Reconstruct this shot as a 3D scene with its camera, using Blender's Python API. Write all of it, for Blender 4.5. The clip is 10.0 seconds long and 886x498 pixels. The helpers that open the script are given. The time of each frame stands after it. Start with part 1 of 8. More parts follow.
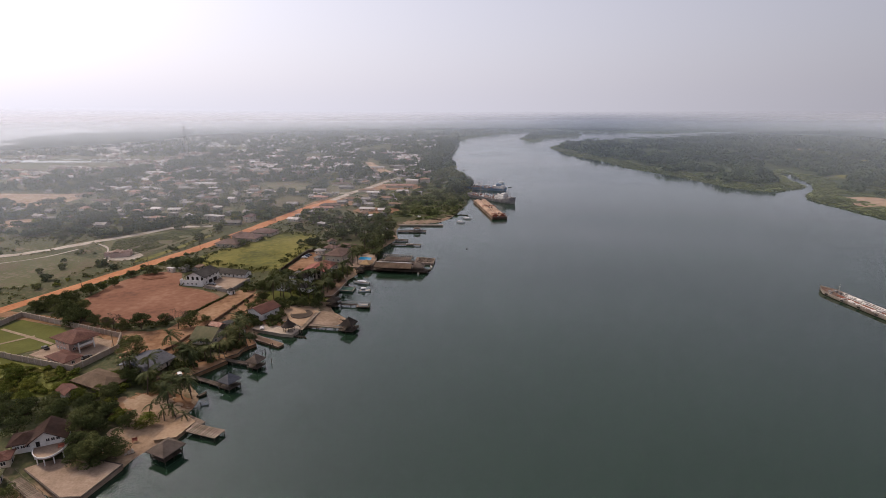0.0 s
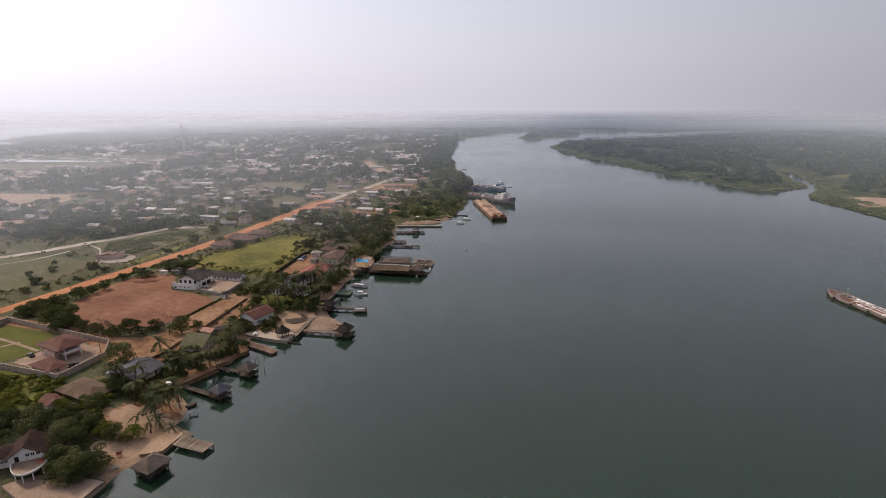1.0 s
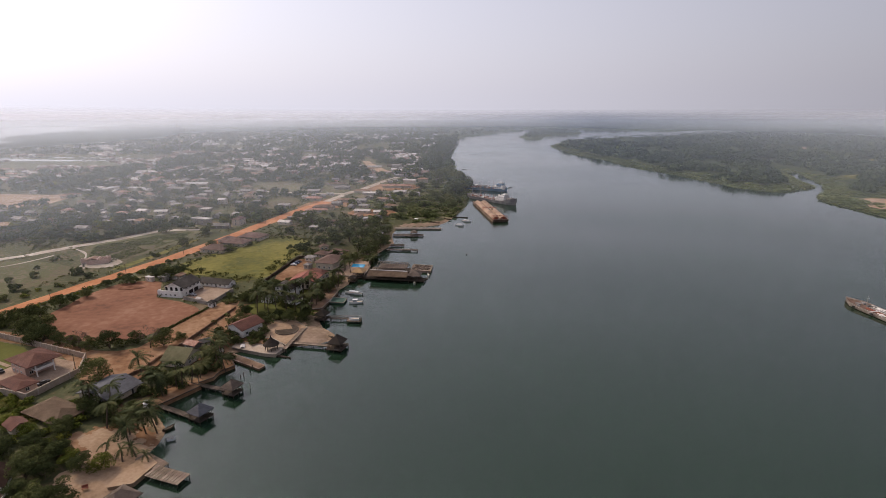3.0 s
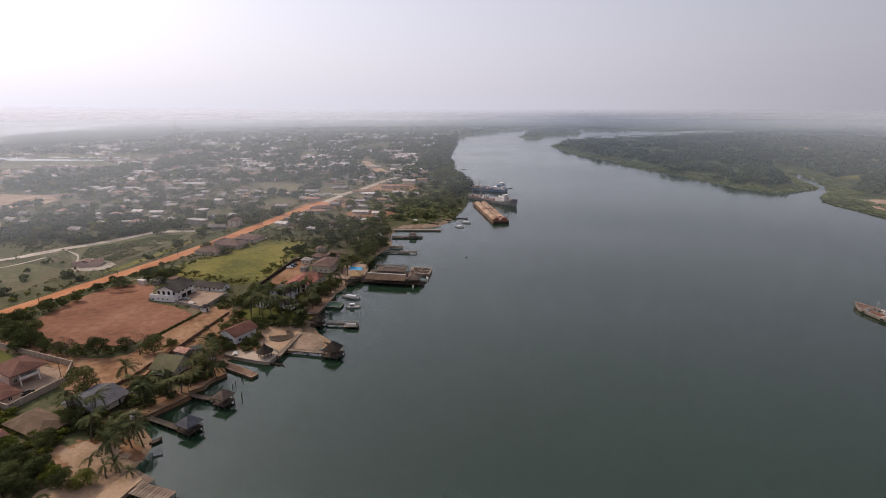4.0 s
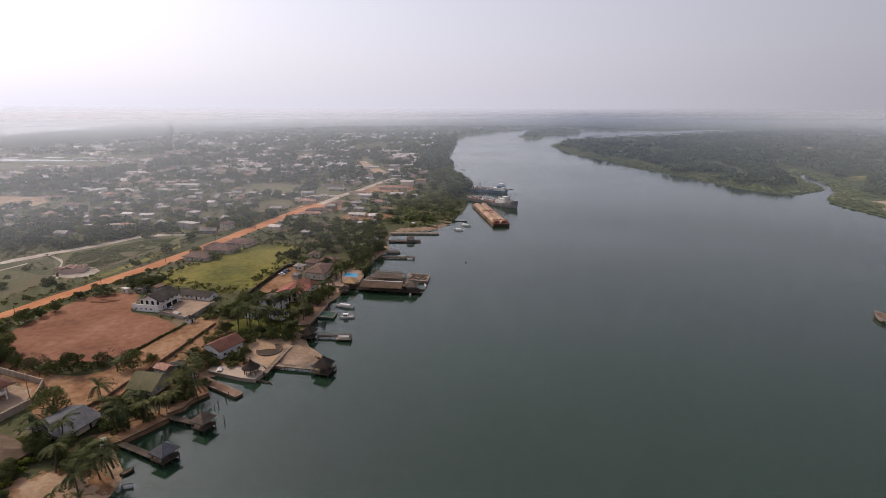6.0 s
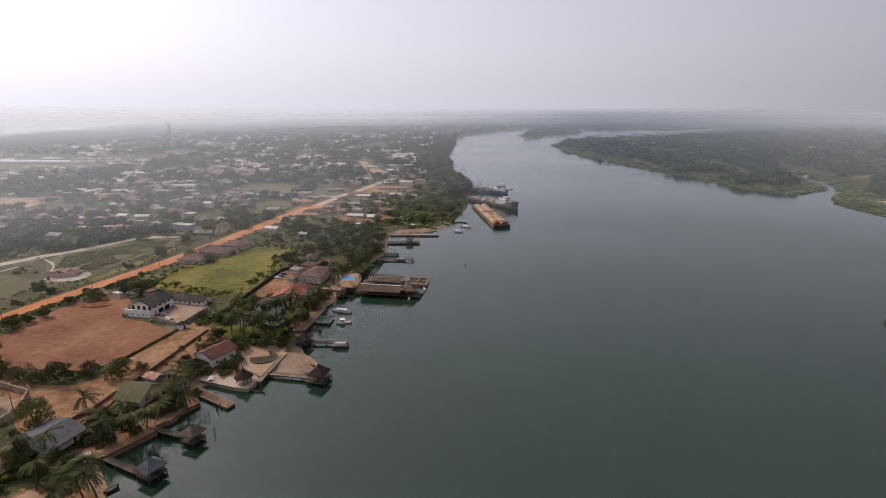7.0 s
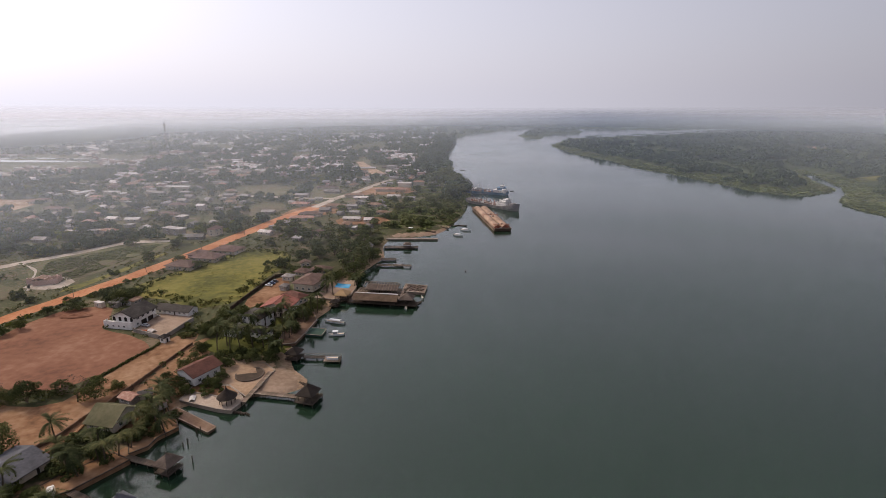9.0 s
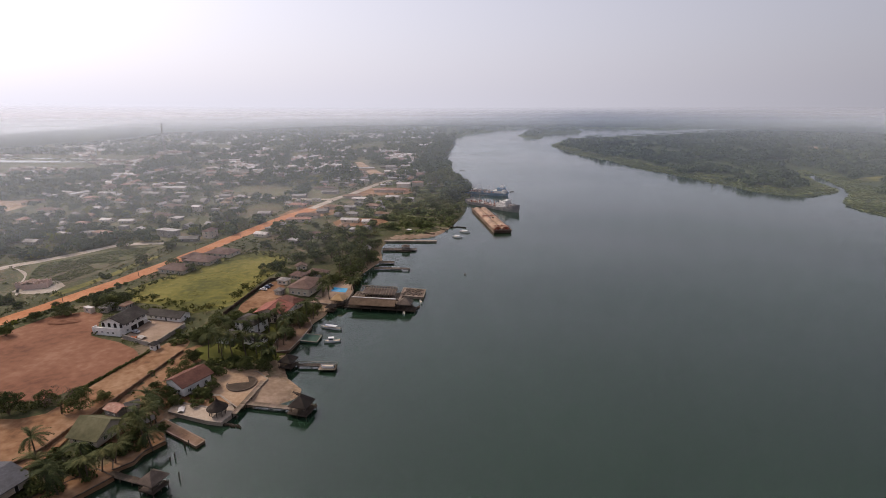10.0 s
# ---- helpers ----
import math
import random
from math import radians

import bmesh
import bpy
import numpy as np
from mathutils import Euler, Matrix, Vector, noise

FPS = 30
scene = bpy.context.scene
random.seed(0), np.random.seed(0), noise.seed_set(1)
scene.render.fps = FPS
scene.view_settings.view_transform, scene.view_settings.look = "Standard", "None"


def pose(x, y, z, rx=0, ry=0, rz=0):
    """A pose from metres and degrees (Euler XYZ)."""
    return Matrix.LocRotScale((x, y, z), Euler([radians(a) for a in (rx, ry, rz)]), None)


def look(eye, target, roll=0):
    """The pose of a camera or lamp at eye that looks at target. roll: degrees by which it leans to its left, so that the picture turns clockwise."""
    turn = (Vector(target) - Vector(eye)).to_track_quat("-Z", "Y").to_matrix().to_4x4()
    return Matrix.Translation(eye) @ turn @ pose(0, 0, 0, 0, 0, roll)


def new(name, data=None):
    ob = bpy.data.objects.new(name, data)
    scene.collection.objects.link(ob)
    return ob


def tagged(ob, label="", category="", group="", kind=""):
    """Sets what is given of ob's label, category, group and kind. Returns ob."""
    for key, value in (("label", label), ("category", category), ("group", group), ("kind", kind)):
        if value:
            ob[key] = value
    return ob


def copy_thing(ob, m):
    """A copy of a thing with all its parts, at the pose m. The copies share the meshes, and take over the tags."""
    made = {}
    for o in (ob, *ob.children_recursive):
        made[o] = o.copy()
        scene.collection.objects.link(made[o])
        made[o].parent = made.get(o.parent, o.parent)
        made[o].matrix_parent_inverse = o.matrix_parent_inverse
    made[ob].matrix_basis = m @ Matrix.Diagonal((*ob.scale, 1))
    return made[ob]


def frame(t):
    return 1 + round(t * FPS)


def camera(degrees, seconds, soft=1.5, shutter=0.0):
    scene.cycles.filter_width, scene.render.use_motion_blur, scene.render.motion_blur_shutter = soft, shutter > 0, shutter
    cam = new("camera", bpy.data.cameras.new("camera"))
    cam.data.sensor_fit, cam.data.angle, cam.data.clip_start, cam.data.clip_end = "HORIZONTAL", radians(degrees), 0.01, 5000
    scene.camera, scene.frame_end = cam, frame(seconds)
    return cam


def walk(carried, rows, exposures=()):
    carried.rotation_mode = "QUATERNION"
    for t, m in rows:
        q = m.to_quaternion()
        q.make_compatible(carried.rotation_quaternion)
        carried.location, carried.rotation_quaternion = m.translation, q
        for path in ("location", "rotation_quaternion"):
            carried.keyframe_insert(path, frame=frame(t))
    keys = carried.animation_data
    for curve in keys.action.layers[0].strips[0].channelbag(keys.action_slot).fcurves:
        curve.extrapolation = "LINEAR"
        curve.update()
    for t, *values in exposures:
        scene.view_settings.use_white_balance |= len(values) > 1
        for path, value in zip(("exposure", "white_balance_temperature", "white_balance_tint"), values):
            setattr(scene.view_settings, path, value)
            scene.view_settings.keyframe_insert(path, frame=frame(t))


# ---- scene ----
cam = camera(82.0, 10.0, soft=0.55)
PATH = [
    (0, (0.248, -0.665, 107.444), (0.155, 1.650, 106.818), -0.2),
    (0.5, (0.244, 3.228, 107.447), (0.150, 5.543, 106.819), -0.2),
    (1, (0.230, 7.114, 107.449), (0.140, 9.427, 106.819), -0.2),
    (1.5, (0.209, 10.982, 107.453), (0.119, 13.296, 106.822), -0.2),
    (2, (0.176, 14.827, 107.458), (0.085, 17.140, 106.824), -0.2),
    (2.5, (0.139, 18.641, 107.465), (0.049, 20.954, 106.830), -0.2),
    (4, (0.016, 29.980, 107.515), (-0.071, 32.291, 106.878), -0.1),
    (4.5, (-0.014, 33.731, 107.526), (-0.101, 36.042, 106.888), -0.1),
    (5, (-0.035, 37.456, 107.536), (-0.120, 39.768, 106.897), -0.1),
    (5.5, (-0.043, 41.162, 107.549), (-0.127, 43.474, 106.910), -0.1),
    (7, (-0.044, 52.231, 107.632), (-0.127, 54.542, 106.990), -0.2),
    (7.5, (-0.050, 55.925, 107.647), (-0.132, 58.236, 107.005), -0.2),
    (8, (-0.064, 59.620, 107.658), (-0.146, 61.931, 107.016), -0.2),
    (8.5, (-0.082, 63.324, 107.668), (-0.163, 65.635, 107.026), -0.2),
    (9, (-0.097, 67.037, 107.675), (-0.178, 69.347, 107.032), -0.2),
    (9.5, (-0.113, 70.753, 107.681), (-0.192, 73.063, 107.038), -0.2),
    (10, (-0.128, 74.473, 107.684), (-0.206, 76.783, 107.040), -0.2),
]
walk(cam, [(t, look(eye, target, roll)) for t, eye, target, roll in PATH], [(0.0, 0.30, 6300, 13), (10.0, 0.30, 6300, 13)])

# world, sun and exposure
SUN_AZ, SUN_EL = radians(-62), radians(40)   # to the left of the river, from +y
world = bpy.data.worlds.new("hazy_sky")
scene.world = world
world.use_nodes = True
wn = world.node_tree.nodes
wl = world.node_tree.links
wn.clear()
sky = wn.new("ShaderNodeTexSky")
sky.sky_type = 'NISHITA'
sky.sun_disc = False
sky.sun_elevation, sky.sun_rotation = SUN_EL, SUN_AZ
sky.air_density, sky.dust_density, sky.ozone_density = 1.0, 7.0, 1.5
sky.altitude = 90
veil = wn.new("ShaderNodeMix")
veil.data_type = 'RGBA'
veil.inputs[0].default_value = 0.8
wl.new(sky.outputs[0], veil.inputs[6])
# dust: pale lavender low down, thinner overhead
way = wn.new("ShaderNodeTexCoord")
way_xyz = wn.new("ShaderNodeSeparateXYZ")
wl.new(way.outputs["Generated"], way_xyz.inputs[0])
dust = wn.new("ShaderNodeValToRGB")
dust.color_ramp.elements[0].position, dust.color_ramp.elements[1].position = 0.0, 0.75
dust.color_ramp.elements[0].color = (0.955, 0.932, 1.02, 1)
dust.color_ramp.elements[1].color = (0.76, 0.72, 0.79, 1)
middle = dust.color_ramp.elements.new(0.22)
middle.color = (0.828, 0.803, 0.882, 1)
wl.new(way_xyz.outputs["Z"], dust.inputs[0])
dust_gain = wn.new("ShaderNodeVectorMath")
dust_gain.operation = 'SCALE'
dust_gain.inputs["Scale"].default_value = 4.6
wl.new(dust.outputs[0], dust_gain.inputs[0])
# brighter towards the sun, duller away from it
toward = wn.new("ShaderNodeVectorMath")
toward.operation = 'DOT_PRODUCT'
toward.inputs[1].default_value = (math.sin(SUN_AZ), math.cos(SUN_AZ), 0.35)
wl.new(way.outputs["Generated"], toward.inputs[0])
glow = wn.new("ShaderNodeMapRange")
wl.new(toward.outputs["Value"], glow.inputs[0])
glow.inputs[1].default_value, glow.inputs[2].default_value = -0.3, 1.0
glow.inputs[3].default_value, glow.inputs[4].default_value = 0.55, 1.30
dust_lit = wn.new("ShaderNodeVectorMath")
dust_lit.operation = 'SCALE'
wl.new(dust_gain.outputs[0], dust_lit.inputs[0])
# the wide bright aureole of a sun behind dust
facing = wn.new("ShaderNodeVectorMath")
facing.operation = 'DOT_PRODUCT'
facing.inputs[1].default_value = (math.sin(SUN_AZ) * math.cos(SUN_EL), math.cos(SUN_AZ) * math.cos(SUN_EL), math.sin(SUN_EL))
wl.new(way.outputs["Generated"], facing.inputs[0])
front = wn.new("ShaderNodeMath")
front.operation = 'MAXIMUM'
front.inputs[1].default_value = 0.0
wl.new(facing.outputs["Value"], front.inputs[0])
narrow = wn.new("ShaderNodeMath")
narrow.operation = 'POWER'
narrow.inputs[1].default_value = 8.0
wl.new(front.outputs[0], narrow.inputs[0])
gleam = wn.new("ShaderNodeMath")
gleam.operation = 'MULTIPLY_ADD'
gleam.inputs[1].default_value = 1.2
wl.new(narrow.outputs[0], gleam.inputs[0])
wl.new(glow.outputs[0], gleam.inputs[2])
wl.new(gleam.outputs[0], dust_lit.inputs["Scale"])
wl.new(dust_lit.outputs[0], veil.inputs[7])
back = wn.new("ShaderNodeBackground")
back.inputs[1].default_value = 0.15
wl.new(veil.outputs[2], back.inputs[0])
wout = wn.new("ShaderNodeOutputWorld")
wl.new(back.outputs[0], wout.inputs[0])

sun_data = bpy.data.lights.new("sun", 'SUN')
sun_data.energy, sun_data.angle, sun_data.color = 2.4, radians(7.0), (1.0, 0.81, 0.60)
sun = new("sun", sun_data)
sun_dir = Vector((math.sin(SUN_AZ) * math.cos(SUN_EL), math.cos(SUN_AZ) * math.cos(SUN_EL), math.sin(SUN_EL)))
sun.matrix_basis = look(sun_dir * 500, (0, 0, 0))


# ---- materials ----
def mat(name, cols, fine=2.0, coarse=0.15, rough=0.85, bump=0.25, dist=0.05, rnd=0.0, island=0.0, metal=0.0, spec=0.12,
        place="world", wave=0.0, translucent=0.0):
    """Base colours mixed by noise at two scales, with relief; rnd varies it from object to object, island from piece to piece."""
    m = bpy.data.materials.new(name)
    m.use_nodes = True
    n, l = m.node_tree.nodes, m.node_tree.links
    bsdf = n["Principled BSDF"]
    if place == "world":
        co = n.new("ShaderNodeNewGeometry").outputs["Position"]
    else:
        co = n.new("ShaderNodeTexCoord").outputs["Object"]

    def noise_at(scale, detail=4.0):
        t = n.new("ShaderNodeTexNoise")
        t.inputs["Scale"].default_value, t.inputs["Detail"].default_value = scale, detail
        l.new(co, t.inputs["Vector"])
        return t.outputs["Fac"]

    big, small = noise_at(coarse), noise_at(fine, 6.0)
    mixv = n.new("ShaderNodeMath")
    mixv.operation = 'MULTIPLY_ADD'
    l.new(big, mixv.inputs[0])
    mixv.inputs[1].default_value = 0.6
    half = n.new("ShaderNodeMath")
    half.operation = 'MULTIPLY'
    l.new(small, half.inputs[0])
    half.inputs[1].default_value = 0.4
    l.new(half.outputs[0], mixv.inputs[2])
    ramp = n.new("ShaderNodeValToRGB")
    l.new(mixv.outputs[0], ramp.inputs[0])
    el = ramp.color_ramp.elements
    while len(el) < len(cols):
        el.new(0.5)
    for i, c in enumerate(cols):
        el[i].position = 0.36 + 0.28 * i / max(1, len(cols) - 1)
        el[i].color = (*c, 1)
    colour = ramp.outputs[0]
    for amount, node, out in ((rnd, "ShaderNodeObjectInfo", "Random"), (island, "ShaderNodeNewGeometry", "Random Per Island")):
        if amount:
            src = n.new(node)
            rng = n.new("ShaderNodeMapRange")
            l.new(src.outputs[out], rng.inputs[0])
            rng.inputs[3].default_value, rng.inputs[4].default_value = 1 - amount, 1 + amount
            hsv = n.new("ShaderNodeHueSaturation")
            l.new(rng.outputs[0], hsv.inputs["Value"])
            hue = n.new("ShaderNodeMapRange")
            l.new(src.outputs[out], hue.inputs[0])
            hue.inputs[3].default_value, hue.inputs[4].default_value = 0.5 + 0.05 * amount, 0.5 - 0.05 * amount
            l.new(hue.outputs[0], hsv.inputs["Hue"])
            l.new(colour, hsv.inputs["Color"])
            colour = hsv.outputs[0]
    l.new(colour, bsdf.inputs["Base Color"])
    bsdf.inputs["Roughness"].default_value = rough
    bsdf.inputs["Metallic"].default_value = metal
    bsdf.inputs["Specular IOR Level"].default_value = spec
    if bump:
        b = n.new("ShaderNodeBump")
        b.inputs["Strength"].default_value, b.inputs["Distance"].default_value = bump, dist
        height = small
        if wave:
            wv = n.new("ShaderNodeTexWave")
            wv.inputs["Scale"].default_value = wave
            wv.inputs["Distortion"].default_value = 0.6
            ob_co = n.new("ShaderNodeTexCoord")
            l.new(ob_co.outputs["Object"], wv.inputs["Vector"])
            height = wv.outputs["Fac"]
        l.new(height, b.inputs["Height"])
        l.new(b.outputs[0], bsdf.inputs["Normal"])
    if translucent:
        tr = n.new("ShaderNodeBsdfTranslucent")
        l.new(colour, tr.inputs[0])
        mx = n.new("ShaderNodeMixShader")
        mx.inputs[0].default_value = translucent
        l.new(bsdf.outputs[0], mx.inputs[1])
        l.new(tr.outputs[0], mx.inputs[2])
        l.new(mx.outputs[0], n["Material Output"].inputs[0])
    return m


def water_mat(name, base, rough, wave_scale, strength):
    m = bpy.data.materials.new(name)
    m.use_nodes = True
    n, l = m.node_tree.nodes, m.node_tree.links
    bsdf = n["Principled BSDF"]
    bsdf.inputs["IOR"].default_value = 1.48
    co = n.new("ShaderNodeNewGeometry")
    silt = n.new("ShaderNodeTexNoise")
    silt.inputs["Scale"].default_value, silt.inputs["Detail"].default_value = 0.006, 3
    l.new(co.outputs["Position"], silt.inputs["Vector"])
    ramp = n.new("ShaderNodeValToRGB")
    ramp.color_ramp.elements[0].position, ramp.color_ramp.elements[1].position = 0.3, 0.7
    ramp.color_ramp.elements[0].color = (*[c * 0.85 for c in base], 1)
    ramp.color_ramp.elements[1].color = (*[c * 1.15 for c in base], 1)
    l.new(silt.outputs[0], ramp.inputs[0])
    l.new(ramp.outputs[0], bsdf.inputs["Base Color"])
    wind = n.new("ShaderNodeMapRange")
    l.new(silt.outputs[0], wind.inputs[0])
    wind.inputs[1].default_value, wind.inputs[2].default_value = 0.35, 0.65
    wind.inputs[3].default_value, wind.inputs[4].default_value = rough * 0.8, rough * 1.3
    l.new(wind.outputs[0], bsdf.inputs["Roughness"])
    normal = None
    for scale, dist in ((wave_scale, 0.05), (wave_scale * 0.2, 0.16)):
        t = n.new("ShaderNodeTexNoise")
        t.inputs["Scale"].default_value, t.inputs["Detail"].default_value = scale, 3
        l.new(co.outputs["Position"], t.inputs["Vector"])
        b = n.new("ShaderNodeBump")
        b.inputs["Strength"].default_value, b.inputs["Distance"].default_value = strength, dist
        l.new(t.outputs[0], b.inputs["Height"])
        if normal:
            l.new(normal, b.inputs["Normal"])
        normal = b.outputs[0]
    l.new(normal, bsdf.inputs["Normal"])
    return m


def ground_mat():
    """Grass, scrub and bare laterite in patches; sand where the land dips to the water."""
    m = mat("ground", [(0.135, 0.100, 0.066), (0.078, 0.074, 0.038), (0.052, 0.060, 0.027), (0.090, 0.086, 0.044), (0.150, 0.115, 0.078)], 0.5, 0.03, 0.95, 0.4, 0.2)
    n, l = m.node_tree.nodes, m.node_tree.links
    bsdf = n["Principled BSDF"]
    old = bsdf.inputs["Base Color"].links[0].from_socket
    geo = n.new("ShaderNodeNewGeometry")
    xyz = n.new("ShaderNodeSeparateXYZ")
    l.new(geo.outputs["Position"], xyz.inputs[0])
    t = n.new("ShaderNodeTexNoise")
    t.inputs["Scale"].default_value, t.inputs["Detail"].default_value = 0.12, 5
    l.new(geo.outputs["Position"], t.inputs["Vector"])
    wob = n.new("ShaderNodeMath")
    wob.operation = 'MULTIPLY_ADD'
    l.new(t.outputs[0], wob.inputs[0])
    wob.inputs[1].default_value = -1.5
    l.new(xyz.outputs["Z"], wob.inputs[2])
    rng = n.new("ShaderNodeMapRange")
    l.new(wob.outputs[0], rng.inputs[0])
    rng.inputs[1].default_value, rng.inputs[2].default_value = -0.1, 0.6
    rng.inputs[3].default_value, rng.inputs[4].default_value = 1, 0
    grain = n.new("ShaderNodeTexNoise")
    grain.inputs["Scale"].default_value, grain.inputs["Detail"].default_value = 0.7, 6
    l.new(geo.outputs["Position"], grain.inputs["Vector"])
    sand = n.new("ShaderNodeValToRGB")
    sand.color_ramp.elements[0].position, sand.color_ramp.elements[1].position = 0.35, 0.65
    sand.color_ramp.elements[0].color, sand.color_ramp.elements[1].color = (0.20, 0.135, 0.085, 1), (0.31, 0.225, 0.15, 1)
    l.new(grain.outputs[0], sand.inputs[0])
    upriver = n.new("ShaderNodeMapRange")
    l.new(xyz.outputs["Y"], upriver.inputs[0])
    upriver.inputs[1].default_value, upriver.inputs[2].default_value = 420, 500
    upriver.inputs[3].default_value, upriver.inputs[4].default_value = 1, 0
    across = n.new("ShaderNodeMath")
    across.operation = 'LESS_THAN'
    l.new(xyz.outputs["X"], across.inputs[0])
    across.inputs[1].default_value = 150
    both = n.new("ShaderNodeMath")
    both.operation = 'MULTIPLY'
    l.new(upriver.outputs[0], both.inputs[0])
    l.new(across.outputs[0], both.inputs[1])
    sandy = n.new("ShaderNodeMath")
    sandy.operation = 'MULTIPLY'
    l.new(both.outputs[0], sandy.inputs[0])
    l.new(rng.outputs[0], sandy.inputs[1])
    brush = n.new("ShaderNodeValToRGB")
    brush.color_ramp.elements[0].position, brush.color_ramp.elements[1].position = 0.38, 0.66
    brush.color_ramp.elements[0].color, brush.color_ramp.elements[1].color = (0.030, 0.044, 0.016, 1), (0.068, 0.078, 0.032, 1)
    l.new(t.outputs[0], brush.inputs[0])
    far_up = n.new("ShaderNodeMapRange")
    l.new(xyz.outputs["Y"], far_up.inputs[0])
    far_up.inputs[1].default_value, far_up.inputs[2].default_value = 1250, 1900
    over = n.new("ShaderNodeMapRange")
    l.new(xyz.outputs["X"], over.inputs[0])
    over.inputs[1].default_value, over.inputs[2].default_value = 140, 160
    wild = n.new("ShaderNodeMath")
    wild.operation = 'MAXIMUM'
    l.new(far_up.outputs[0], wild.inputs[0])
    l.new(over.outputs[0], wild.inputs[1])
    land = n.new("ShaderNodeMix")
    land.data_type = 'RGBA'
    l.new(wild.outputs[0], land.inputs[0])
    l.new(old, land.inputs[6])
    l.new(brush.outputs[0], land.inputs[7])
    mx = n.new("ShaderNodeMix")
    mx.data_type = 'RGBA'
    l.new(sandy.outputs[0], mx.inputs[0])
    l.new(land.outputs[2], mx.inputs[6])
    l.new(sand.outputs[0], mx.inputs[7])
    l.new(mx.outputs[2], bsdf.inputs["Base Color"])
    return m


M_GROUND = ground_mat()
M_WATER = water_mat("river_water", (0.0118, 0.0266, 0.0156), 0.12, 0.5, 0.28)
M_POND = water_mat("still_water", (0.05, 0.05, 0.045), 0.05, 1.0, 0.1)
M_POOL = water_mat("pool_water", (0.03, 0.30, 0.55), 0.05, 2.0, 0.15)
M_LATERITE = mat("laterite_road", [(0.29, 0.115, 0.050), (0.37, 0.165, 0.078), (0.42, 0.215, 0.115)], 0.6, 0.05, 0.95, 0.3, 0.08)
M_SOIL = mat("bare_red_soil", [(0.12, 0.056, 0.036), (0.168, 0.079, 0.048), (0.198, 0.098, 0.060), (0.238, 0.130, 0.084)], 0.3, 0.035, 0.95, 0.15, 0.1)
M_SAND = mat("pale_sand", [(0.21, 0.140, 0.086), (0.285, 0.198, 0.130), (0.345, 0.255, 0.176)], 0.8, 0.08, 0.95, 0.3, 0.06)
M_TRACK = mat("sandy_track", [(0.24, 0.20, 0.16), (0.34, 0.295, 0.245), (0.43, 0.385, 0.33)], 0.5, 0.06, 0.95, 0.2, 0.05)
M_LANE = mat("dirt_lane", [(0.115, 0.060, 0.032), (0.18, 0.097, 0.051), (0.23, 0.135, 0.076), (0.28, 0.178, 0.11)], 0.4, 0.05, 0.95, 0.15, 0.05)
M_FIELD = mat("tall_yellow_grass", [(0.066, 0.070, 0.022), (0.105, 0.105, 0.028), (0.15, 0.138, 0.036), (0.18, 0.158, 0.05)], 0.25, 0.03, 0.95, 0.5, 0.4)
M_LAWN = mat("mown_lawn", [(0.072, 0.078, 0.016), (0.098, 0.102, 0.022)], 0.8, 0.1, 0.95, 0.2, 0.05)
M_MARSH = mat("dark_marsh_grass", [(0.062, 0.058, 0.034), (0.115, 0.095, 0.058), (0.085, 0.092, 0.04), (0.14, 0.115, 0.075)], 0.35, 0.022, 0.95, 0.5, 0.2)
M_QUAY = mat("pale_quay_paving", [(0.30, 0.245, 0.20), (0.38, 0.32, 0.27), (0.45, 0.39, 0.34)], 1.5, 0.2, 0.85, 0.15, 0.02)
M_FIELD_TUFT = mat("meadow_grass_tuft", [(0.135, 0.138, 0.04), (0.175, 0.168, 0.048), (0.225, 0.20, 0.064)], 0.2, 0.03, 0.9, 0.0, spec=0.1, island=0.35, translucent=0.25)
M_SCRUB = mat("dull_scrub_leaf", [(0.048, 0.058, 0.02), (0.076, 0.084, 0.026), (0.115, 0.108, 0.038)], 0.2, 0.02, 0.9, 0.0, spec=0.1, island=0.4, translucent=0.2)
M_BANK = mat("bank_scrub_leaf", [(0.068, 0.088, 0.034), (0.11, 0.13, 0.05), (0.165, 0.165, 0.07)], 0.2, 0.02, 0.9, 0.0, spec=0.1, island=0.4, translucent=0.25)
M_MUDWALL = mat("brown_mud_wall", [(0.10, 0.062, 0.042), (0.155, 0.10, 0.068), (0.20, 0.14, 0.10)], 1.5, 0.2, 0.95, 0.2, 0.03)
M_COMPOUND = mat("beige_rendered_wall", [(0.24, 0.19, 0.15), (0.32, 0.26, 0.205), (0.38, 0.315, 0.255)], 1.2, 0.15, 0.9, 0.15, 0.02)
M_CONCRETE = mat("weathered_concrete", [(0.17, 0.14, 0.115), (0.25, 0.215, 0.18), (0.32, 0.275, 0.23)], 1.2, 0.15, 0.9, 0.2, 0.02)
M_PALE = mat("pale_paving", [(0.19, 0.135, 0.095), (0.255, 0.185, 0.135), (0.315, 0.24, 0.18)], 1.5, 0.2, 0.85, 0.15, 0.02)
M_PLANK = mat("grey_weathered_plank", [(0.10, 0.075, 0.055), (0.17, 0.13, 0.10), (0.23, 0.19, 0.15)], 3.0, 0.4, 0.85, 0.3, 0.02, rnd=0.25, place="object")
M_PLANK_DARK = mat("dark_weathered_plank", [(0.045, 0.035, 0.028), (0.078, 0.062, 0.05), (0.115, 0.095, 0.078)], 3.0, 0.4, 0.85, 0.3, 0.02, rnd=0.25, place="object")
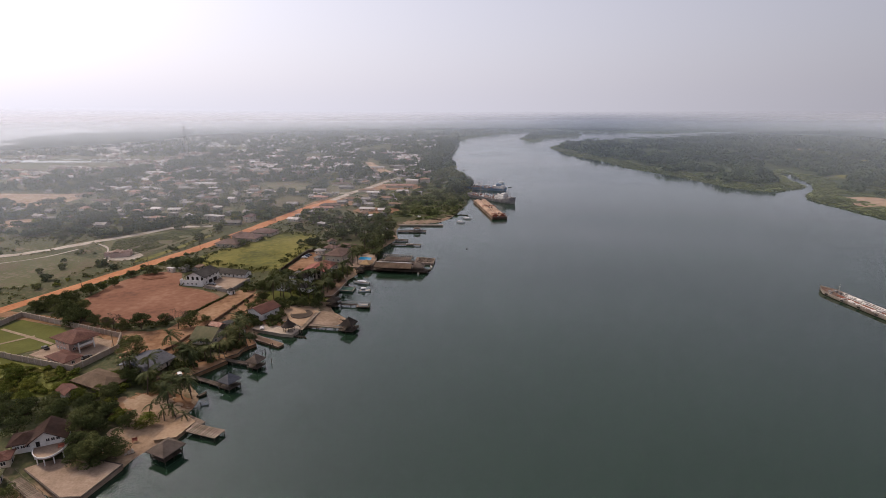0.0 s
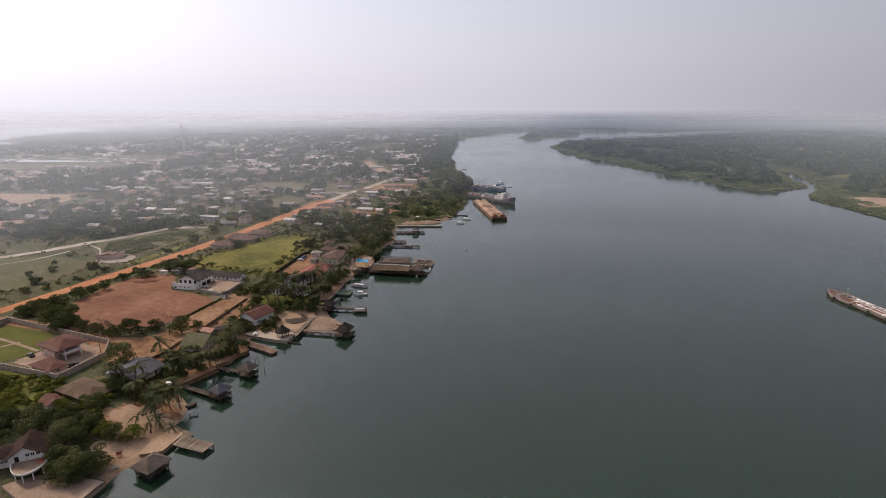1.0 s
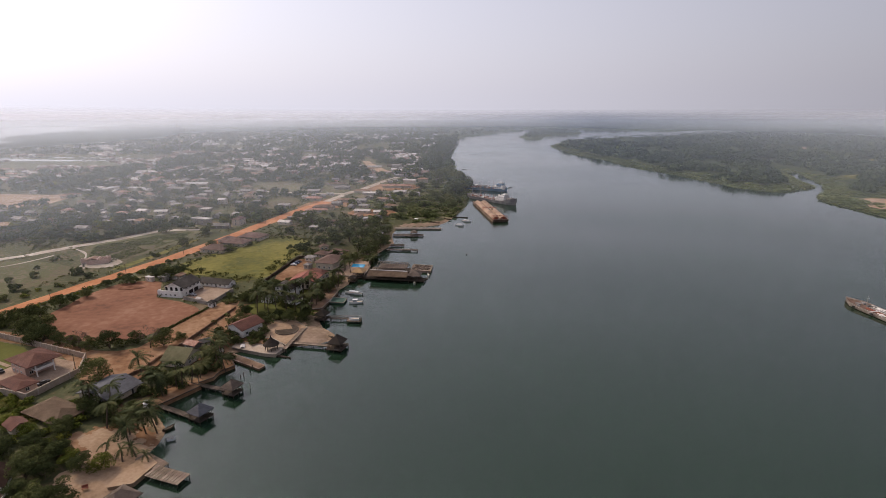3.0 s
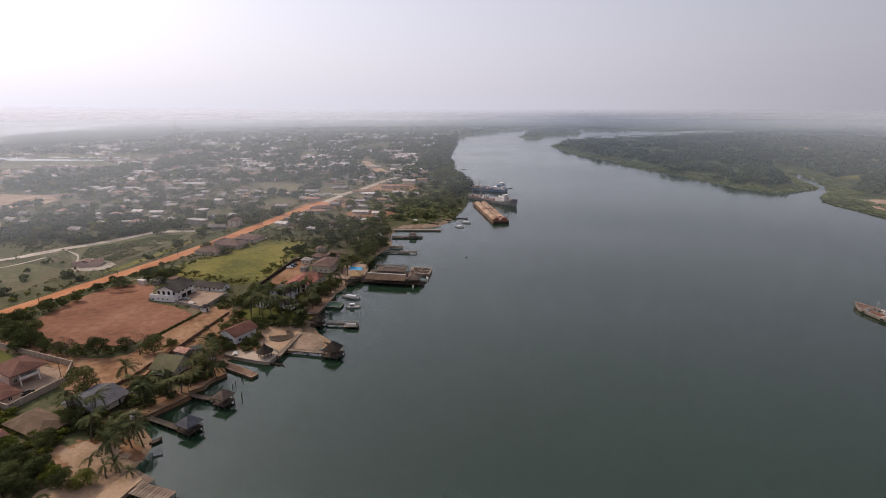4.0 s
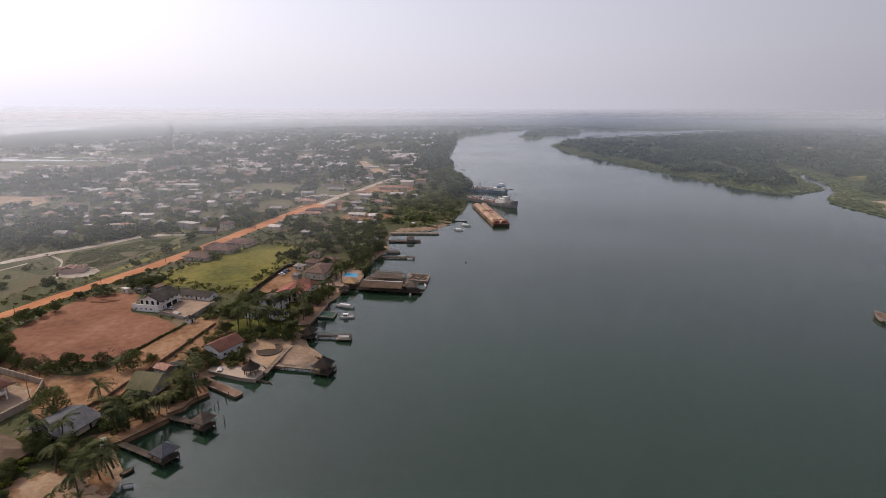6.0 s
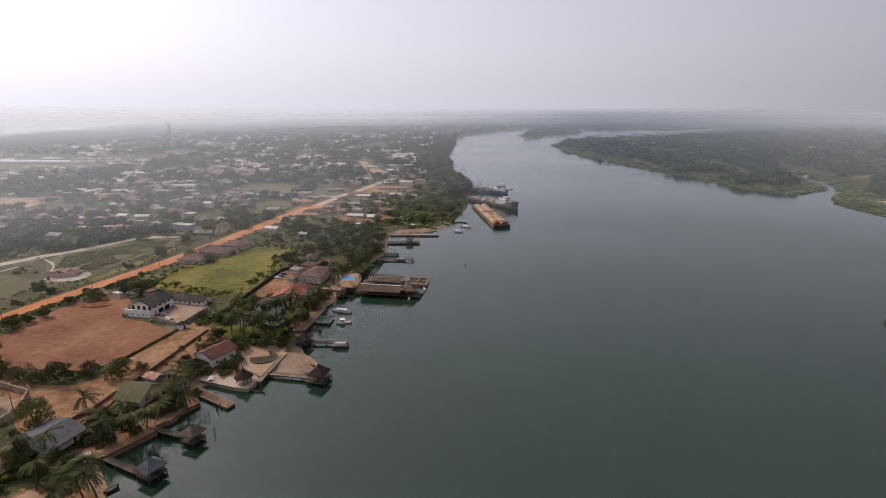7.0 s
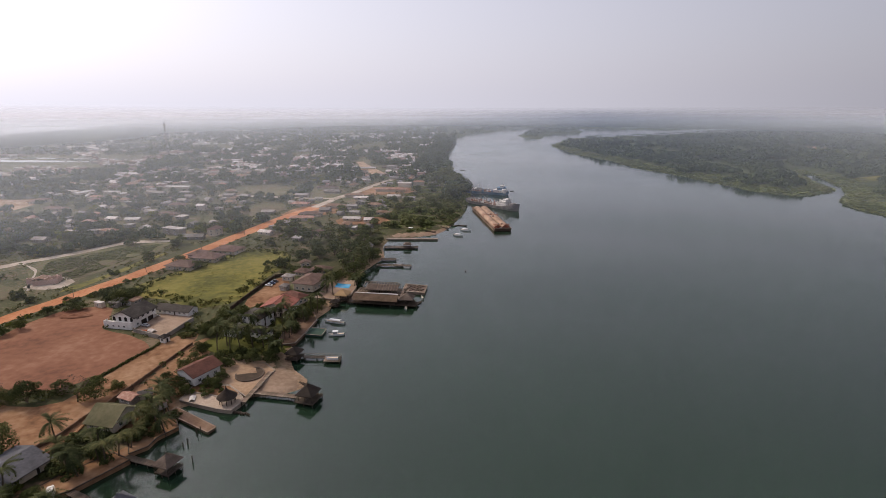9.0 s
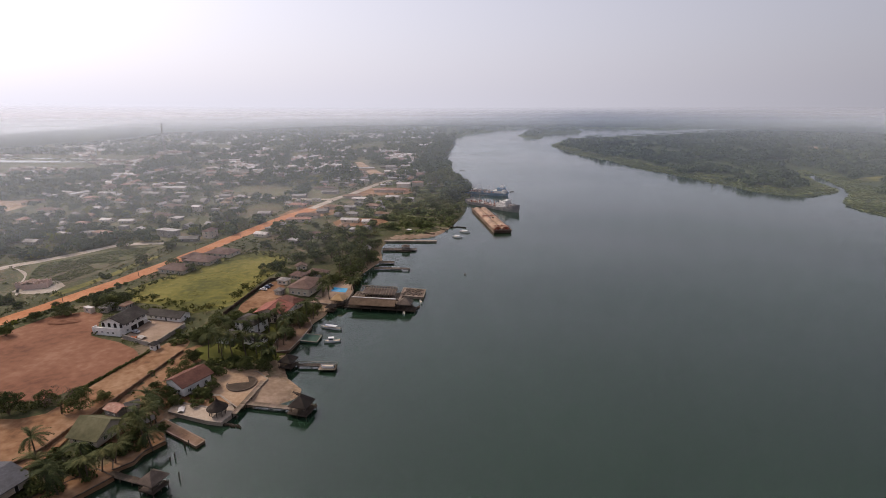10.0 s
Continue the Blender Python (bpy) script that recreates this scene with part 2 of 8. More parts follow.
M_DARKWOOD = mat("dark_wet_timber", [(0.03, 0.022, 0.016), (0.055, 0.04, 0.03), (0.08, 0.06, 0.045)], 3.0, 0.4, 0.8, 0.3, 0.02, rnd=0.2)
M_WHITE = mat("whitewashed_wall", [(0.58, 0.555, 0.52), (0.70, 0.68, 0.65), (0.77, 0.76, 0.74)], 1.0, 0.12, 0.8, 0.1, 0.01)
M_CREAM = mat("cream_wall", [(0.42, 0.35, 0.27), (0.55, 0.47, 0.38), (0.60, 0.53, 0.44)], 1.0, 0.12, 0.85, 0.1, 0.01, rnd=0.15)
M_PINK = mat("pinkish_render", [(0.42, 0.29, 0.235), (0.50, 0.36, 0.30), (0.55, 0.41, 0.35)], 1.0, 0.12, 0.85, 0.1, 0.01)
M_BLOCK = mat("bare_block_wall", [(0.20, 0.175, 0.15), (0.30, 0.27, 0.235), (0.36, 0.33, 0.29)], 1.5, 0.2, 0.9, 0.2, 0.02, rnd=0.15)
M_TILE_RED = mat("red_roof_tile", [(0.17, 0.062, 0.046), (0.23, 0.092, 0.070), (0.28, 0.125, 0.098)], 1.5, 0.25, 0.9, 0.5, 0.06, wave=1.2)
M_TILE_BROWN = mat("brown_roof_tile", [(0.085, 0.056, 0.046), (0.125, 0.084, 0.070), (0.165, 0.117, 0.098)], 1.5, 0.25, 0.92, 0.5, 0.06, rnd=0.15, wave=1.2)
M_TILE_DARK = mat("dark_maroon_tile", [(0.022, 0.012, 0.010), (0.036, 0.020, 0.016), (0.052, 0.030, 0.024)], 1.5, 0.25, 0.95, 0.5, 0.06, wave=1.2)
M_TILE_DULL = mat("dull_maroon_tile", [(0.068, 0.030, 0.023), (0.102, 0.046, 0.035), (0.135, 0.065, 0.049)], 1.5, 0.25, 0.8, 0.5, 0.06, wave=1.2)
M_TIN = mat("grey_sheet_roof", [(0.11, 0.10, 0.094), (0.18, 0.168, 0.158), (0.26, 0.245, 0.235)], 0.6, 0.1, 0.65, 0.4, 0.04, rnd=0.3, wave=2.0)
M_TIN_WHITE = mat("pale_sheet_roof", [(0.22, 0.20, 0.185), (0.35, 0.33, 0.315), (0.50, 0.48, 0.47)], 0.5, 0.08, 0.65, 0.3, 0.04, rnd=0.4, wave=2.0)
M_TIN_RUST = mat("rusty_sheet_roof", [(0.14, 0.075, 0.05), (0.22, 0.13, 0.09), (0.30, 0.22, 0.17)], 0.6, 0.15, 0.7, 0.4, 0.04, rnd=0.3, wave=2.0)
M_TIN_DARK = mat("dark_grey_shingle", [(0.03, 0.027, 0.025), (0.05, 0.045, 0.041), (0.075, 0.067, 0.061)], 1.2, 0.2, 0.85, 0.4, 0.05, wave=1.6)
M_TIN_BLUE = mat("blue_grey_roof", [(0.055, 0.057, 0.066), (0.08, 0.083, 0.095), (0.105, 0.11, 0.122)], 1.2, 0.2, 0.8, 0.4, 0.04, wave=1.8)
M_TIN_GREEN = mat("faded_green_roof", [(0.06, 0.06, 0.028), (0.092, 0.088, 0.044), (0.12, 0.112, 0.062)], 0.8, 0.15, 0.7, 0.4, 0.04, wave=1.8)
M_THATCH = mat("grey_brown_thatch", [(0.068, 0.053, 0.043), (0.108, 0.085, 0.070), (0.15, 0.122, 0.102)], 4.0, 0.3, 0.95, 0.8, 0.15)
M_THATCH_TAN = mat("tan_thatch", [(0.075, 0.052, 0.036), (0.11, 0.078, 0.054), (0.145, 0.105, 0.074)], 4.0, 0.3, 0.95, 0.8, 0.15)
M_THATCH_DARK = mat("dark_thatch", [(0.022, 0.018, 0.016), (0.038, 0.031, 0.026), (0.058, 0.047, 0.038)], 4.0, 0.3, 0.95, 0.8, 0.15)
M_THATCH_GOLD = mat("straw_thatch", [(0.24, 0.155, 0.075), (0.33, 0.225, 0.12), (0.40, 0.28, 0.16)], 4.0, 0.3, 0.95, 0.8, 0.15)
M_GLASS = mat("dark_window_pane", [(0.02, 0.022, 0.025), (0.035, 0.037, 0.04)], 1.0, 0.2, 0.12, 0.0, spec=0.5)
# near-black colour in place of the shade inside doorways, arches and garages
M_DARK = mat("opening_shade_colour", [(0.02, 0.017, 0.015), (0.035, 0.03, 0.026)], 1.0, 0.3, 0.9, 0.0)
M_BARK = mat("grey_brown_bark", [(0.07, 0.055, 0.04), (0.13, 0.10, 0.075)], 3.0, 0.5, 0.95, 0.6, 0.05)
M_LEAF = mat("dark_green_leaf", [(0.042, 0.054, 0.019), (0.068, 0.082, 0.028), (0.105, 0.114, 0.040)], 0.6, 0.1, 0.85, 0.0, spec=0.1, rnd=0.28, island=0.35, translucent=0.25)
M_LEAF_LIGHT = mat("light_green_leaf", [(0.07, 0.088, 0.014), (0.105, 0.125, 0.02), (0.15, 0.155, 0.03)], 0.6, 0.1, 0.85, 0.0, spec=0.1, rnd=0.25, island=0.35, translucent=0.25)
M_LEAF_DRY = mat("dry_twig", [(0.075, 0.055, 0.04), (0.12, 0.09, 0.07)], 2.0, 0.3, 0.95, 0.0, island=0.3)
M_PALM = mat("palm_frond", [(0.040, 0.052, 0.022), (0.068, 0.080, 0.032), (0.118, 0.115, 0.046)], 0.5, 0.1, 0.85, 0.0, spec=0.1, rnd=0.3, island=0.2, translucent=0.25)
M_WOOD_FAR = mat("distant_foliage", [(0.030, 0.046, 0.018), (0.044, 0.063, 0.023), (0.066, 0.084, 0.032)], 0.1, 0.008, 0.8, 0.0, island=0.35, translucent=0.15)
M_REED = mat("reed_bed", [(0.10, 0.125, 0.048), (0.13, 0.15, 0.06), (0.155, 0.165, 0.07)], 0.15, 0.02, 0.9, 0.0, island=0.25, translucent=0.2)
M_WET_SAND = mat("damp_trodden_sand", [(0.15, 0.105, 0.073), (0.21, 0.152, 0.108), (0.28, 0.21, 0.158)], 0.6, 0.08, 0.95, 0.3, 0.03)
M_HULL_RUST = mat("rust_streaked_hull", [(0.075, 0.05, 0.04), (0.13, 0.085, 0.065), (0.20, 0.15, 0.12)], 0.5, 0.08, 0.8, 0.2, 0.02)
M_HULL_DARK = mat("dark_hull_paint", [(0.10, 0.10, 0.105), (0.155, 0.15, 0.15), (0.22, 0.20, 0.185)], 0.5, 0.08, 0.7, 0.2, 0.02)
M_HULL_BLUE = mat("faded_blue_hull", [(0.06, 0.13, 0.22), (0.11, 0.20, 0.31), (0.22, 0.28, 0.34)], 0.5, 0.1, 0.7, 0.2, 0.02)
M_HULL_GREY = mat("worn_grey_hull", [(0.13, 0.12, 0.12), (0.20, 0.185, 0.18), (0.30, 0.27, 0.25)], 0.5, 0.12, 0.75, 0.3, 0.02)
M_SHIP_WHITE = mat("ship_white_paint", [(0.44, 0.41, 0.38), (0.60, 0.58, 0.56), (0.70, 0.69, 0.68)], 0.8, 0.15, 0.6, 0.1, 0.01)
M_SHIP_DECK = mat("ship_deck", [(0.15, 0.125, 0.11), (0.24, 0.205, 0.18), (0.34, 0.30, 0.27)], 0.7, 0.1, 0.85, 0.2, 0.02)
M_HOPPER = mat("tan_hopper_cover", [(0.19, 0.13, 0.095), (0.29, 0.20, 0.145), (0.39, 0.285, 0.215)], 0.5, 0.06, 0.8, 0.2, 0.03, wave=0.3)
M_REDSTEEL = mat("red_oxide_steel", [(0.16, 0.05, 0.035), (0.24, 0.075, 0.05), (0.28, 0.12, 0.08)], 0.8, 0.1, 0.75, 0.1, 0.02)
M_STEEL = mat("grey_steel", [(0.20, 0.19, 0.19), (0.30, 0.29, 0.28)], 1.0, 0.2, 0.6, 0.1, 0.01, metal=0.3)
M_BOAT_WHITE = mat("white_fibreglass", [(0.60, 0.60, 0.60), (0.72, 0.72, 0.72)], 1.5, 0.3, 0.35, 0.05, 0.01, spec=0.5)
M_GREENPAINT = mat("green_painted_deck", [(0.032, 0.062, 0.048), (0.052, 0.092, 0.073)], 1.5, 0.3, 0.8, 0.2, 0.02)
M_CAR = [mat("car_" + nm, [c, tuple(v * 1.1 for v in c)], 2, 0.5, 0.3, 0.0, spec=0.5)
         for nm, c in (("white", (0.62, 0.62, 0.62)), ("black", (0.03, 0.03, 0.035)), ("blue", (0.06, 0.09, 0.16)), ("silver", (0.35, 0.35, 0.36)))]
M_RUBBER = mat("black_rubber", [(0.02, 0.02, 0.02), (0.035, 0.035, 0.035)], 3, 0.5, 0.9, 0.0)
M_ORANGE = mat("orange_cloth", [(0.40, 0.10, 0.03), (0.50, 0.15, 0.05)], 3, 0.5, 0.9, 0.0)


# ---- tools for building ----
from mathutils.geometry import tessellate_polygon


def part(name, bm, material, parent=None, label=""):
    """One mesh object out of a bmesh, under its thing or part."""
    me = bpy.data.meshes.new(name)
    bm.to_mesh(me)
    bm.free()
    me.materials.append(material)
    ob = new(name, me)
    if parent:
        ob.parent = parent
    if label:
        ob["label"] = label
    return ob


def share(name, me, parent, m=None):
    """One more object on a mesh that alike pieces share."""
    ob = new(name, me)
    ob.parent = parent
    if m is not None:
        ob.matrix_basis = m
    return ob


def mesh_of(name, bm, material):
    me = bpy.data.meshes.new(name)
    bm.to_mesh(me)
    bm.free()
    me.materials.append(material)
    return me


K = 1.2    # the plan below is drawn in units of 1.2 m; things have their sizes in metres unless they grow with the plan


def placed(m, grow=False):
    """A pose of the plan, in metres."""
    out = m.copy()
    out.translation = m.translation * K
    return out @ Matrix.Scale(K, 4) if grow else out


def on_plan(ob):
    """For a mesh drawn in the plan's units."""
    ob.matrix_basis = Matrix.Scale(K, 4)
    return ob


def thing(name, m, label, category, group="", grow=False):
    ob = new(name)
    ob.matrix_basis = placed(m, grow)
    ob.empty_display_size = 0.5
    return tagged(ob, label, category, group)


def box(bm, x, y, z, sx, sy, sz, rz=0.0, rx=0.0, ry=0.0):
    """A box whose centre is x, y, z."""
    m = pose(x, y, z, rx, ry, rz) @ Matrix.Diagonal((sx, sy, sz, 1))
    return bmesh.ops.create_cube(bm, size=1, matrix=m)["verts"]


def tube(bm, pts, r0, r1=None, sides=7):
    """A round bar along points, from radius r0 to r1."""
    r1 = r0 if r1 is None else r1
    rings = []
    for i, p in enumerate(pts):
        p = Vector(p)
        a = Vector(pts[max(0, i - 1)])
        b = Vector(pts[min(len(pts) - 1, i + 1)])
        d = (b - a).normalized()
        u = d.cross(Vector((0, 1, 0)) if abs(d.y) < 0.9 else Vector((1, 0, 0))).normalized()
        v = d.cross(u)
        r = r0 + (r1 - r0) * i / max(1, len(pts) - 1)
        rings.append([bm.verts.new(p + (u * math.cos(k * 2 * math.pi / sides) + v * math.sin(k * 2 * math.pi / sides)) * r) for k in range(sides)])
    for a, b in zip(rings, rings[1:]):
        for k in range(sides):
            bm.faces.new((a[k], a[(k + 1) % sides], b[(k + 1) % sides], b[k]))
    bm.faces.new(rings[0][::-1])
    bm.faces.new(rings[-1])


def solid(bm, pts, z0, z1):
    """A prism over an outline given anticlockwise, open below, with a triangulated top."""
    lo = [bm.verts.new((x, y, z0)) for x, y in pts]
    hi = [bm.verts.new((x, y, z1)) for x, y in pts]
    k = len(pts)
    for i in range(k):
        bm.faces.new((lo[i], lo[(i + 1) % k], hi[(i + 1) % k], hi[i]))
    for tri in tessellate_polygon([[Vector((x, y, 0)) for x, y in pts]]):
        a, b, c = (Vector((*pts[i], 0)) for i in tri)
        tri = tri if (b - a).cross(c - a).z > 0 else tri[::-1]
        bm.faces.new([hi[i] for i in tri])


def hip_roof(bm, L, W, z, rise, over, thick=0.22, ridge=None, x=0.0, y=0.0):
    """A hipped roof over a plan W wide (x) and L long (y); ridge 0 makes a pyramid."""
    a, b = W / 2 + over, L / 2 + over
    r = max(0.0, b - a) if ridge is None else ridge / 2
    lo = [bm.verts.new((x + p, y + q, z - thick)) for p, q in ((-a, -b), (a, -b), (a, b), (-a, b))]
    hi = [bm.verts.new((x + p, y + q, z)) for p, q in ((-a, -b), (a, -b), (a, b), (-a, b))]
    t0, t1 = bm.verts.new((x, y - r - 0.05, z + rise)), bm.verts.new((x, y + r + 0.05, z + rise))
    bm.faces.new(lo[::-1])
    for i in range(4):
        bm.faces.new((lo[i], lo[(i + 1) % 4], hi[(i + 1) % 4], hi[i]))
    bm.faces.new((hi[0], hi[1], t0))
    bm.faces.new((hi[2], hi[3], t1))
    bm.faces.new((hi[1], hi[2], t1, t0))
    bm.faces.new((hi[3], hi[0], t0, t1))


def gable_roof(bm, L, W, z, rise, over, thick=0.2, x=0.0, y=0.0, shift=0.0):
    """A gabled roof with its ridge along y, as two slabs; shift moves the ridge off the middle."""
    b, a = L / 2 + over, W / 2 + over
    prof = [(-a, z - rise * over / (W / 2)), (shift, z + rise), (a, z - rise * over / (W / 2))]
    ends = []
    for q in (-b, b):
        ends.append([bm.verts.new((x + p, y + q, h)) for p, h in prof] + [bm.verts.new((x + p, y + q, h - thick)) for p, h in prof[::-1]])
    s, e = ends
    for i in range(6):
        bm.faces.new((s[i], e[i], e[(i + 1) % 6], s[(i + 1) % 6]))
    bm.faces.new((s[0], s[1], s[4], s[5]))
    bm.faces.new((s[1], s[2], s[3], s[4]))
    bm.faces.new((e[0], e[5], e[4], e[1]))
    bm.faces.new((e[1], e[4], e[3], e[2]))


def gable_wall(bm, L, W, h, rise):
    """Outer walls with pointed ends, ridge along y."""
    prof = [(-W / 2, 0), (W / 2, 0), (W / 2, h), (0, h + rise), (-W / 2, h)]
    s = [bm.verts.new((p, -L / 2, q)) for p, q in prof]
    e = [bm.verts.new((p, L / 2, q)) for p, q in prof]
    bm.faces.new(s)
    bm.faces.new(e[::-1])
    for i in range(5):
        bm.faces.new((s[(i + 1) % 5], s[i], e[i], e[(i + 1) % 5]))


SHARED = {}


def shared(key, make):
    if key not in SHARED:
        SHARED[key] = make()
    return SHARED[key]


def window(parent, m, w=1.3, h=1.3, arch=False):
    """A window on a wall: proud frame with a recessed pane under it. m places its centre, facing local -y."""
    def frame_mesh():
        bm = bmesh.new()
        for x in (-w / 2, 0, w / 2):
            box(bm, x, -0.03, 0, 0.09, 0.14, h)
        for z in (-h / 2, h / 2):
            box(bm, 0, -0.03, z, w + 0.16, 0.16, 0.1)
        return mesh_of("window", bm, M_WHITE)

    def pane_mesh():
        bm = bmesh.new()
        box(bm, 0, -0.008, 0, w, 0.02, h)
        return mesh_of("pane", bm, M_GLASS)
    ob = share("window", shared(("win", w, h), frame_mesh), parent, m)
    share("pane", shared(("pane", w, h), pane_mesh), ob)
    return ob


def doorway(parent, m, w=1.0, h=2.1):
    def door_mesh():
        bm = bmesh.new()
        box(bm, 0, -0.01, 0, w, 0.03, h)
        return mesh_of("door", bm, M_DARK)

    def frame_mesh():
        bm = bmesh.new()
        for x in (-w / 2, w / 2):
            box(bm, x, -0.03, 0, 0.1, 0.12, h)
        box(bm, 0, -0.03, h / 2, w + 0.2, 0.12, 0.1)
        return mesh_of("door_frame", bm, M_WHITE)
    ob = share("door", shared(("door", w, h), door_mesh), parent, m)
    share("door_frame", shared(("doorf", w, h), frame_mesh), ob)


def on_side(side, u, z, L, W):
    """The pose of something on a wall of a plan W by L: u metres along it, z up."""
    return {"S": pose(u, -L / 2, z), "N": pose(-u, L / 2, z, 0, 0, 180), "E": pose(W / 2, u, z, 0, 0, 90), "W": pose(-W / 2, -u, z, 0, 0, -90)}[side]


def house(name, label, m, L, W, storeys, wall, roof, shape, rise, over=0.8, wins="S3E4N3W4", group="", cat="house", high=2.75, door_side="E"):
    """A house: walls, roof, its windows with panes, and a door."""
    ob = thing(name, m, label, cat, group)
    L, W, rise = L * 0.92, W * 0.92, rise * 0.92
    h = high * storeys
    bm = bmesh.new()
    if shape == "gable":
        gable_wall(bm, L, W, h, rise * 0.97)
    else:
        box(bm, 0, 0, h / 2, W, L, h)
    part("wall", bm, wall, ob)
    bm = bmesh.new()
    if shape == "gable":
        gable_roof(bm, L, W, h + 0.12, rise, over)
    elif shape == "hip":
        hip_roof(bm, L, W, h + 0.22, rise, over)
    else:
        box(bm, 0, 0, h + 0.15, W + 2 * over, L + 2 * over, 0.28, 0, 0, 2)
    part("roof", bm, roof, ob)
    for i in range(0, len(wins), 2):
        side, k = wins[i], int(wins[i + 1])
        span = W if side in "SN" else L
        for s in range(storeys):
            for j in range(k):
                u = (j + 0.5) / k * span * 0.9 - span * 0.45
                if s == 0 and side == door_side and j == k // 2:
                    doorway(ob, on_side(side, u, 1.06, L, W))
                else:
                    window(ob, on_side(side, u, s * high + 1.6, L, W))
    return ob


def smooth_line(pts, step=3, closed=False):
    """More points on a soft curve through those given."""
    k = len(pts)
    out = []
    for i in range(k if closed else k - 1):
        p = [pts[(i + j) % k] if closed else pts[min(max(i + j, 0), k - 1)] for j in (-1, 0, 1, 2)]
        for s in range(step):
            t = s / step
            out.append(tuple(0.5 * (2 * p[1][a] + (p[2][a] - p[0][a]) * t + (2 * p[0][a] - 5 * p[1][a] + 4 * p[2][a] - p[3][a]) * t * t
                                    + (3 * p[1][a] - p[0][a] - 3 * p[2][a] + p[3][a]) * t ** 3) for a in (0, 1)))
    if not closed:
        out.append(tuple(pts[-1]))
    return out


def inside(poly, X, Y):
    hit = np.zeros(np.shape(X), bool)
    for (x0, y0), (x1, y1) in zip(poly, poly[1:] + poly[:1]):
        if y0 != y1:
            hit ^= ((y0 > Y) != (y1 > Y)) & (X < (x1 - x0) * (Y - y0) / (y1 - y0) + x0)
    return hit


def edge_distance(poly, X, Y, closed=True):
    best = np.full(np.shape(X), 1e9)
    for (x0, y0), (x1, y1) in zip(poly, poly[1:] + (poly[:1] if closed else [])):
        dx, dy = x1 - x0, y1 - y0
        t = np.clip(((X - x0) * dx + (Y - y0) * dy) / (dx * dx + dy * dy + 1e-9), 0, 1)
        best = np.minimum(best, np.hypot(X - x0 - t * dx, Y - y0 - t * dy))
    return best


# ---- land and water ----
SHORE_NEAR = [(-150, -300), (-118, 60), (-92, 97), (-88, 109), (-87, 115), (-82, 122), (-80, 128), (-84, 132), (-84, 138), (-86, 145), (-95, 154),
              (-94, 157), (-88, 165), (-87, 171), (-86, 176), (-82, 181), (-85, 185), (-90, 189), (-84, 194), (-70, 199), (-60, 200), (-53, 204), (-52, 210),
              (-59, 217), (-63, 226), (-66, 237), (-64, 247), (-63, 263), (-60, 272), (-61, 284), (-60, 297), (-60, 312), (-54, 332), (-50, 347), (-47, 357),
              (-51, 378), (-51, 396), (-46, 404), (-20, 415), (-9, 440), (-2, 470), (3, 496), (6, 567)]
SHORE_FAR = [(10, 582), (10, 653), (-10, 743), (-15, 817), (-26, 961), (-29, 1087), (-15, 1310), (-14, 1582), (29, 1820), (131, 2035), (353, 2505),
             (480, 2320), (693, 2180), (809, 2090), (930, 2200), (1055, 2265), (1170, 2265), (1400, 2330), (6000, 2500), (6000, 6000), (-2700, 6000), (-1872, 2722),
             (-1689, 2164), (-1493, 1752), (-1382, 1496), (-1300, 1150), (-1230, 600), (-1200, -300)]
RIGHT_NEAR = [(330, -300), (345, 300), (355, 400), (358, 440), (358, 476), (357, 505), (360, 541), (391, 584), (417, 619), (437, 659), (455, 709), (475, 761), (462, 768), (445, 722),
              (430, 690), (417, 640), (396, 612), (375, 601), (352, 589), (337, 600), (327, 618), (321, 647), (315, 673), (302, 720), (285, 796), (268, 844), (262, 940), (232, 1046),
              (226, 1162), (221, 1267), (226, 1328), (260, 1417), (321, 1574)]
RIGHT_FAR = [(403, 1633), (690, 1799), (800, 1900), (1090, 2095), (1306, 2230), (2200, 2260), (6000, 2300), (6000, -300)]
ISLE = [(183, 1740), (199, 1612), (237, 1585), (286, 1800), (424, 1931), (470, 2150), (395, 2220), (320, 2240), (256, 2080), (215, 1870)]
LEFT_LAND = smooth_line(SHORE_NEAR[:-1], 2) + smooth_line(SHORE_FAR[:17], 2) + SHORE_FAR[17:]
RIGHT_LAND = smooth_line(RIGHT_NEAR, 2) + RIGHT_FAR
ISLE_LAND = smooth_line(ISLE, 3, True)
LANDS = [LEFT_LAND, RIGHT_LAND, ISLE_LAND]


def ground_height(X, Y):
    X, Y = np.asarray(X, float), np.asarray(Y, float)
    d = np.full(X.shape, -1e9)
    for poly in LANDS:
        e = edge_distance(poly, X, Y)
        d = np.maximum(d, np.where(inside(poly, X, Y), e, -e))
    s = np.clip((d - 4) / 22, 0, 1)
    land = 1.15 * (1 - np.exp(-np.maximum(d, 0) / 3.0)) + 1.85 * s * s * (3 - 2 * s)
    return np.where(d > 0, land, np.maximum(d * 0.22, -4.0))


def gz(x, y):
    return float(ground_height(np.array([x]), np.array([y]))[0])


def lines(*runs):
    """Grid lines: (start, end, step) one after another."""
    out = []
    for a, b, s in runs:
        out += list(np.arange(a, b, s))
    return np.array(out + [runs[-1][1]])


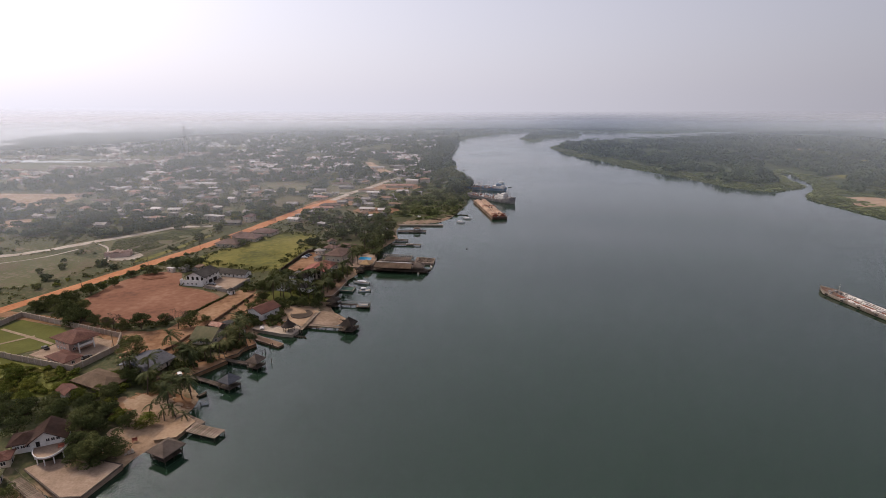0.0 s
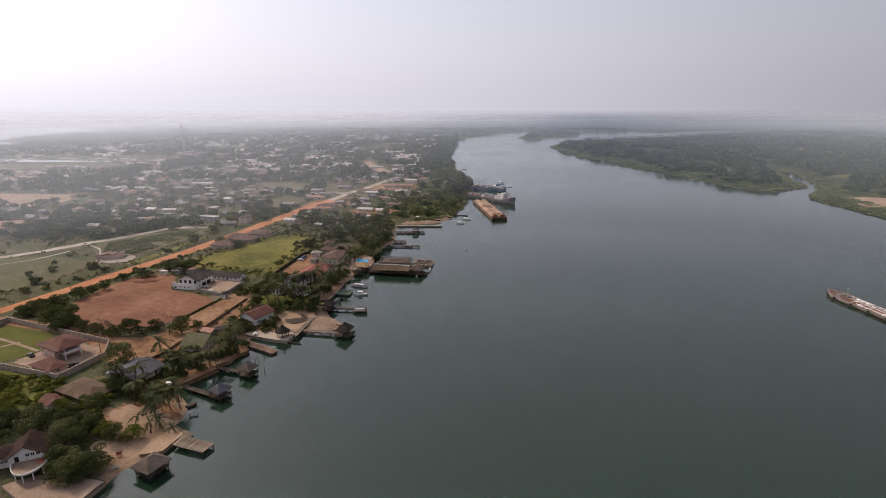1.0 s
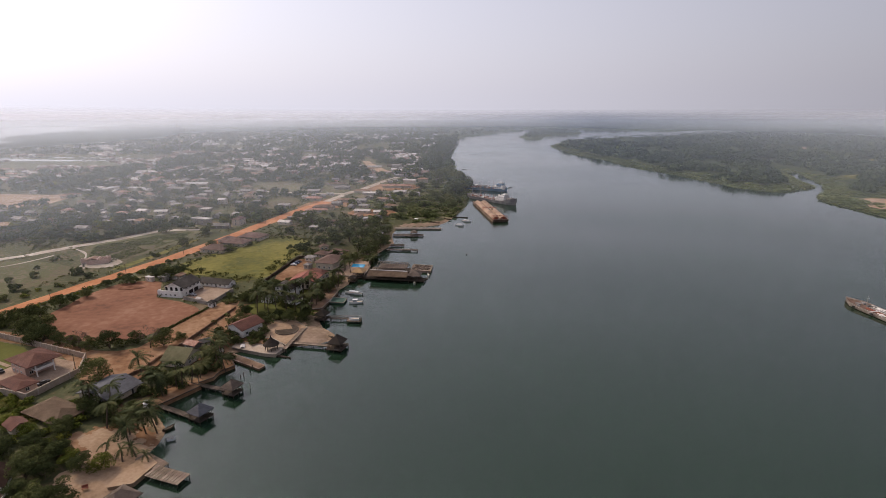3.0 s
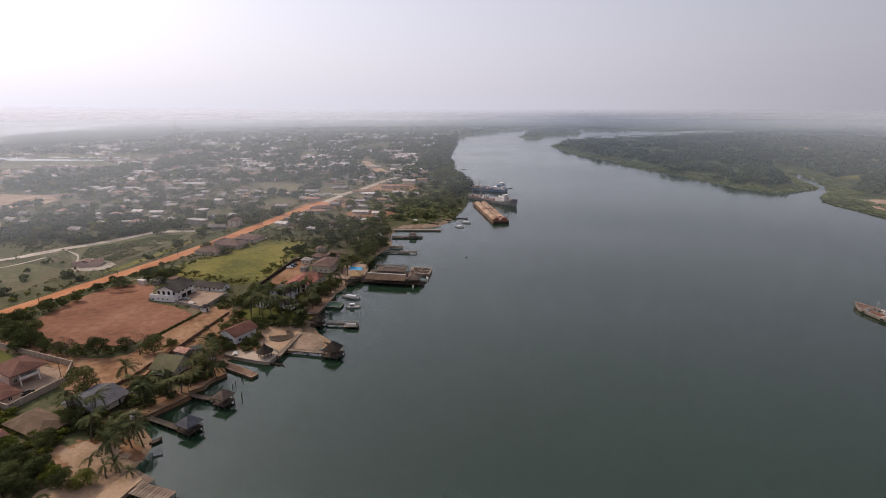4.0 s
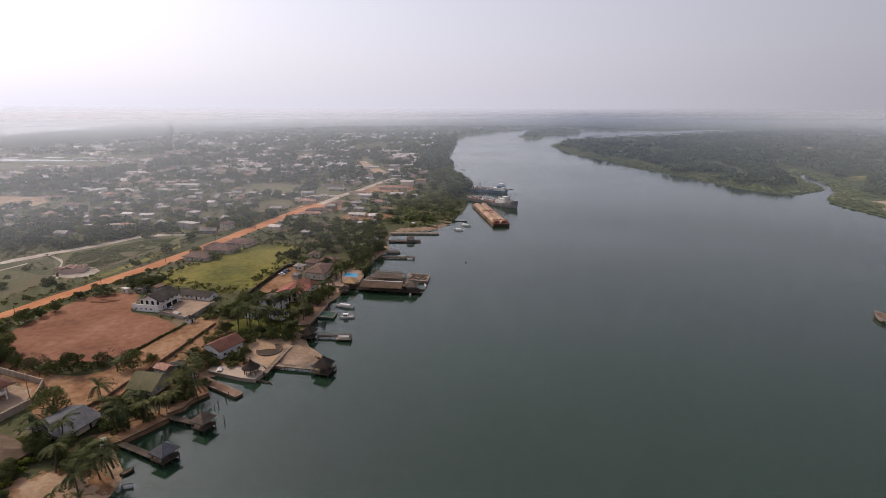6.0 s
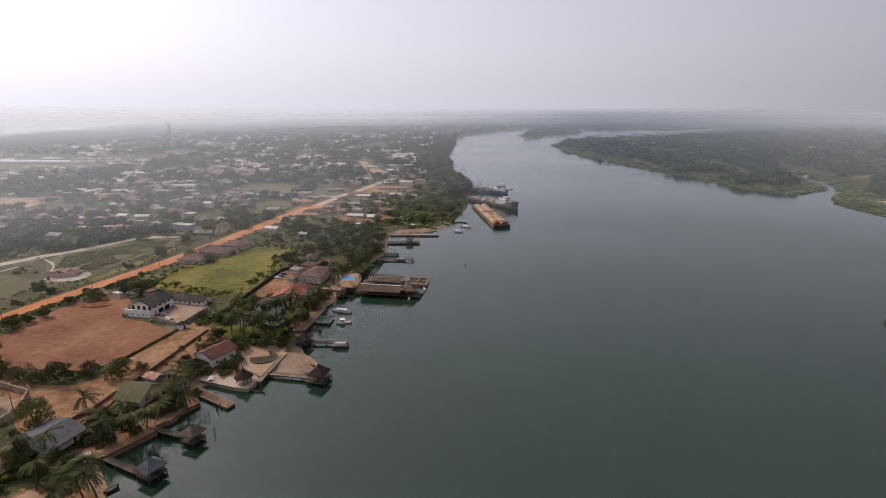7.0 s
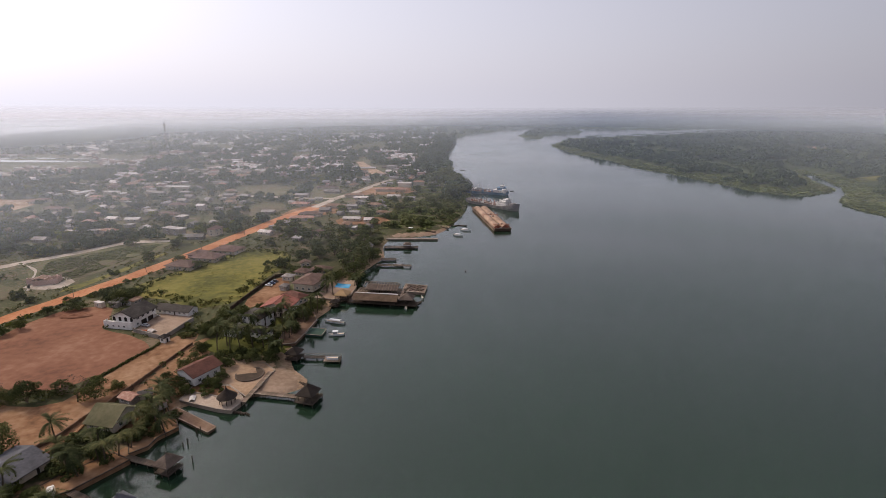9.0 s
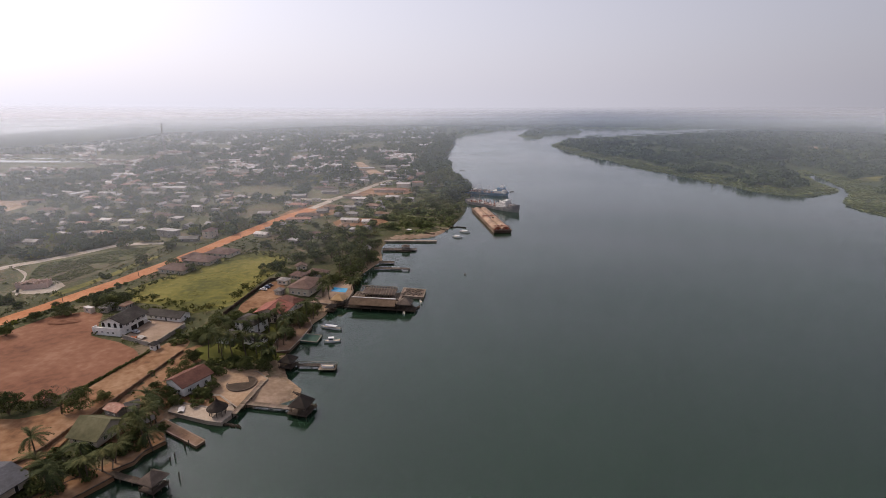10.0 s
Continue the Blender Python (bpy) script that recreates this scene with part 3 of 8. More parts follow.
gx = lines((-5600, -1200, 200), (-1200, -260, 30), (-260, -120, 5), (-120, 20, 1.8), (20, 210, 14), (210, 480, 5), (480, 800, 20), (800, 5600, 150))
gy = lines((-600, 80, 30), (80, 320, 1.8), (320, 450, 3.5), (450, 800, 6), (800, 1500, 14), (1500, 2700, 30), (2700, 5600, 150))
GX, GY = np.meshgrid(gx, gy)
GZ = ground_height(GX, GY)
nx, ny = len(gx), len(gy)
verts = np.stack([GX, GY, GZ], -1).reshape(-1, 3)
i0 = (np.arange(ny - 1)[:, None] * nx + np.arange(nx - 1)[None]).ravel()
quads = np.stack([i0, i0 + 1, i0 + nx + 1, i0 + nx], -1)
me = bpy.data.meshes.new("ground")
me.from_pydata(verts.tolist(), [], quads.tolist())
me.materials.append(M_GROUND)
me.shade_smooth()
tagged(on_plan(new("ground", me)), "flat green and brown coastal land with sandy shores", "ground", kind="structure")

bm = bmesh.new()
bmesh.ops.create_grid(bm, x_segments=40, y_segments=40, size=5600, matrix=pose(0, 2600, 0))
tagged(on_plan(part("water", bm, M_WATER)), "calm grey-green river and sea water", "water", kind="structure")


PATCHES = []


def patch(name, pts, material, lift, label, cat, soft=2, wob=0.0, kind="structure", keep=True):
    """A thin sheet of another surface lying on the flat land, with an uneven edge."""
    line = smooth_line(pts, soft, True) if soft > 1 else pts
    if wob:
        line = [(x + wob * noise.noise((x * 0.15, y * 0.15, 3)), y + wob * noise.noise((x * 0.15, y * 0.15, 9))) for x, y in line]
    area = sum(a[0] * b[1] - a[1] * b[0] for a, b in zip(line, line[1:] + line[:1]))
    if area < 0:
        line = line[::-1]
    bm = bmesh.new()
    solid(bm, line, 2.7, 3.0 + lift)
    if keep:
        PATCHES.append(line)
    return tagged(on_plan(part(name, bm, material)), label, cat, kind=kind)


def strip(name, pts, width, material, lift, label, cat="road", step=6, wob=0.8):
    """A road along points, of a width that wanders a little."""
    line = smooth_line(pts, step)
    left, right = [], []
    for i, (x, y) in enumerate(line):
        a, b = line[max(0, i - 1)], line[min(len(line) - 1, i + 1)]
        d = Vector((b[0] - a[0], b[1] - a[1])).normalized()
        w = width if not isinstance(width, tuple) else width[0] + (width[1] - width[0]) * i / (len(line) - 1)
        wl_, wr_ = (w / 2 + wob * noise.noise((x * 0.08, y * 0.08, k)) for k in (1.5, 7.5))
        left.append((x - d.y * wl_, y + d.x * wl_))
        right.append((x + d.y * wr_, y - d.x * wr_))
    bm = bmesh.new()
    rows = [[bm.verts.new((*p, 3.0 + lift)) for p in side] for side in (left, right)]
    low = [[bm.verts.new((*p, 2.7)) for p in side] for side in (left, right)]
    for i in range(len(line) - 1):
        bm.faces.new((rows[0][i], rows[1][i], rows[1][i + 1], rows[0][i + 1]))
        bm.faces.new((rows[0][i], rows[0][i + 1], low[0][i + 1], low[0][i]))
        bm.faces.new((rows[1][i + 1], rows[1][i], low[1][i], low[1][i + 1]))
    PATCHES.append(left + right[::-1])
    return tagged(on_plan(part(name, bm, material)), label, cat, kind="structure")


strip("road", [(-240, 90), (-224, 160), (-202, 228), (-193, 257), (-183, 287), (-173.5, 317), (-162, 368), (-147, 448), (-138, 482), (-131, 504)], (6.6, 12.5), M_LATERITE, 0.10,
      "wide orange laterite road, unpaved and dusty")
strip("road", [(-133, 500), (-127, 530), (-121, 562), (-110, 592), (-98, 647), (-85, 690)], 8, M_TRACK, 0.08, "pale dusty side road through the town")
strip("road", [(-122, 553), (-148, 552), (-184, 559), (-262, 572)], 7, M_TRACK, 0.06, "pale dusty side road through the town")
strip("road", [(-320, 268), (-290, 293), (-272, 308), (-256, 330), (-234, 360), (-222, 378), (-196, 384)], 6.2, M_TRACK, 0.07, "pale sandy track across the grassland", wob=2.5)
strip("road", [(-256, 330), (-236, 318), (-224, 300), (-214, 286)], 1.3, M_TRACK, 0.05, "narrow sandy footpath to a half-built house", wob=1.0)
strip("road", [(-300, 262), (-262, 290), (-252, 312)], 1.2, M_TRACK, 0.05, "narrow sandy footpath over the grass", wob=0.8)
strip("road", [(-108, 735), (-124, 780), (-150, 850), (-168, 905)], (20, 12), M_SAND, 0.09, "orange dirt street on a rise in the town", wob=3)
strip("road", [(-770, 1320), (-800, 1500), (-830, 1700)], 16, M_TRACK, 0.09, "pale straight road leading through the far town")
patch("bare_ground", [(-172, 203), (-180, 214), (-181, 231), (-181, 247), (-176, 261), (-166, 266), (-156, 264), (-148, 250), (-146, 242.5), (-132, 237.5), (-121, 232), (-115.5, 226), (-117.5, 216), (-121.5, 206), (-128, 197), (-145, 195), (-160, 197)],
      M_SOIL, 0.06, "large cleared plot of bare red soil", "ground", wob=2)
patch("lane", [(-203, 206), (-158, 195), (-136, 187), (-122, 190), (-119, 206), (-117.5, 216), (-114, 230), (-110, 240), (-104, 239), (-102.4, 229), (-104.5, 214), (-106.2, 199), (-108, 186), (-106, 172), (-112, 160), (-124, 163), (-138, 177), (-160, 189), (-203, 200)],
      M_LANE, 0.08, "dusty pale-brown dirt lane between walled plots", "road", wob=0.8)
patch("meadow", [(-166, 284), (-153, 322), (-138, 356), (-120, 366), (-103, 352), (-98, 330), (-102, 305), (-103, 280), (-116, 266), (-138, 276)],
      M_FIELD, 0.05, "meadow of tall yellow-green grass", "field", wob=3)
patch("meadow", [(-205, 290), (-196, 330), (-188, 372), (-196, 380), (-222, 366), (-246, 335), (-226, 300)], M_MARSH, 0.035, "dark brownish-green rough grassland", "field", wob=5)
patch("meadow", [(-225, 240), (-214, 275), (-228, 292), (-262, 300), (-300, 270), (-270, 235)], M_MARSH, 0.03, "dark brownish-green rough grassland", "field", wob=5)
patch("meadow", [(-198, 290), (-190, 318), (-186, 350), (-181, 350), (-191, 290)], M_FIELD, 0.045, "strip of bright yellow-green grass beside the road", "field", wob=2, keep=False)
patch("sandy_clearing", [(-540, 530), (-462, 541), (-417, 539), (-397, 492), (-408, 464), (-440, 477), (-480, 500)], M_SAND, 0.05, "wide bare patch of pale sand", "ground", wob=10)
patch("sandy_clearing", [(-390, 372), (-378, 402), (-350, 405), (-345, 380)], M_SAND, 0.05, "bare patch of pale sand", "ground", wob=5)
patch("sandy_clearing", [(-95, 438), (-96, 462), (-62, 462), (-58, 440)], M_LANE, 0.05, "yellow-brown dirt yard round a low house", "ground", wob=3)
patch("sandy_clearing", [(-110, 575), (-108, 620), (-58, 625), (-52, 590)], M_LANE, 0.04, "trampled dirt yard between long town buildings", "ground", wob=5)
patch("sandy_clearing", [(-152, 470), (-138, 520), (-112, 520), (-108, 478), (-128, 466)], M_LANE, 0.055, "trampled dirt yard between market buildings", "ground", wob=4)
patch("walled_plot", [(-157, 560), (-131, 551), (-121, 598), (-143, 627), (-162, 611)], M_MARSH, 0.045, "bare grey-brown plot beside the town road", "ground", soft=1)
patch("field", [(-224, 580), (-176, 571), (-187, 621), (-226, 642), (-246, 627)], M_MARSH, 0.04, "dry brown field between the houses", "field", wob=4)
patch("field", [(-170, 455), (-157, 492), (-168, 528), (-190, 510)], M_MARSH, 0.04, "patch of dull green grass between houses", "field", wob=4)
patch("sandy_clearing", [(373, 482), (376, 504), (390, 530), (420, 532), (424, 500), (398, 483)], M_SAND, 0.05, "bare sandy clearing near the far shore", "ground", wob=6)
patch("sandy_clearing", [(700, 1125), (690, 1200), (740, 1215), (800, 1222), (780, 1150), (740, 1120)], M_SAND, 0.05, "bare sandy clearing among the woods", "ground", wob=8)
patch("sandy_clearing", [(655, 892), (655, 935), (700, 962), (715, 945), (690, 905)], M_FIELD, 0.05, "grassy clearing among the woods", "ground", wob=8)
patch("sandy_clearing", [(478, 690), (485, 705), (530, 725), (540, 715), (505, 685)], M_FIELD, 0.05, "grassy clearing among the woods", "ground", wob=8)
patch("pond", [(-930, 905), (-905, 958), (-780, 930), (-640, 915), (-620, 898), (-760, 898)], M_POND, 0.05, "long shallow lagoon shining white", "water", wob=6)
patch("pond", [(-905, 985), (-700, 968), (-560, 950), (-560, 942), (-720, 952), (-900, 962)], M_POND, 0.05, "long shallow lagoon shining white", "water", wob=4)


def draped(name, pts, material, lift, label, cat, cell=0.35):
    """A sheet of another surface that follows the slope of the shore."""
    line = smooth_line(pts, 3, True)
    xs, ys = [p[0] for p in line], [p[1] for p in line]
    X, Y = np.meshgrid(np.arange(min(xs), max(xs) + cell, cell), np.arange(min(ys), max(ys) + cell, cell))
    Z = ground_height(X, Y) + lift
    cx, cy = X[:-1, :-1] + cell / 2, Y[:-1, :-1] + cell / 2
    mid_in = inside(line, cx + 0.9 * np.sin(1.1 * cy + 0.7 * cx) + 0.5 * np.sin(2.7 * cx - 1.9 * cy), cy + 0.9 * np.sin(1.3 * cx - 0.5 * cy) + 0.5 * np.sin(3.1 * cy + 1.1 * cx))    # a ragged edge
    w = X.shape[1]
    q = [(r * w + c, r * w + c + 1, (r + 1) * w + c + 1, (r + 1) * w + c) for r, c in zip(*np.where(mid_in))]
    me = bpy.data.meshes.new(name)
    me.from_pydata(np.stack([X, Y, Z], -1).reshape(-1, 3).tolist(), [], q)
    me.materials.append(material)
    me.shade_smooth()
    return tagged(on_plan(new(name, me)), label, cat, kind="structure")


draped("beach", [(-100, 121), (-96, 131), (-90, 137), (-85, 137), (-84, 131), (-81, 124), (-85, 117), (-89, 112.5), (-95, 113), (-97, 118)], M_SAND, 0.05, "trodden brown sand of the village beach", "beach")
draped("yard", [(-106, 150), (-100, 161), (-92, 171), (-88, 171), (-90, 163), (-98, 153)], M_LANE, 0.05, "brown earth yard under palms", "yard")
draped("yard", [(-105, 189), (-103.4, 214), (-101, 233), (-92, 233), (-93, 216), (-94, 192)], M_LANE, 0.05, "brown earth behind a lane wall", "yard")
draped("yard", [(-108, 133), (-104, 142), (-96, 145.5), (-85, 140), (-86, 133), (-99, 128)], M_LANE, 0.03, "brown trodden earth behind the beach", "yard")
draped("yard", [(-97, 176), (-99, 190), (-97, 202), (-90, 200), (-89, 190), (-92, 178)], M_LANE, 0.04, "brown earth yard under palms", "yard")
draped("yard", [(-84, 224), (-86, 236), (-78, 258), (-68, 262), (-66, 236), (-68, 227)], M_LAWN, 0.05, "shaded garden lawn under palms", "lawn")


# ---- plants ----
def leaf_mesh(name, centres, radii, count, size, material, rng, flat=0.8, droop=0.0):
    """Leaf tufts on the outside of lobes: bent quads of uneven size and tilt."""
    c = np.asarray(centres, float)
    r = np.asarray(radii, float)
    pick = rng.choice(len(c), count, p=r ** 2 / (r ** 2).sum())
    v = rng.normal(size=(count, 3))
    v[:, 2] = np.abs(v[:, 2]) * 1.0 - 0.35 * rng.random(count)
    v /= np.linalg.norm(v, axis=1, keepdims=True)
    pos = c[pick] + v * (r[pick] * (0.72 + 0.36 * rng.random(count)))[:, None] * np.array([1, 1, flat])
    nrm = v + rng.normal(scale=0.45, size=(count, 3))
    nrm /= np.linalg.norm(nrm, axis=1, keepdims=True)
    u = np.cross(nrm, rng.normal(size=(count, 3)))
    u /= np.linalg.norm(u, axis=1, keepdims=True)
    w = np.cross(nrm, u)
    s = size * (0.6 + 0.9 * rng.random(count))[:, None]
    bend = nrm * s * 0.25
    a, b, d, e = pos - u * s - bend, pos - w * s * 0.7 + bend * 0.4, pos + u * s - bend, pos + w * s * 0.7 + bend * 0.4
    verts = np.stack([a, b, d, e], 1).reshape(-1, 3)
    i = np.arange(count) * 4
    faces = np.concatenate([np.stack([i, i + 1, i + 3], -1), np.stack([i + 1, i + 2, i + 3], -1)])
    me = bpy.data.meshes.new(name)
    me.from_pydata(verts.tolist(), [], faces.tolist())
    me.materials.append(material)
    return me


def crown_lobes(rng, width, height, k):
    """Lobes of an uneven crown whose middle is at the origin."""
    out, rad = [(0, 0, 0)], [width * 0.30]
    for j in range(k):
        a = j * 2.4 + rng.random() * 0.7
        q = width * (0.20 + 0.14 * rng.random())
        up = rng.random() - 0.5
        q *= 1.15 - 1.0 * max(0.0, up)
        out.append((q * math.cos(a), q * math.sin(a), height * up * 0.78))
        rad.append(width * (0.14 + 0.09 * rng.random()))
    return out, rad


def tree_proto(kind, seed, fine):
    """Crown 10 m wide, hanging low: broad, tall or light. The trunk forks into limbs that end in the lobes."""
    rng = np.random.default_rng(seed)
    width, height = 10.0, {"broad": 7.0, "tall": 9.5, "light": 6.5}[kind]
    bole = {"broad": 0.5, "tall": 0.8, "light": 0.2}[kind]
    mid = bole + height * 0.48
    cs, rs = crown_lobes(rng, width, height, 15)
    cs = [(x, y, z + mid) for x, y, z in cs]
    bm = bmesh.new()
    fork = (0.2 * rng.random(), 0.2 * rng.random(), bole)
    tube(bm, [(0, 0, -0.3), (0.08, 0.05, bole * 0.5), fork], 0.32, 0.22)
    for c in cs[1:8]:
        tube(bm, [fork, tuple((f + q) / 2 + 0.2 * rng.normal() for f, q in zip(fork, c)), c], 0.16, 0.05, 5)
    bark = mesh_of("trunk", bm, M_BARK)
    crown = leaf_mesh("crown", cs, rs, 3000 if fine else 800, 0.215 if fine else 0.42, M_LEAF_LIGHT if kind == "light" else M_LEAF, rng)
    return bark, crown


TREE_LABEL = {"broad": "leafy dark-green broadleaf tree with a rounded crown", "tall": "tall dense dark-green tree with an uneven crown",
              "light": "light-green bushy tree with a low crown"}


def tree(kind, x, y, width, tall=1.0, z=None, group="trees along the shore"):
    seed = (int(abs(x) * 7 + abs(y) * 3)) % 4
    fine = y < 300
    bark, crown = shared(("tree", kind, seed, fine), lambda: tree_proto(kind, seed + 11, fine))
    s = width / 10.0
    zz = gz(x, y) if z is None else z
    ob = thing("tree", pose(x, y, zz, 0, 0, (x * 37 + y * 53) % 360) @ Matrix.Diagonal((s, s, s * tall, 1)), TREE_LABEL[kind], "tree", group, True)
    share("trunk", bark, ob)
    share("crown", crown, ob)
    return ob


def bush(x, y, width, light=False, z=None):
    seed = int(abs(x) * 5 + abs(y)) % 3

    def make():
        rng = np.random.default_rng(40 + seed)
        cs, rs = crown_lobes(rng, 4.0, 2.0, 5)
        return leaf_mesh("bush", [(a, b, c + 0.9) for a, b, c in cs], rs, 260, 0.3, M_LEAF_LIGHT if light else M_LEAF, rng)
    ob = new("bush", shared(("bush", seed, light), make))
    s = width / 4.0
    ob.matrix_basis = placed(pose(x, y, (gz(x, y) if z is None else z) - 0.1, 0, 0, (x * 31 + y * 17) % 360), True) @ Matrix.Diagonal((s, s, s, 1))
    return tagged(ob, "low light-green shrub in the rough grass" if light else "low dark-green shrub on the bank", "bush", "bushes")


def bare_tree(x, y, height):
    rng = np.random.default_rng(5)
    ob = thing("bare_tree", pose(x, y, gz(x, y)), "leafless grey-brown tree beside the red plot", "tree", "", True)
    bm = bmesh.new()
    tube(bm, [(0, 0, -0.2), (0.2, 0.1, height * 0.4)], 0.25, 0.18)
    tips = []
    for k in range(9):
        a = k * 2.4
        e = (math.cos(a) * height * 0.45, math.sin(a) * height * 0.45, height * (0.65 + 0.3 * rng.random()))
        tube(bm, [(0.2, 0.1, height * 0.38), (e[0] * 0.5, e[1] * 0.5, e[2] * 0.75), e], 0.1, 0.02, 4)
        tips.append(e)
    part("trunk", bm, M_BARK, ob)
    tagged(share("twig_spray", leaf_mesh("twig_spray", tips, [height * 0.22] * 9, 420, 0.16, M_LEAF_DRY, rng), ob), kind="stuff")


def frond_mesh(length):
    """One feather leaf: an arching rib with narrow drooping leaflets on both sides."""
    bm = bmesh.new()
    k = 15
    rib = []
    for i in range(k + 1):
        t = i / k
        rib.append(Vector((length * t * (1 - 0.15 * t), 0, length * (0.40 * t - 0.95 * t * t))))
    side = Vector((0, 0.045, 0))
    for i in range(k):
        a, b = rib[i], rib[i + 1]
        bm.faces.new([bm.verts.new(p) for p in (a - side, b - side, b + side, a + side)])
        wide = length * 0.15 * math.sin(math.pi * (0.15 + 0.78 * i / k)) + 0.08
        for sgn in (-1, 1):
            tip = a + Vector((length * 0.12, sgn * wide, -wide * (0.7 + 0.25 * (i % 2))))
            vs = [bm.verts.new(p) for p in (a, a.lerp(b, 0.8), tip)]
            bm.faces.new(vs if sgn > 0 else vs[::-1])
    return mesh_of("frond", bm, M_PALM)


def palm(x, y, height=9.0, z=None, count=22, length=4.1, group="palms along the shore"):
    lean = (x * 13 + y * 7) % 360
    zz = gz(x, y) if z is None else z
    ob = thing("palm_tree", pose(x, y, zz, 0, 0, lean), "coconut palm with a slender leaning trunk and arching fronds" if height > 5 else "young short palm on the sand", "palm tree", group, True)

    def trunk():
        bm = bmesh.new()
        tube(bm, [(0, 0, -0.3), (0.3, 0, height * 0.3), (0.75, 0, height * 0.65), (1.0, 0, height)], 0.24, 0.13, 6)
        return mesh_of("trunk", bm, M_BARK)
    share("trunk", shared(("palmtrunk", height), trunk), ob)
    leaf = shared(("frond", length), lambda: frond_mesh(length))
    rng = np.random.default_rng(int(abs(x * 11 + y * 5)))
    for k in range(count):
        up = -58 + 88 * ((k * 0.618 + 0.1) % 1.0)
        s = 0.8 + 0.35 * rng.random()
        share("frond", leaf, ob, pose(1.0, 0, height, 0, 0, k * 137.5 + 12 * rng.normal()) @ pose(0, 0, 0, 0, up, 0) @ Matrix.Diagonal((s, s * 1.1, s, 1)))
    return ob


# trees round the red plot and the lane
for x, y, w in [(-186, 209, 11), (-181, 213, 11), (-171, 198, 13), (-162, 194, 13), (-183, 229, 9), (-181, 235, 6.5), (-179, 241, 7), (-147, 190, 7), (-139, 188, 7.5),
                (-132, 189, 11), (-125, 194, 7.5), (-113, 192, 10.5), (-109, 197, 5.5), (-121, 166, 12), (-192, 207, 8), (-167, 202, 11), (-163, 190, 8), (-154, 192, 7)]:
    tree("broad", x, y, w * 0.88, 0.95)
for x, y, w in [(-180, 257, 6), (-169, 263, 5.5), (-165, 275, 8.5), (-156, 271, 12), (-153, 276, 9), (-173, 262, 7), (-167, 277, 9), (-159, 276, 8), (-162, 332, 8.4), (-147, 324, 7.3), (-182, 271, 4.5)]:
    tree("broad", x, y, w, 0.8, group="trees by the road")
for x, y, w in [(-210, 276, 8), (-200, 271, 5.5), (-229, 270, 6), (-222, 250, 7), (-236, 262, 5), (-216, 236, 6), (-240, 285, 4)]:
    bush(x, y, w)
bare_tree(-117, 190, 7.5)
bare_tree(-144, 189, 6.0)
patch("rough_grass", [(-190, 142), (-178, 132), (-128, 138), (-122, 146), (-133, 152.5), (-163, 160.5), (-192, 169)], M_LAWN, 0.06, "olive-green rough grass below a compound wall", "grass", soft=2)
# dense planting round the nearest house and beach
for x, y, w in [(-100, 109, 6), (-96.5, 108.8, 6.5), (-91.5, 112, 6), (-103.5, 114, 6), (-95.5, 110, 8.5), (-93, 114, 7.5), (-99.5, 113.5, 7), (-106, 120, 8), (-107, 96.3, 5), (-117, 122, 7), (-124, 119, 7), (-102, 121, 6)]:
    tree("tall", x, y, w, 0.8)
for x, y, w in [(-110, 148, 7.5), (-106, 150, 6), (-113.5, 151, 6), (-104, 147, 6), (-99.5, 151.5, 5.5), (-98, 144, 6), (-111, 139, 6.5), (-104, 129, 6), (-96, 125, 6.5), (-56, 313, 8), (-118, 127, 8), (-128, 127, 8.5), (-104, 128, 7.5), (-113, 131, 7.5), (-109, 125, 7), (-134, 124, 8), (-123, 131, 7), (-140, 131, 7), (-110, 137, 6)]:
    tree("broad", x, y, w, 0.85)
for x, y, w in [(-91.5, 126, 6.5), (-150, 148, 8), (-107, 154, 6), (-140, 142, 6), (-146, 138, 6.5),
                (-129, 141, 5), (-156, 141, 7), (-100, 127, 6), (-135, 134, 6.5), (-120, 137, 5.5), (-115, 141, 5)]:
    tree("light", x, y, w, 0.8)
for i in range(150):
    x, y = random.uniform(-178, -108), random.uniform(126, 162)
    if y < 158 - (x + 165) * 0.13:
        bush(x, y, random.uniform(2.0, 4.2), y > 134 or i % 2 == 0)
for x, y in [(-108, 170), (-95, 160), (-97.5, 162.5), (-100, 163), (-90, 168), (-91.5, 165), (-89, 171.5), (-94, 166), (-89, 190), (-83, 178), (-107, 152), (-101, 142), (-90, 135), (-86.5, 142), (-89, 141),
             (-93, 140), (-87.5, 186), (-93, 195), (-91, 176), (-87, 180.5), (-112, 151), (-116, 154), (-89, 146), (-96, 170)]:
    palm(x, y, 5.2 + 0.8 * ((x * 3 + y) % 4))
for x, y in [(-54.5, 301.5), (-54, 305), (-55, 309), (-66, 291), (-66.5, 305)]:
    palm(x, y, 6.8)
for x, y in [(-94, 131), (-88, 129), (-81.5, 130.5), (-86, 131.5)]:
    palm(x, y, 3.2, count=11, length=2.6)
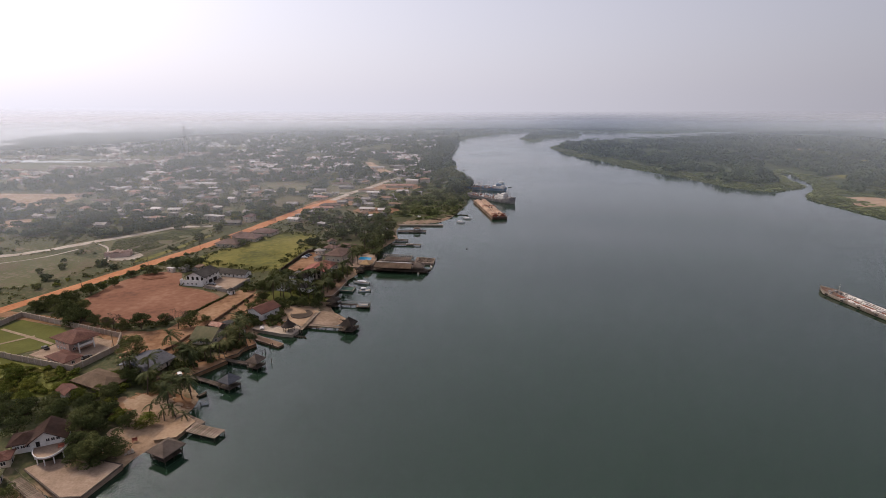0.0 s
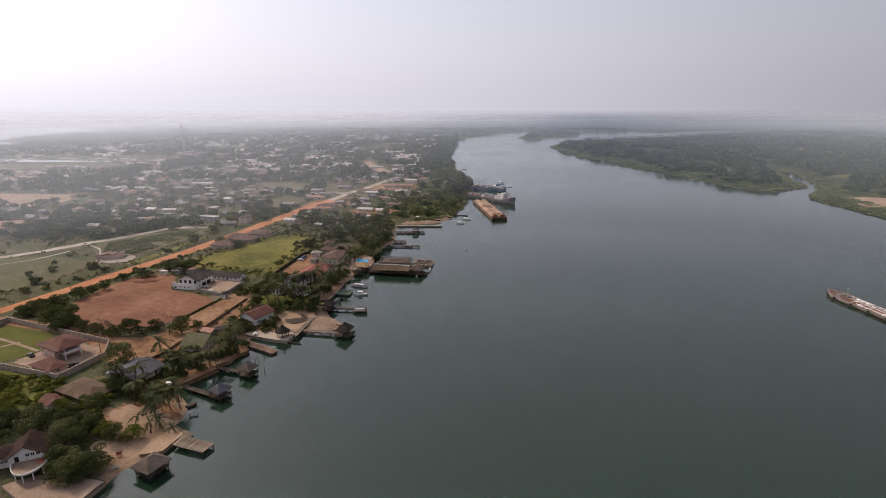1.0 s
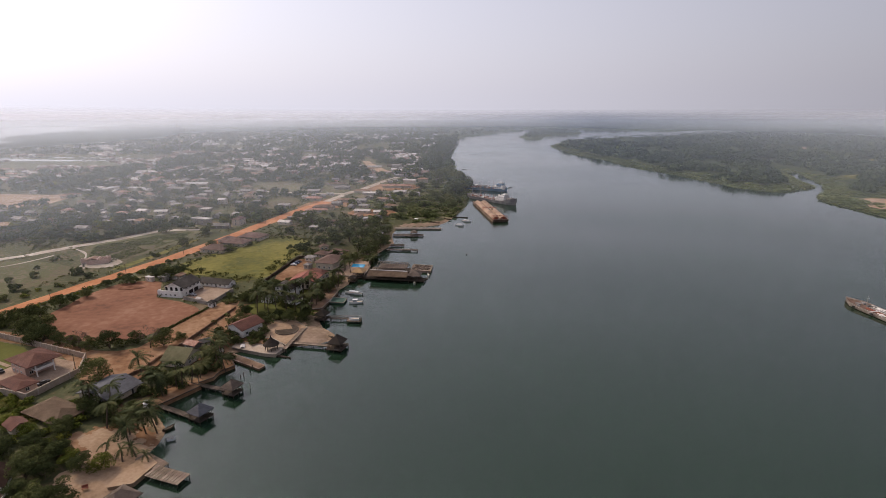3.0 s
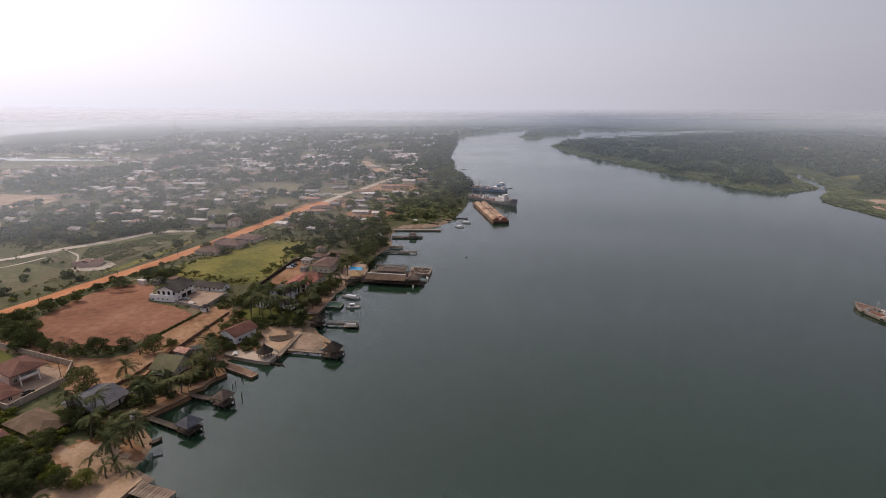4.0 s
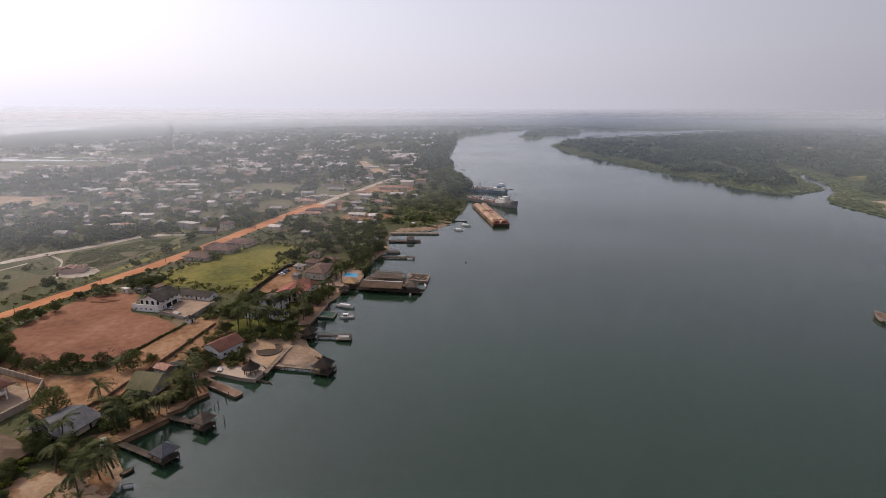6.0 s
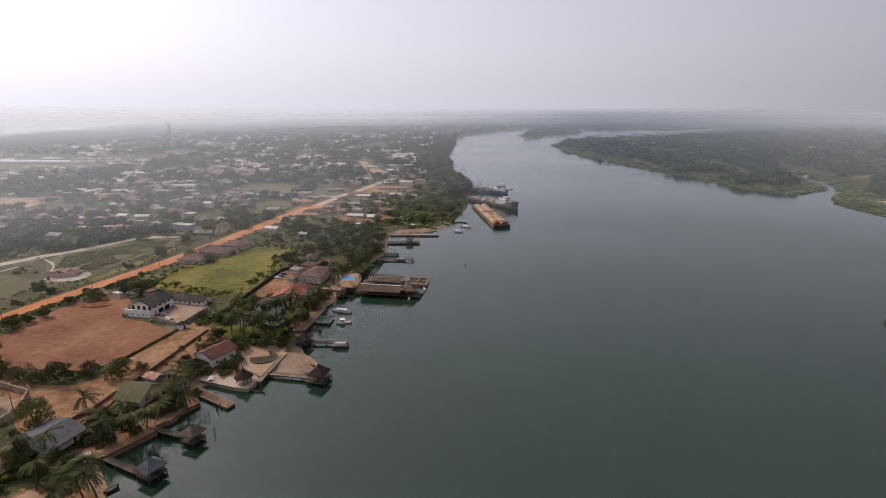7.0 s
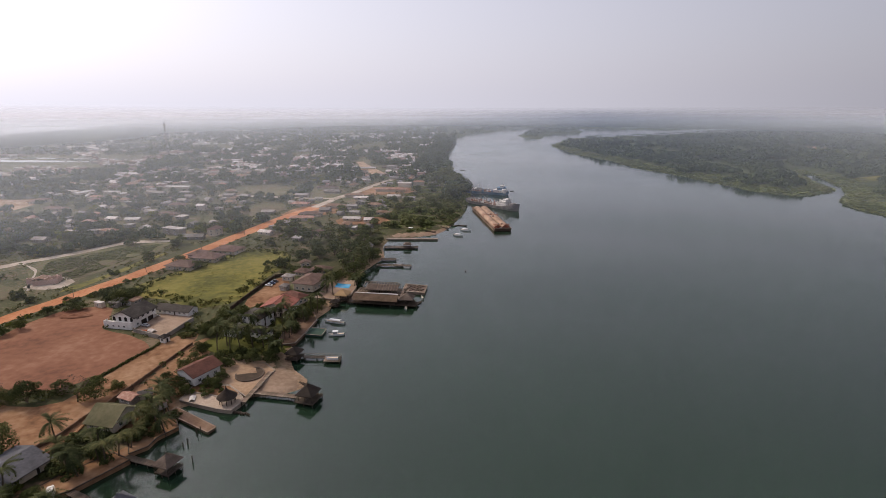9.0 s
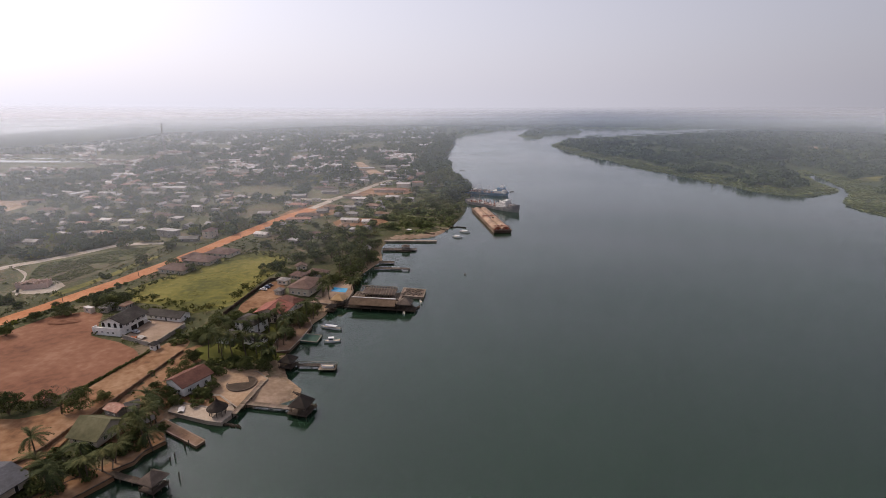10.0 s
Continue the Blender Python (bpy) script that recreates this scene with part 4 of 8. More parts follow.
# gardens between the brown house and the pool
for x, y in [(-88, 229), (-81, 225), (-78, 229), (-75, 252), (-71, 250), (-69, 236), (-79, 244), (-82, 240), (-84, 244), (-81, 248), (-65, 262), (-85, 225), (-90, 225), (-68, 224), (-72, 233), (-68, 240), (-93, 231), (-66, 293), (-62, 288), (-64, 267),
             (-68, 243), (-77, 249), (-66, 255), (-75, 231), (-87, 236), (-68, 231), (-71, 226)]:
    palm(x, y, 6.5 + 1.0 * ((x * 3 + y) % 4))
for x, y, w in [(-89, 176, 5), (-86, 178, 4.2), (-90, 179.5, 5), (-85, 187, 4), (-88, 198, 4.5), (-90, 201, 4.5), (-93, 203, 4.5), (-90, 214, 5), (-94, 216, 5), (-80, 202.5, 4), (-94, 222, 7), (-97, 249, 9), (-92, 250, 9), (-97, 242, 7.3), (-100, 238, 6), (-74, 219, 6.4), (-68, 221, 7), (-69, 228, 6), (-66, 259, 7), (-66, 268, 7), (-70, 260, 6.2),
                (-64, 274, 5.2), (-67, 246, 5), (-74, 242, 4.7), (-92, 190, 6), (-94, 187, 6), (-90, 183, 5.5), (-92, 196, 5), (-80, 207, 4.5), (-83, 203, 4), (-95, 199, 5), (-97, 204, 4.5), (-95, 211, 5), (-82, 214, 5), (-86, 218, 5), (-79, 221, 5.5), (-80, 232, 5), (-84, 258, 5), (-88, 262, 5), (-90, 256, 5.5)]:
    tree("broad", x, y, w, 1.0)
for x, y, w in [(-110, 242, 3.5), (-107, 240, 4), (-105, 243, 4), (-109, 236, 4), (-106, 236, 4.5), (-103, 240, 4), (-112, 246, 3), (-101, 244, 4), (-104, 247, 4)]:
    bush(x, y, w, False)
# wooded points between the pool and the ships
for x, y, w in [(-66, 331, 12), (-58, 320, 11), (-60, 345, 12), (-53, 349, 10), (-56, 334, 10), (-67, 355, 12), (-76, 350, 12), (-60, 362, 10), (-52, 356, 8), (-84, 344, 11), (-92, 338, 10), (-77, 375, 13),
                (-88, 383, 14), (-101, 383, 14), (-117, 405, 14), (-65, 382, 13), (-58, 375, 10), (-54, 384, 8), (-131, 413, 12), (-91, 362, 10)]:
    tree("tall", x, y, w, 0.75, group="trees on the wooded points")
for x, y in [(-56, 340), (-62, 350), (-60, 326), (-70, 342), (-64, 318), (-54, 345), (-72, 362), (-96, 372), (-82, 392)]:
    palm(x, y, 9.5, count=14)
for x, y, w in [(-66, 309, 6), (-64, 314, 5.4), (-77, 317, 6.2), (-90, 317, 4.4), (-99, 327, 8.2), (-104, 328, 6.6), (-110, 330, 5), (-94, 322, 5), (-106, 320, 4)]:
    tree("broad", x, y, w, 0.9, group="trees on the wooded points")
for x, y, w in [(-52, 429, 12), (-40, 439, 11), (-28, 449, 11), (-15, 460, 11), (-8, 483, 14), (-3, 509, 13), (-3, 569, 18), (-8, 626, 20), (-16, 671, 22), (-4, 648, 18), (-28, 626, 22), (-35, 483, 11),
                (-54, 482, 13), (-49, 522, 12), (-28, 522, 13), (-15, 537, 15), (-60, 459, 11), (-66, 439, 12), (-9, 553, 17), (-19, 495, 13), (-45, 569, 13), (-29, 587, 14), (-45, 460, 10), (-30, 432, 8)]:
    tree("tall" if y > 550 else "broad", x, y, w if y > 520 else w * 0.62, 0.8, group="trees on the wooded points")


def stuff_of_crowns(name, spots, per, size, material, label, cat, seed, squash=0.7):
    """Many far crowns as one mesh: spots are rows of x, y, z, width."""
    rng = np.random.default_rng(seed)
    spots = np.asarray(spots, float)
    k = len(spots)
    base = np.repeat(spots, per, 0)
    v = rng.normal(size=(k * per, 3))
    v[:, 2] = np.abs(v[:, 2]) - 0.25
    v /= np.linalg.norm(v, axis=1, keepdims=True)
    w = base[:, 3:4] * 0.5
    lump = 0.7 + 0.45 * rng.random((k * per, 1))
    pos = base[:, :3] + v * w * lump * np.array([1, 1, squash]) + np.concatenate([np.zeros((k * per, 2)), w * 0.85], 1)
    nrm = v + rng.normal(scale=0.4, size=v.shape)
    nrm /= np.linalg.norm(nrm, axis=1, keepdims=True)
    u = np.cross(nrm, rng.normal(size=v.shape))
    u /= np.linalg.norm(u, axis=1, keepdims=True)
    q = np.cross(nrm, u)
    s = size * w * (0.7 + 0.7 * rng.random((k * per, 1)))
    verts = np.stack([pos - u * s, pos - q * s * 0.75, pos + u * s, pos + q * s * 0.75], 1).reshape(-1, 3)
    i = np.arange(k * per) * 4
    me = bpy.data.meshes.new(name)
    me.from_pydata(verts.tolist(), [], np.stack([i, i + 1, i + 2, i + 3], -1).tolist())
    me.materials.append(material)
    return tagged(on_plan(new(name, me)), label, cat, kind="stuff")


def scatter(rng, count, box_, keep):
    """Random places in a box, thinned by keep(X, Y)."""
    X = rng.uniform(box_[0], box_[1], count)
    Y = rng.uniform(box_[2], box_[3], count)
    ok = keep(X, Y)
    return X[ok], Y[ok]


def clumps(X, Y, scale, seed):
    """Soft uneven field from 0 to 1, for groves and gaps."""
    r = np.random.default_rng(seed)
    out = np.zeros(np.shape(X))
    for k in range(7):
        a, ph, fr = r.uniform(0, 6.28), r.uniform(0, 6.28), r.uniform(0.6, 1.9) / scale
        out += np.sin((X * math.cos(a) + Y * math.sin(a)) * fr * 6.28 + ph)
    return out / 7 * 0.9 + 0.5


# ---- timber over the water ----
def jetty(p0, p1, width, z, label, material=None, rail=False, gap=0.75, group="jetties"):
    """A plank walkway on piles from p0 to p1."""
    (x0, y0), (x1, y1) = p0, p1
    length = math.hypot(x1 - x0, y1 - y0)
    ob = thing("jetty", pose(x0, y0, 0, 0, 0, math.degrees(math.atan2(y1 - y0, x1 - x0))), label, "jetty", group, True)
    material = material or M_PLANK
    key = ("plank", round(width, 1), material.name)

    def plank():
        bm = bmesh.new()
        box(bm, 0, 0, 0, gap * 0.9, width, 0.1)
        return mesh_of("plank", bm, material)
    me = shared(key, plank)
    k = max(2, int(length / gap))
    for i in range(k):
        share("plank", me, ob, pose((i + 0.5) * length / k, random.uniform(-0.05, 0.05), z + random.uniform(-0.015, 0.015), 0, 0, random.uniform(-1, 1)))
    bm = bmesh.new()
    for s in (-1, 1):
        box(bm, length / 2, s * (width / 2 - 0.2), z - 0.18, length, 0.18, 0.24)
    part("beam", bm, M_DARKWOOD, ob)

    def pile():
        bm = bmesh.new()
        tube(bm, [(0, 0, -3.0), (0.03, 0, z - 0.04)], 0.16, 0.13, 6)
        return mesh_of("support_post", bm, M_DARKWOOD)
    pm = shared(("support_post", z), pile)
    n = max(2, int(length / 4) + 1)
    for i in range(n):
        for s in (-1, 1):
            share("support_post", pm, ob, pose(0.3 + i * (length - 0.6) / (n - 1), s * (width / 2 - 0.2), 0))
    if rail:
        for s in (-1, 1):
            bm = bmesh.new()
            box(bm, length / 2, s * (width / 2 - 0.08), z + 1.0, length, 0.07, 0.09)
            for i in range(n + 1):
                box(bm, i * length / n, s * (width / 2 - 0.08), z + 0.5, 0.09, 0.09, 1.0)
            part("railing", bm, M_PLANK, ob)
    return ob


def gazebo(x, y, rz, size, label, roof, z=1.1, eave=2.6, rise=2.9, over=0.9, deck=1.0, long=None, posts=4, finial=True, ridge=0.0, rail=True):
    """An open hut on piles: deck boards, posts, railings and a steep roof."""
    ob = thing("gazebo", pose(x, y, 0, 0, 0, rz), label, "gazebo", "huts on the water")
    z = z * K
    L, W = (long or size), size
    bm = bmesh.new()
    box(bm, 0, 0, z - 0.22, W + 2 * deck, L + 2 * deck, 0.2)
    part("deck_frame", bm, M_DARKWOOD, ob)
    board = shared(("board", round(L + 2 * deck, 1)), lambda: mesh_of("board", _board(L + 2 * deck), M_PLANK_DARK))
    k = int((W + 2 * deck) / 0.62)
    for i in range(k):
        share("board", board, ob, pose(-(W + 2 * deck) / 2 + (i + 0.5) * (W + 2 * deck) / k, 0, z - 0.05 + 0.01 * (i % 3)))

    def leg():
        bm = bmesh.new()
        tube(bm, [(0, 0, -3), (0, 0, z - 0.3)], 0.18, 0.16, 6)
        return mesh_of("support_post", bm, M_DARKWOOD)

    def post():
        bm = bmesh.new()
        tube(bm, [(0, 0, z), (0, 0, z + eave)], 0.13, 0.11, 6)
        return mesh_of("post", bm, M_DARKWOOD)
    lm, pm = shared(("leg", z), leg), shared(("post", z, eave), post)
    for a in (-1, 0, 1):
        for b in (-1, 0, 1):
            share("support_post", lm, ob, pose(a * (W / 2 + deck - 0.3), b * (L / 2 + deck - 0.3), 0))
            if (a, b) != (0, 0) and (posts > 4 or a * b):
                share("post", pm, ob, pose(a * W / 2, b * L / 2, 0))
    bm = bmesh.new()
    hip_roof(bm, L, W, z + eave + 0.1, rise, over, 0.3, ridge)
    part("roof", bm, roof, ob)
    bm = bmesh.new()
    for q in (-1, 1):
        box(bm, 0, q * L / 2, z + eave - 0.1, W, 0.14, 0.18)
        box(bm, q * W / 2, 0, z + eave - 0.1, 0.14, L, 0.18)
    part("roof_beam", bm, M_DARKWOOD, ob)
    if rail:
        for q in (-1, 1):
            bm = bmesh.new()
            for h in (0.45, 0.95):
                box(bm, q * (W / 2 + deck * 0.8), 0, z + h, 0.08, L + 1.6 * deck, 0.08)
            for j in range(5):
                box(bm, q * (W / 2 + deck * 0.8), (j / 4 - 0.5) * (L + 1.6 * deck), z + 0.5, 0.08, 0.08, 1.0)
            part("railing", bm, M_DARKWOOD, ob)
    if finial:
        bm = bmesh.new()
        tube(bm, [(0, 0, z + eave + rise - 0.1), (0, 0, z + eave + rise + 0.8)], 0.28, 0.1, 6)
        part("finial", bm, roof, ob)
    return ob


def _board(length):
    bm = bmesh.new()
    box(bm, 0, 0, 0, 0.56, length, 0.07)
    return bm


def slab(name, pts, top, material, label, cat="quay", bottom=-2.5, edge=None, rim=0.24):
    """A masonry platform over an outline, with a raised kerb."""
    area = sum(a[0] * b[1] - a[1] * b[0] for a, b in zip(pts, pts[1:] + pts[:1]))
    pts = pts if area > 0 else pts[::-1]
    ob = thing(name, pose(pts[0][0], pts[0][1], 0), label, cat, "", True)
    loc = [(x - pts[0][0], y - pts[0][1]) for x, y in pts]
    bm = bmesh.new()
    solid(bm, loc, bottom, top)
    part("platform", bm, material, ob)
    for (a, b), (c, d) in zip(loc, loc[1:] + loc[:1]):
        ln = math.hypot(c - a, d - b)
        bm = bmesh.new()
        box(bm, (a + c) / 2, (b + d) / 2, top + rim / 2 - 0.14, ln - 0.02, 0.35, rim, math.degrees(math.atan2(d - b, c - a)))
        part("kerb", bm, edge or M_CONCRETE, ob, "worn concrete kerb" if edge is None else "dark wet kerb")
    return ob


def wall_run(name, pts, height, label, material, panel=3.0, cap=None, thick=0.22, closed=False):
    """A boundary wall: posts and panels, each a piece of its own."""
    ob = thing(name, pose(pts[0][0], pts[0][1], gz(*pts[0]) - 0.05), label, "wall", "", True)
    runs = list(zip(pts, pts[1:] + (pts[:1] if closed else [])))
    for (a, b), (c, d) in runs[:len(pts) if closed else len(pts) - 1]:
        ln = math.hypot(c - a, d - b)
        k = max(1, int(ln / panel))
        step = ln / k
        rz = math.degrees(math.atan2(d - b, c - a))
        pm = shared(("panel", name, round(step, 2), height, material.name), lambda: _panel(step, height, thick, material))
        tm = shared(("wallpost", height, (cap or material).name), lambda: _post(height, thick, cap or material))
        for i in range(k):
            f = (i + 0.5) / k
            share("panel", pm, ob, pose(a + (c - a) * f - pts[0][0], b + (d - b) * f - pts[0][1], 0, 0, 0, rz))
            f = i / k
            share("post", tm, ob, pose(a + (c - a) * f - pts[0][0], b + (d - b) * f - pts[0][1], 0, 0, 0, rz))
    return ob


def _panel(step, height, thick, material):
    bm = bmesh.new()
    box(bm, 0, 0, height / 2 - 0.2, step - 0.2, thick, height + 0.2)
    box(bm, 0, 0, height - 0.05, step - 0.2, thick * 1.5, 0.1)
    return mesh_of("panel", bm, material)


def _post(height, thick, material):
    bm = bmesh.new()
    box(bm, 0, 0, height / 2 - 0.1, 0.34, 0.34, height + 0.3)
    box(bm, 0, 0, height + 0.1, 0.44, 0.44, 0.12)
    return mesh_of("post", bm, material)


# ---- the nearest house, its quay and beach ----
slab("quay", [(-112, 106.5), (-95, 97), (-90, 97.5), (-87.5, 109), (-97, 111), (-107, 113)], 1.5, M_PALE, "broad pale concrete quay with a dark low kerb", edge=M_PLANK_DARK, rim=0.18)
jetty((-114, 104.5), (-97, 95), 2.6, 1.2, "plank walkway with white posts beside the quay", rail=True)


def terrace_house(m):
    ob = thing("house", m, "white house with a steep dark brown roof and a round terrace", "house")
    bm = bmesh.new()
    gable_wall(bm, 9, 10, 5.6, 3.2)
    part("wall", bm, M_WHITE, ob)
    bm = bmesh.new()
    box(bm, -7.5, 1.0, 2.4, 6, 7, 4.8)
    part("wing", bm, M_WHITE, ob)
    bm = bmesh.new()
    gable_roof(bm, 9, 10, 5.7, 3.4, 1.2, 0.28)
    part("roof", bm, M_TILE_DARK, ob)
    bm = bmesh.new()
    hip_roof(bm, 7, 7, 5.0, 2.0, 1.0, 0.25, x=-7.5, y=1.0)
    part("wing_roof", bm, M_TILE_DARK, ob)
    for j in range(3):
        window(ob, pose(0.4 + 1.5 * j, -4.5, 5.2), 1.1, 1.2)
    doorway(ob, pose(-2.6, -4.5, 4.3), 1.3, 2.1)
    for j in range(3):
        window(ob, pose(-9.2 + 1.6 * j, -2.5, 3.4), 1.2, 1.1)
    for j in range(3):
        window(ob, pose(5, -2 + 2 * j, 3.5, 0, 0, 90), 1.1, 1.2)
    bm = bmesh.new()
    ring = [(1.4 + 5.4 * math.cos(a), -4.5 - 8.6 * math.sin(a)) for a in np.linspace(0.0, math.pi, 19)]
    solid(bm, [(x, y) for x, y in ring][::-1], 2.75, 3.1)
    part("terrace", bm, M_PALE, ob, "round tiled terrace on white posts")
    bm = bmesh.new()
    for (a, b), (c, d) in zip(ring, ring[1:]):
        box(bm, (a + c) / 2, (b + d) / 2, 3.35, math.hypot(c - a, d - b) + 0.1, 0.2, 0.6, math.degrees(math.atan2(d - b, c - a)))
    part("parapet", bm, M_WHITE, ob)
    for i in range(1, 18, 3):
        bm = bmesh.new()
        box(bm, 1.4 + (ring[i][0] - 1.4) * 0.96, ring[i][1] * 0.96 - 0.1, 1.35, 0.3, 0.3, 2.8)
        part("post", bm, M_WHITE, ob)
    return ob


terrace_house(pose(-111.6, 115.8, 1.6, 0, 0, 27) @ Matrix.Scale(0.9, 4))
house("outhouse", "low red-roofed outhouse beside the quay", pose(-118.2, 107.2, 1.9, 0, 0, 27), 5, 6, 1, M_CREAM, M_TILE_DULL, "hip", 1.5, 0.7, "S2E1")
house("outhouse", "low pale-green roofed shed beside the walkway", pose(-114.6, 100, 1.5, 0, 0, 27), 6, 5, 1, M_CREAM, M_TIN_GREEN, "gable", 1.0, 0.6, "S1E2")
gazebo(-79, 114.5, -22, 6.5, "square brown thatched boathouse standing in the water", M_THATCH, z=1.0, eave=2.0, rise=2.4, deck=0.1, finial=False, ridge=1.6)
slab("sea_wall", [(-85.5, 119.5), (-80.2, 121.2), (-78.6, 128.6), (-82.5, 131.5), (-85.5, 128)], 1.3, M_SAND, "sandy terrace held by a low sea wall", edge=M_SAND, rim=0.16)
jetty((-84.5, 131.5), (-76.3, 127.2), 3.6, 1.1, "short grey plank jetty off the beach", gap=0.7)
jetty((-78.5, 125.8), (-68.3, 122.8), 4.2, 1.25, "raised grey plank landing stage at the end of a jetty", gap=0.9)
jetty((-94, 112.6), (-89.5, 116.5), 4.2, 0.75, "concrete-edged slipway running into the water", M_CONCRETE)

# ---- basin with two huts ----
slab("quay", [(-104, 152), (-96, 153.2), (-93.4, 155), (-87.2, 164.4), (-86, 166.5), (-92, 169), (-100, 160)], 1.4, M_LANE, "earth-topped concrete quay round a small boat basin", edge=M_PLANK_DARK, rim=0.2)
jetty((-97, 156.5), (-80.5, 149.6), 1.9, 1.1, "dark plank walkway to a hut in the basin", M_PLANK_DARK)
gazebo(-77.6, 149.8, -24, 5.0, "blue-grey roofed hut on piles with open sides", M_TIN_BLUE, eave=2.5, rise=2.5, over=0.8, deck=0.55, ridge=0.8, finial=True)
jetty((-88, 167.8), (-76.4, 164.6), 1.9, 1.1, "grey plank walkway to a thatched hut", M_PLANK_DARK)
gazebo(-74.2, 163.8, -18, 4.7, "brown thatched hut on tall piles with open sides", M_THATCH, eave=2.6, rise=2.5, over=0.8, deck=0.5, ridge=0.9)
slab("quay", [(-88, 169), (-84.6, 172.2), (-84.4, 176), (-81, 181), (-83.6, 184.6), (-90, 186.5), (-93, 177)], 1.2, M_LANE, "earth-topped quay with a palm", edge=M_PLANK_DARK, rim=0.2)
slab("boat_ramp", [(-88.5, 188.3), (-71.6, 179.2), (-70.4, 181.8), (-87.3, 191.4)], 0.9, M_MUDWALL, "reddish-brown landing ramp reaching into the river", edge=M_PLANK, rim=0.2)
for k, (x, y) in enumerate([(-76, 174), (-75.4, 175.2), (-74.8, 179.4), (-75.6, 180.2), (-74.4, 180.6), (-70, 167.5)]):
    bm = bmesh.new()
    tube(bm, [(0, 0, -3), (0.05, 0, 1.6 + 0.5 * (k % 3))], 0.2, 0.16, 7)
    ob = part("mooring_post", bm, M_DARKWOOD)
    ob.matrix_basis = placed(pose(x, y, 0))
    tagged(ob, "dark timber mooring post standing in the water", "post", "mooring posts")

# ---- white quay, circular pit and the pavilion ----
slab("quay", [(-88, 194.6), (-74, 190.2), (-69.4, 189.5), (-67.5, 195), (-70.2, 198.4), (-75, 196.4), (-88, 199.6)], 1.3, M_COMPOUND, "pale paved quay with a concrete edge")
slab("yard", [(-88, 199.9), (-75, 196.7), (-70.4, 198.8), (-76, 203.4), (-88, 204)], 1.34, M_LANE, "earth yard between a house and its quay")
slab("terrace", [(-87, 204.4), (-76.2, 203.8), (-68, 197.2), (-66, 200.2), (-64.6, 214), (-70, 219), (-82, 217)], 1.45, M_SAND, "sandy paved terrace beside the water")
jetty((-67.2, 193.2), (-65.4, 212.4), 1.7, 1.75, "grey timber boardwalk along the beach", rail=False)
jetty((-66, 199.8), (-50, 197.4), 2.0, 1.3, "long grey plank pier from the beach to a pavilion", rail=False)
gazebo(-47.8, 197.2, -14, 5.4, "dark thatched pavilion on a wide plank deck", M_THATCH_DARK, z=1.15, eave=2.6, rise=3.2, over=0.9, deck=1.3, posts=8, ridge=1.4)


def round_hut(x, y, z, r, label, roof):
    ob = thing("round_hut", pose(x, y, z), label, "hut")
    bm = bmesh.new()
    bmesh.ops.create_cone(bm, cap_ends=True, segments=22, radius1=r + 0.9, radius2=r * 0.28, depth=2.6, matrix=pose(0, 0, 3.8))
    bmesh.ops.create_cone(bm, cap_ends=True, segments=16, radius1=r * 0.34, radius2=0.1, depth=1.3, matrix=pose(0, 0, 5.5))
    part("roof", bm, roof, ob)
    bm = bmesh.new()
    tube(bm, [(0, 0, 6.0), (0, 0, 6.9)], 0.22, 0.12, 6)
    part("finial", bm, roof, ob)

    def post():
        b = bmesh.new()
        tube(b, [(0, 0, -0.1), (0, 0, 2.7)], 0.13, 0.12, 6)
        return mesh_of("post", b, M_DARKWOOD)
    pm = shared("roundpost", post)
    for k in range(10):
        share("post", pm, ob, pose(r * math.cos(k * 0.628), r * math.sin(k * 0.628), 0))


draped("yard", [(-88, 205.5), (-80, 204), (-75, 203.4), (-69, 199), (-66, 202), (-65, 214), (-69, 220), (-79, 220), (-86, 214)], M_SAND, 0.07, "pale swept sand terrace beside the house", "yard")
draped("beach", [(-66, 201), (-58.5, 201.3), (-54, 205), (-54.5, 209.5), (-60, 215), (-65, 217)], M_WET_SAND, 0.06, "low wet sandy beach beside a pier", "beach")
draped("yard", [(-105, 136), (-102, 140.5), (-96.8, 142.6), (-87, 137.4), (-82.5, 132), (-82, 126), (-84.5, 121), (-91, 119), (-93, 124), (-92, 129), (-99, 131)], M_SAND, 0.06, "shaded sandy clearing behind the beach", "beach")
round_hut(-72.3, 193.9, 1.3, 2.8, "round dark thatched hut with a pointed roof", M_THATCH_DARK)
bm = bmesh.new()
for k in range(28):
    a = k * 2 * math.pi / 28
    box(bm, 4.6 * math.cos(a), 4.6 * math.sin(a), 0.05, 1.07, 0.4, 0.25, math.degrees(a) + 90)
pit = thing("fire_pit", pose(-72, 210.5, gz(-72, 210.5) + 0.05), "round sunken seating pit ringed with dark stone", "pit", "", True)
part("rim", bm, M_THATCH, pit, "ring of dark stone")
bm = bmesh.new()
bmesh.ops.create_cone(bm, cap_ends=True, segments=28, radius1=4.4, radius2=4.4, depth=0.08, matrix=pose(0, 0, 0.05))
part("pit_floor", bm, M_DARKWOOD, pit)
bm = bmesh.new()
box(bm, 0, 0, 0, 16, 0.8, 0.5, -24)
for k in range(9):
    box(bm, -6 + 1.5 * k, 2.6 - 0.66 * k, 0.1, 0.9, 0.9, 0.5, 20 * k)
ob = part("groyne", bm, M_DARKWOOD)
ob.matrix_basis = placed(pose(-57, 209, 0.25), True)
tagged(ob, "low dark line of stones closing the beach", "wall")

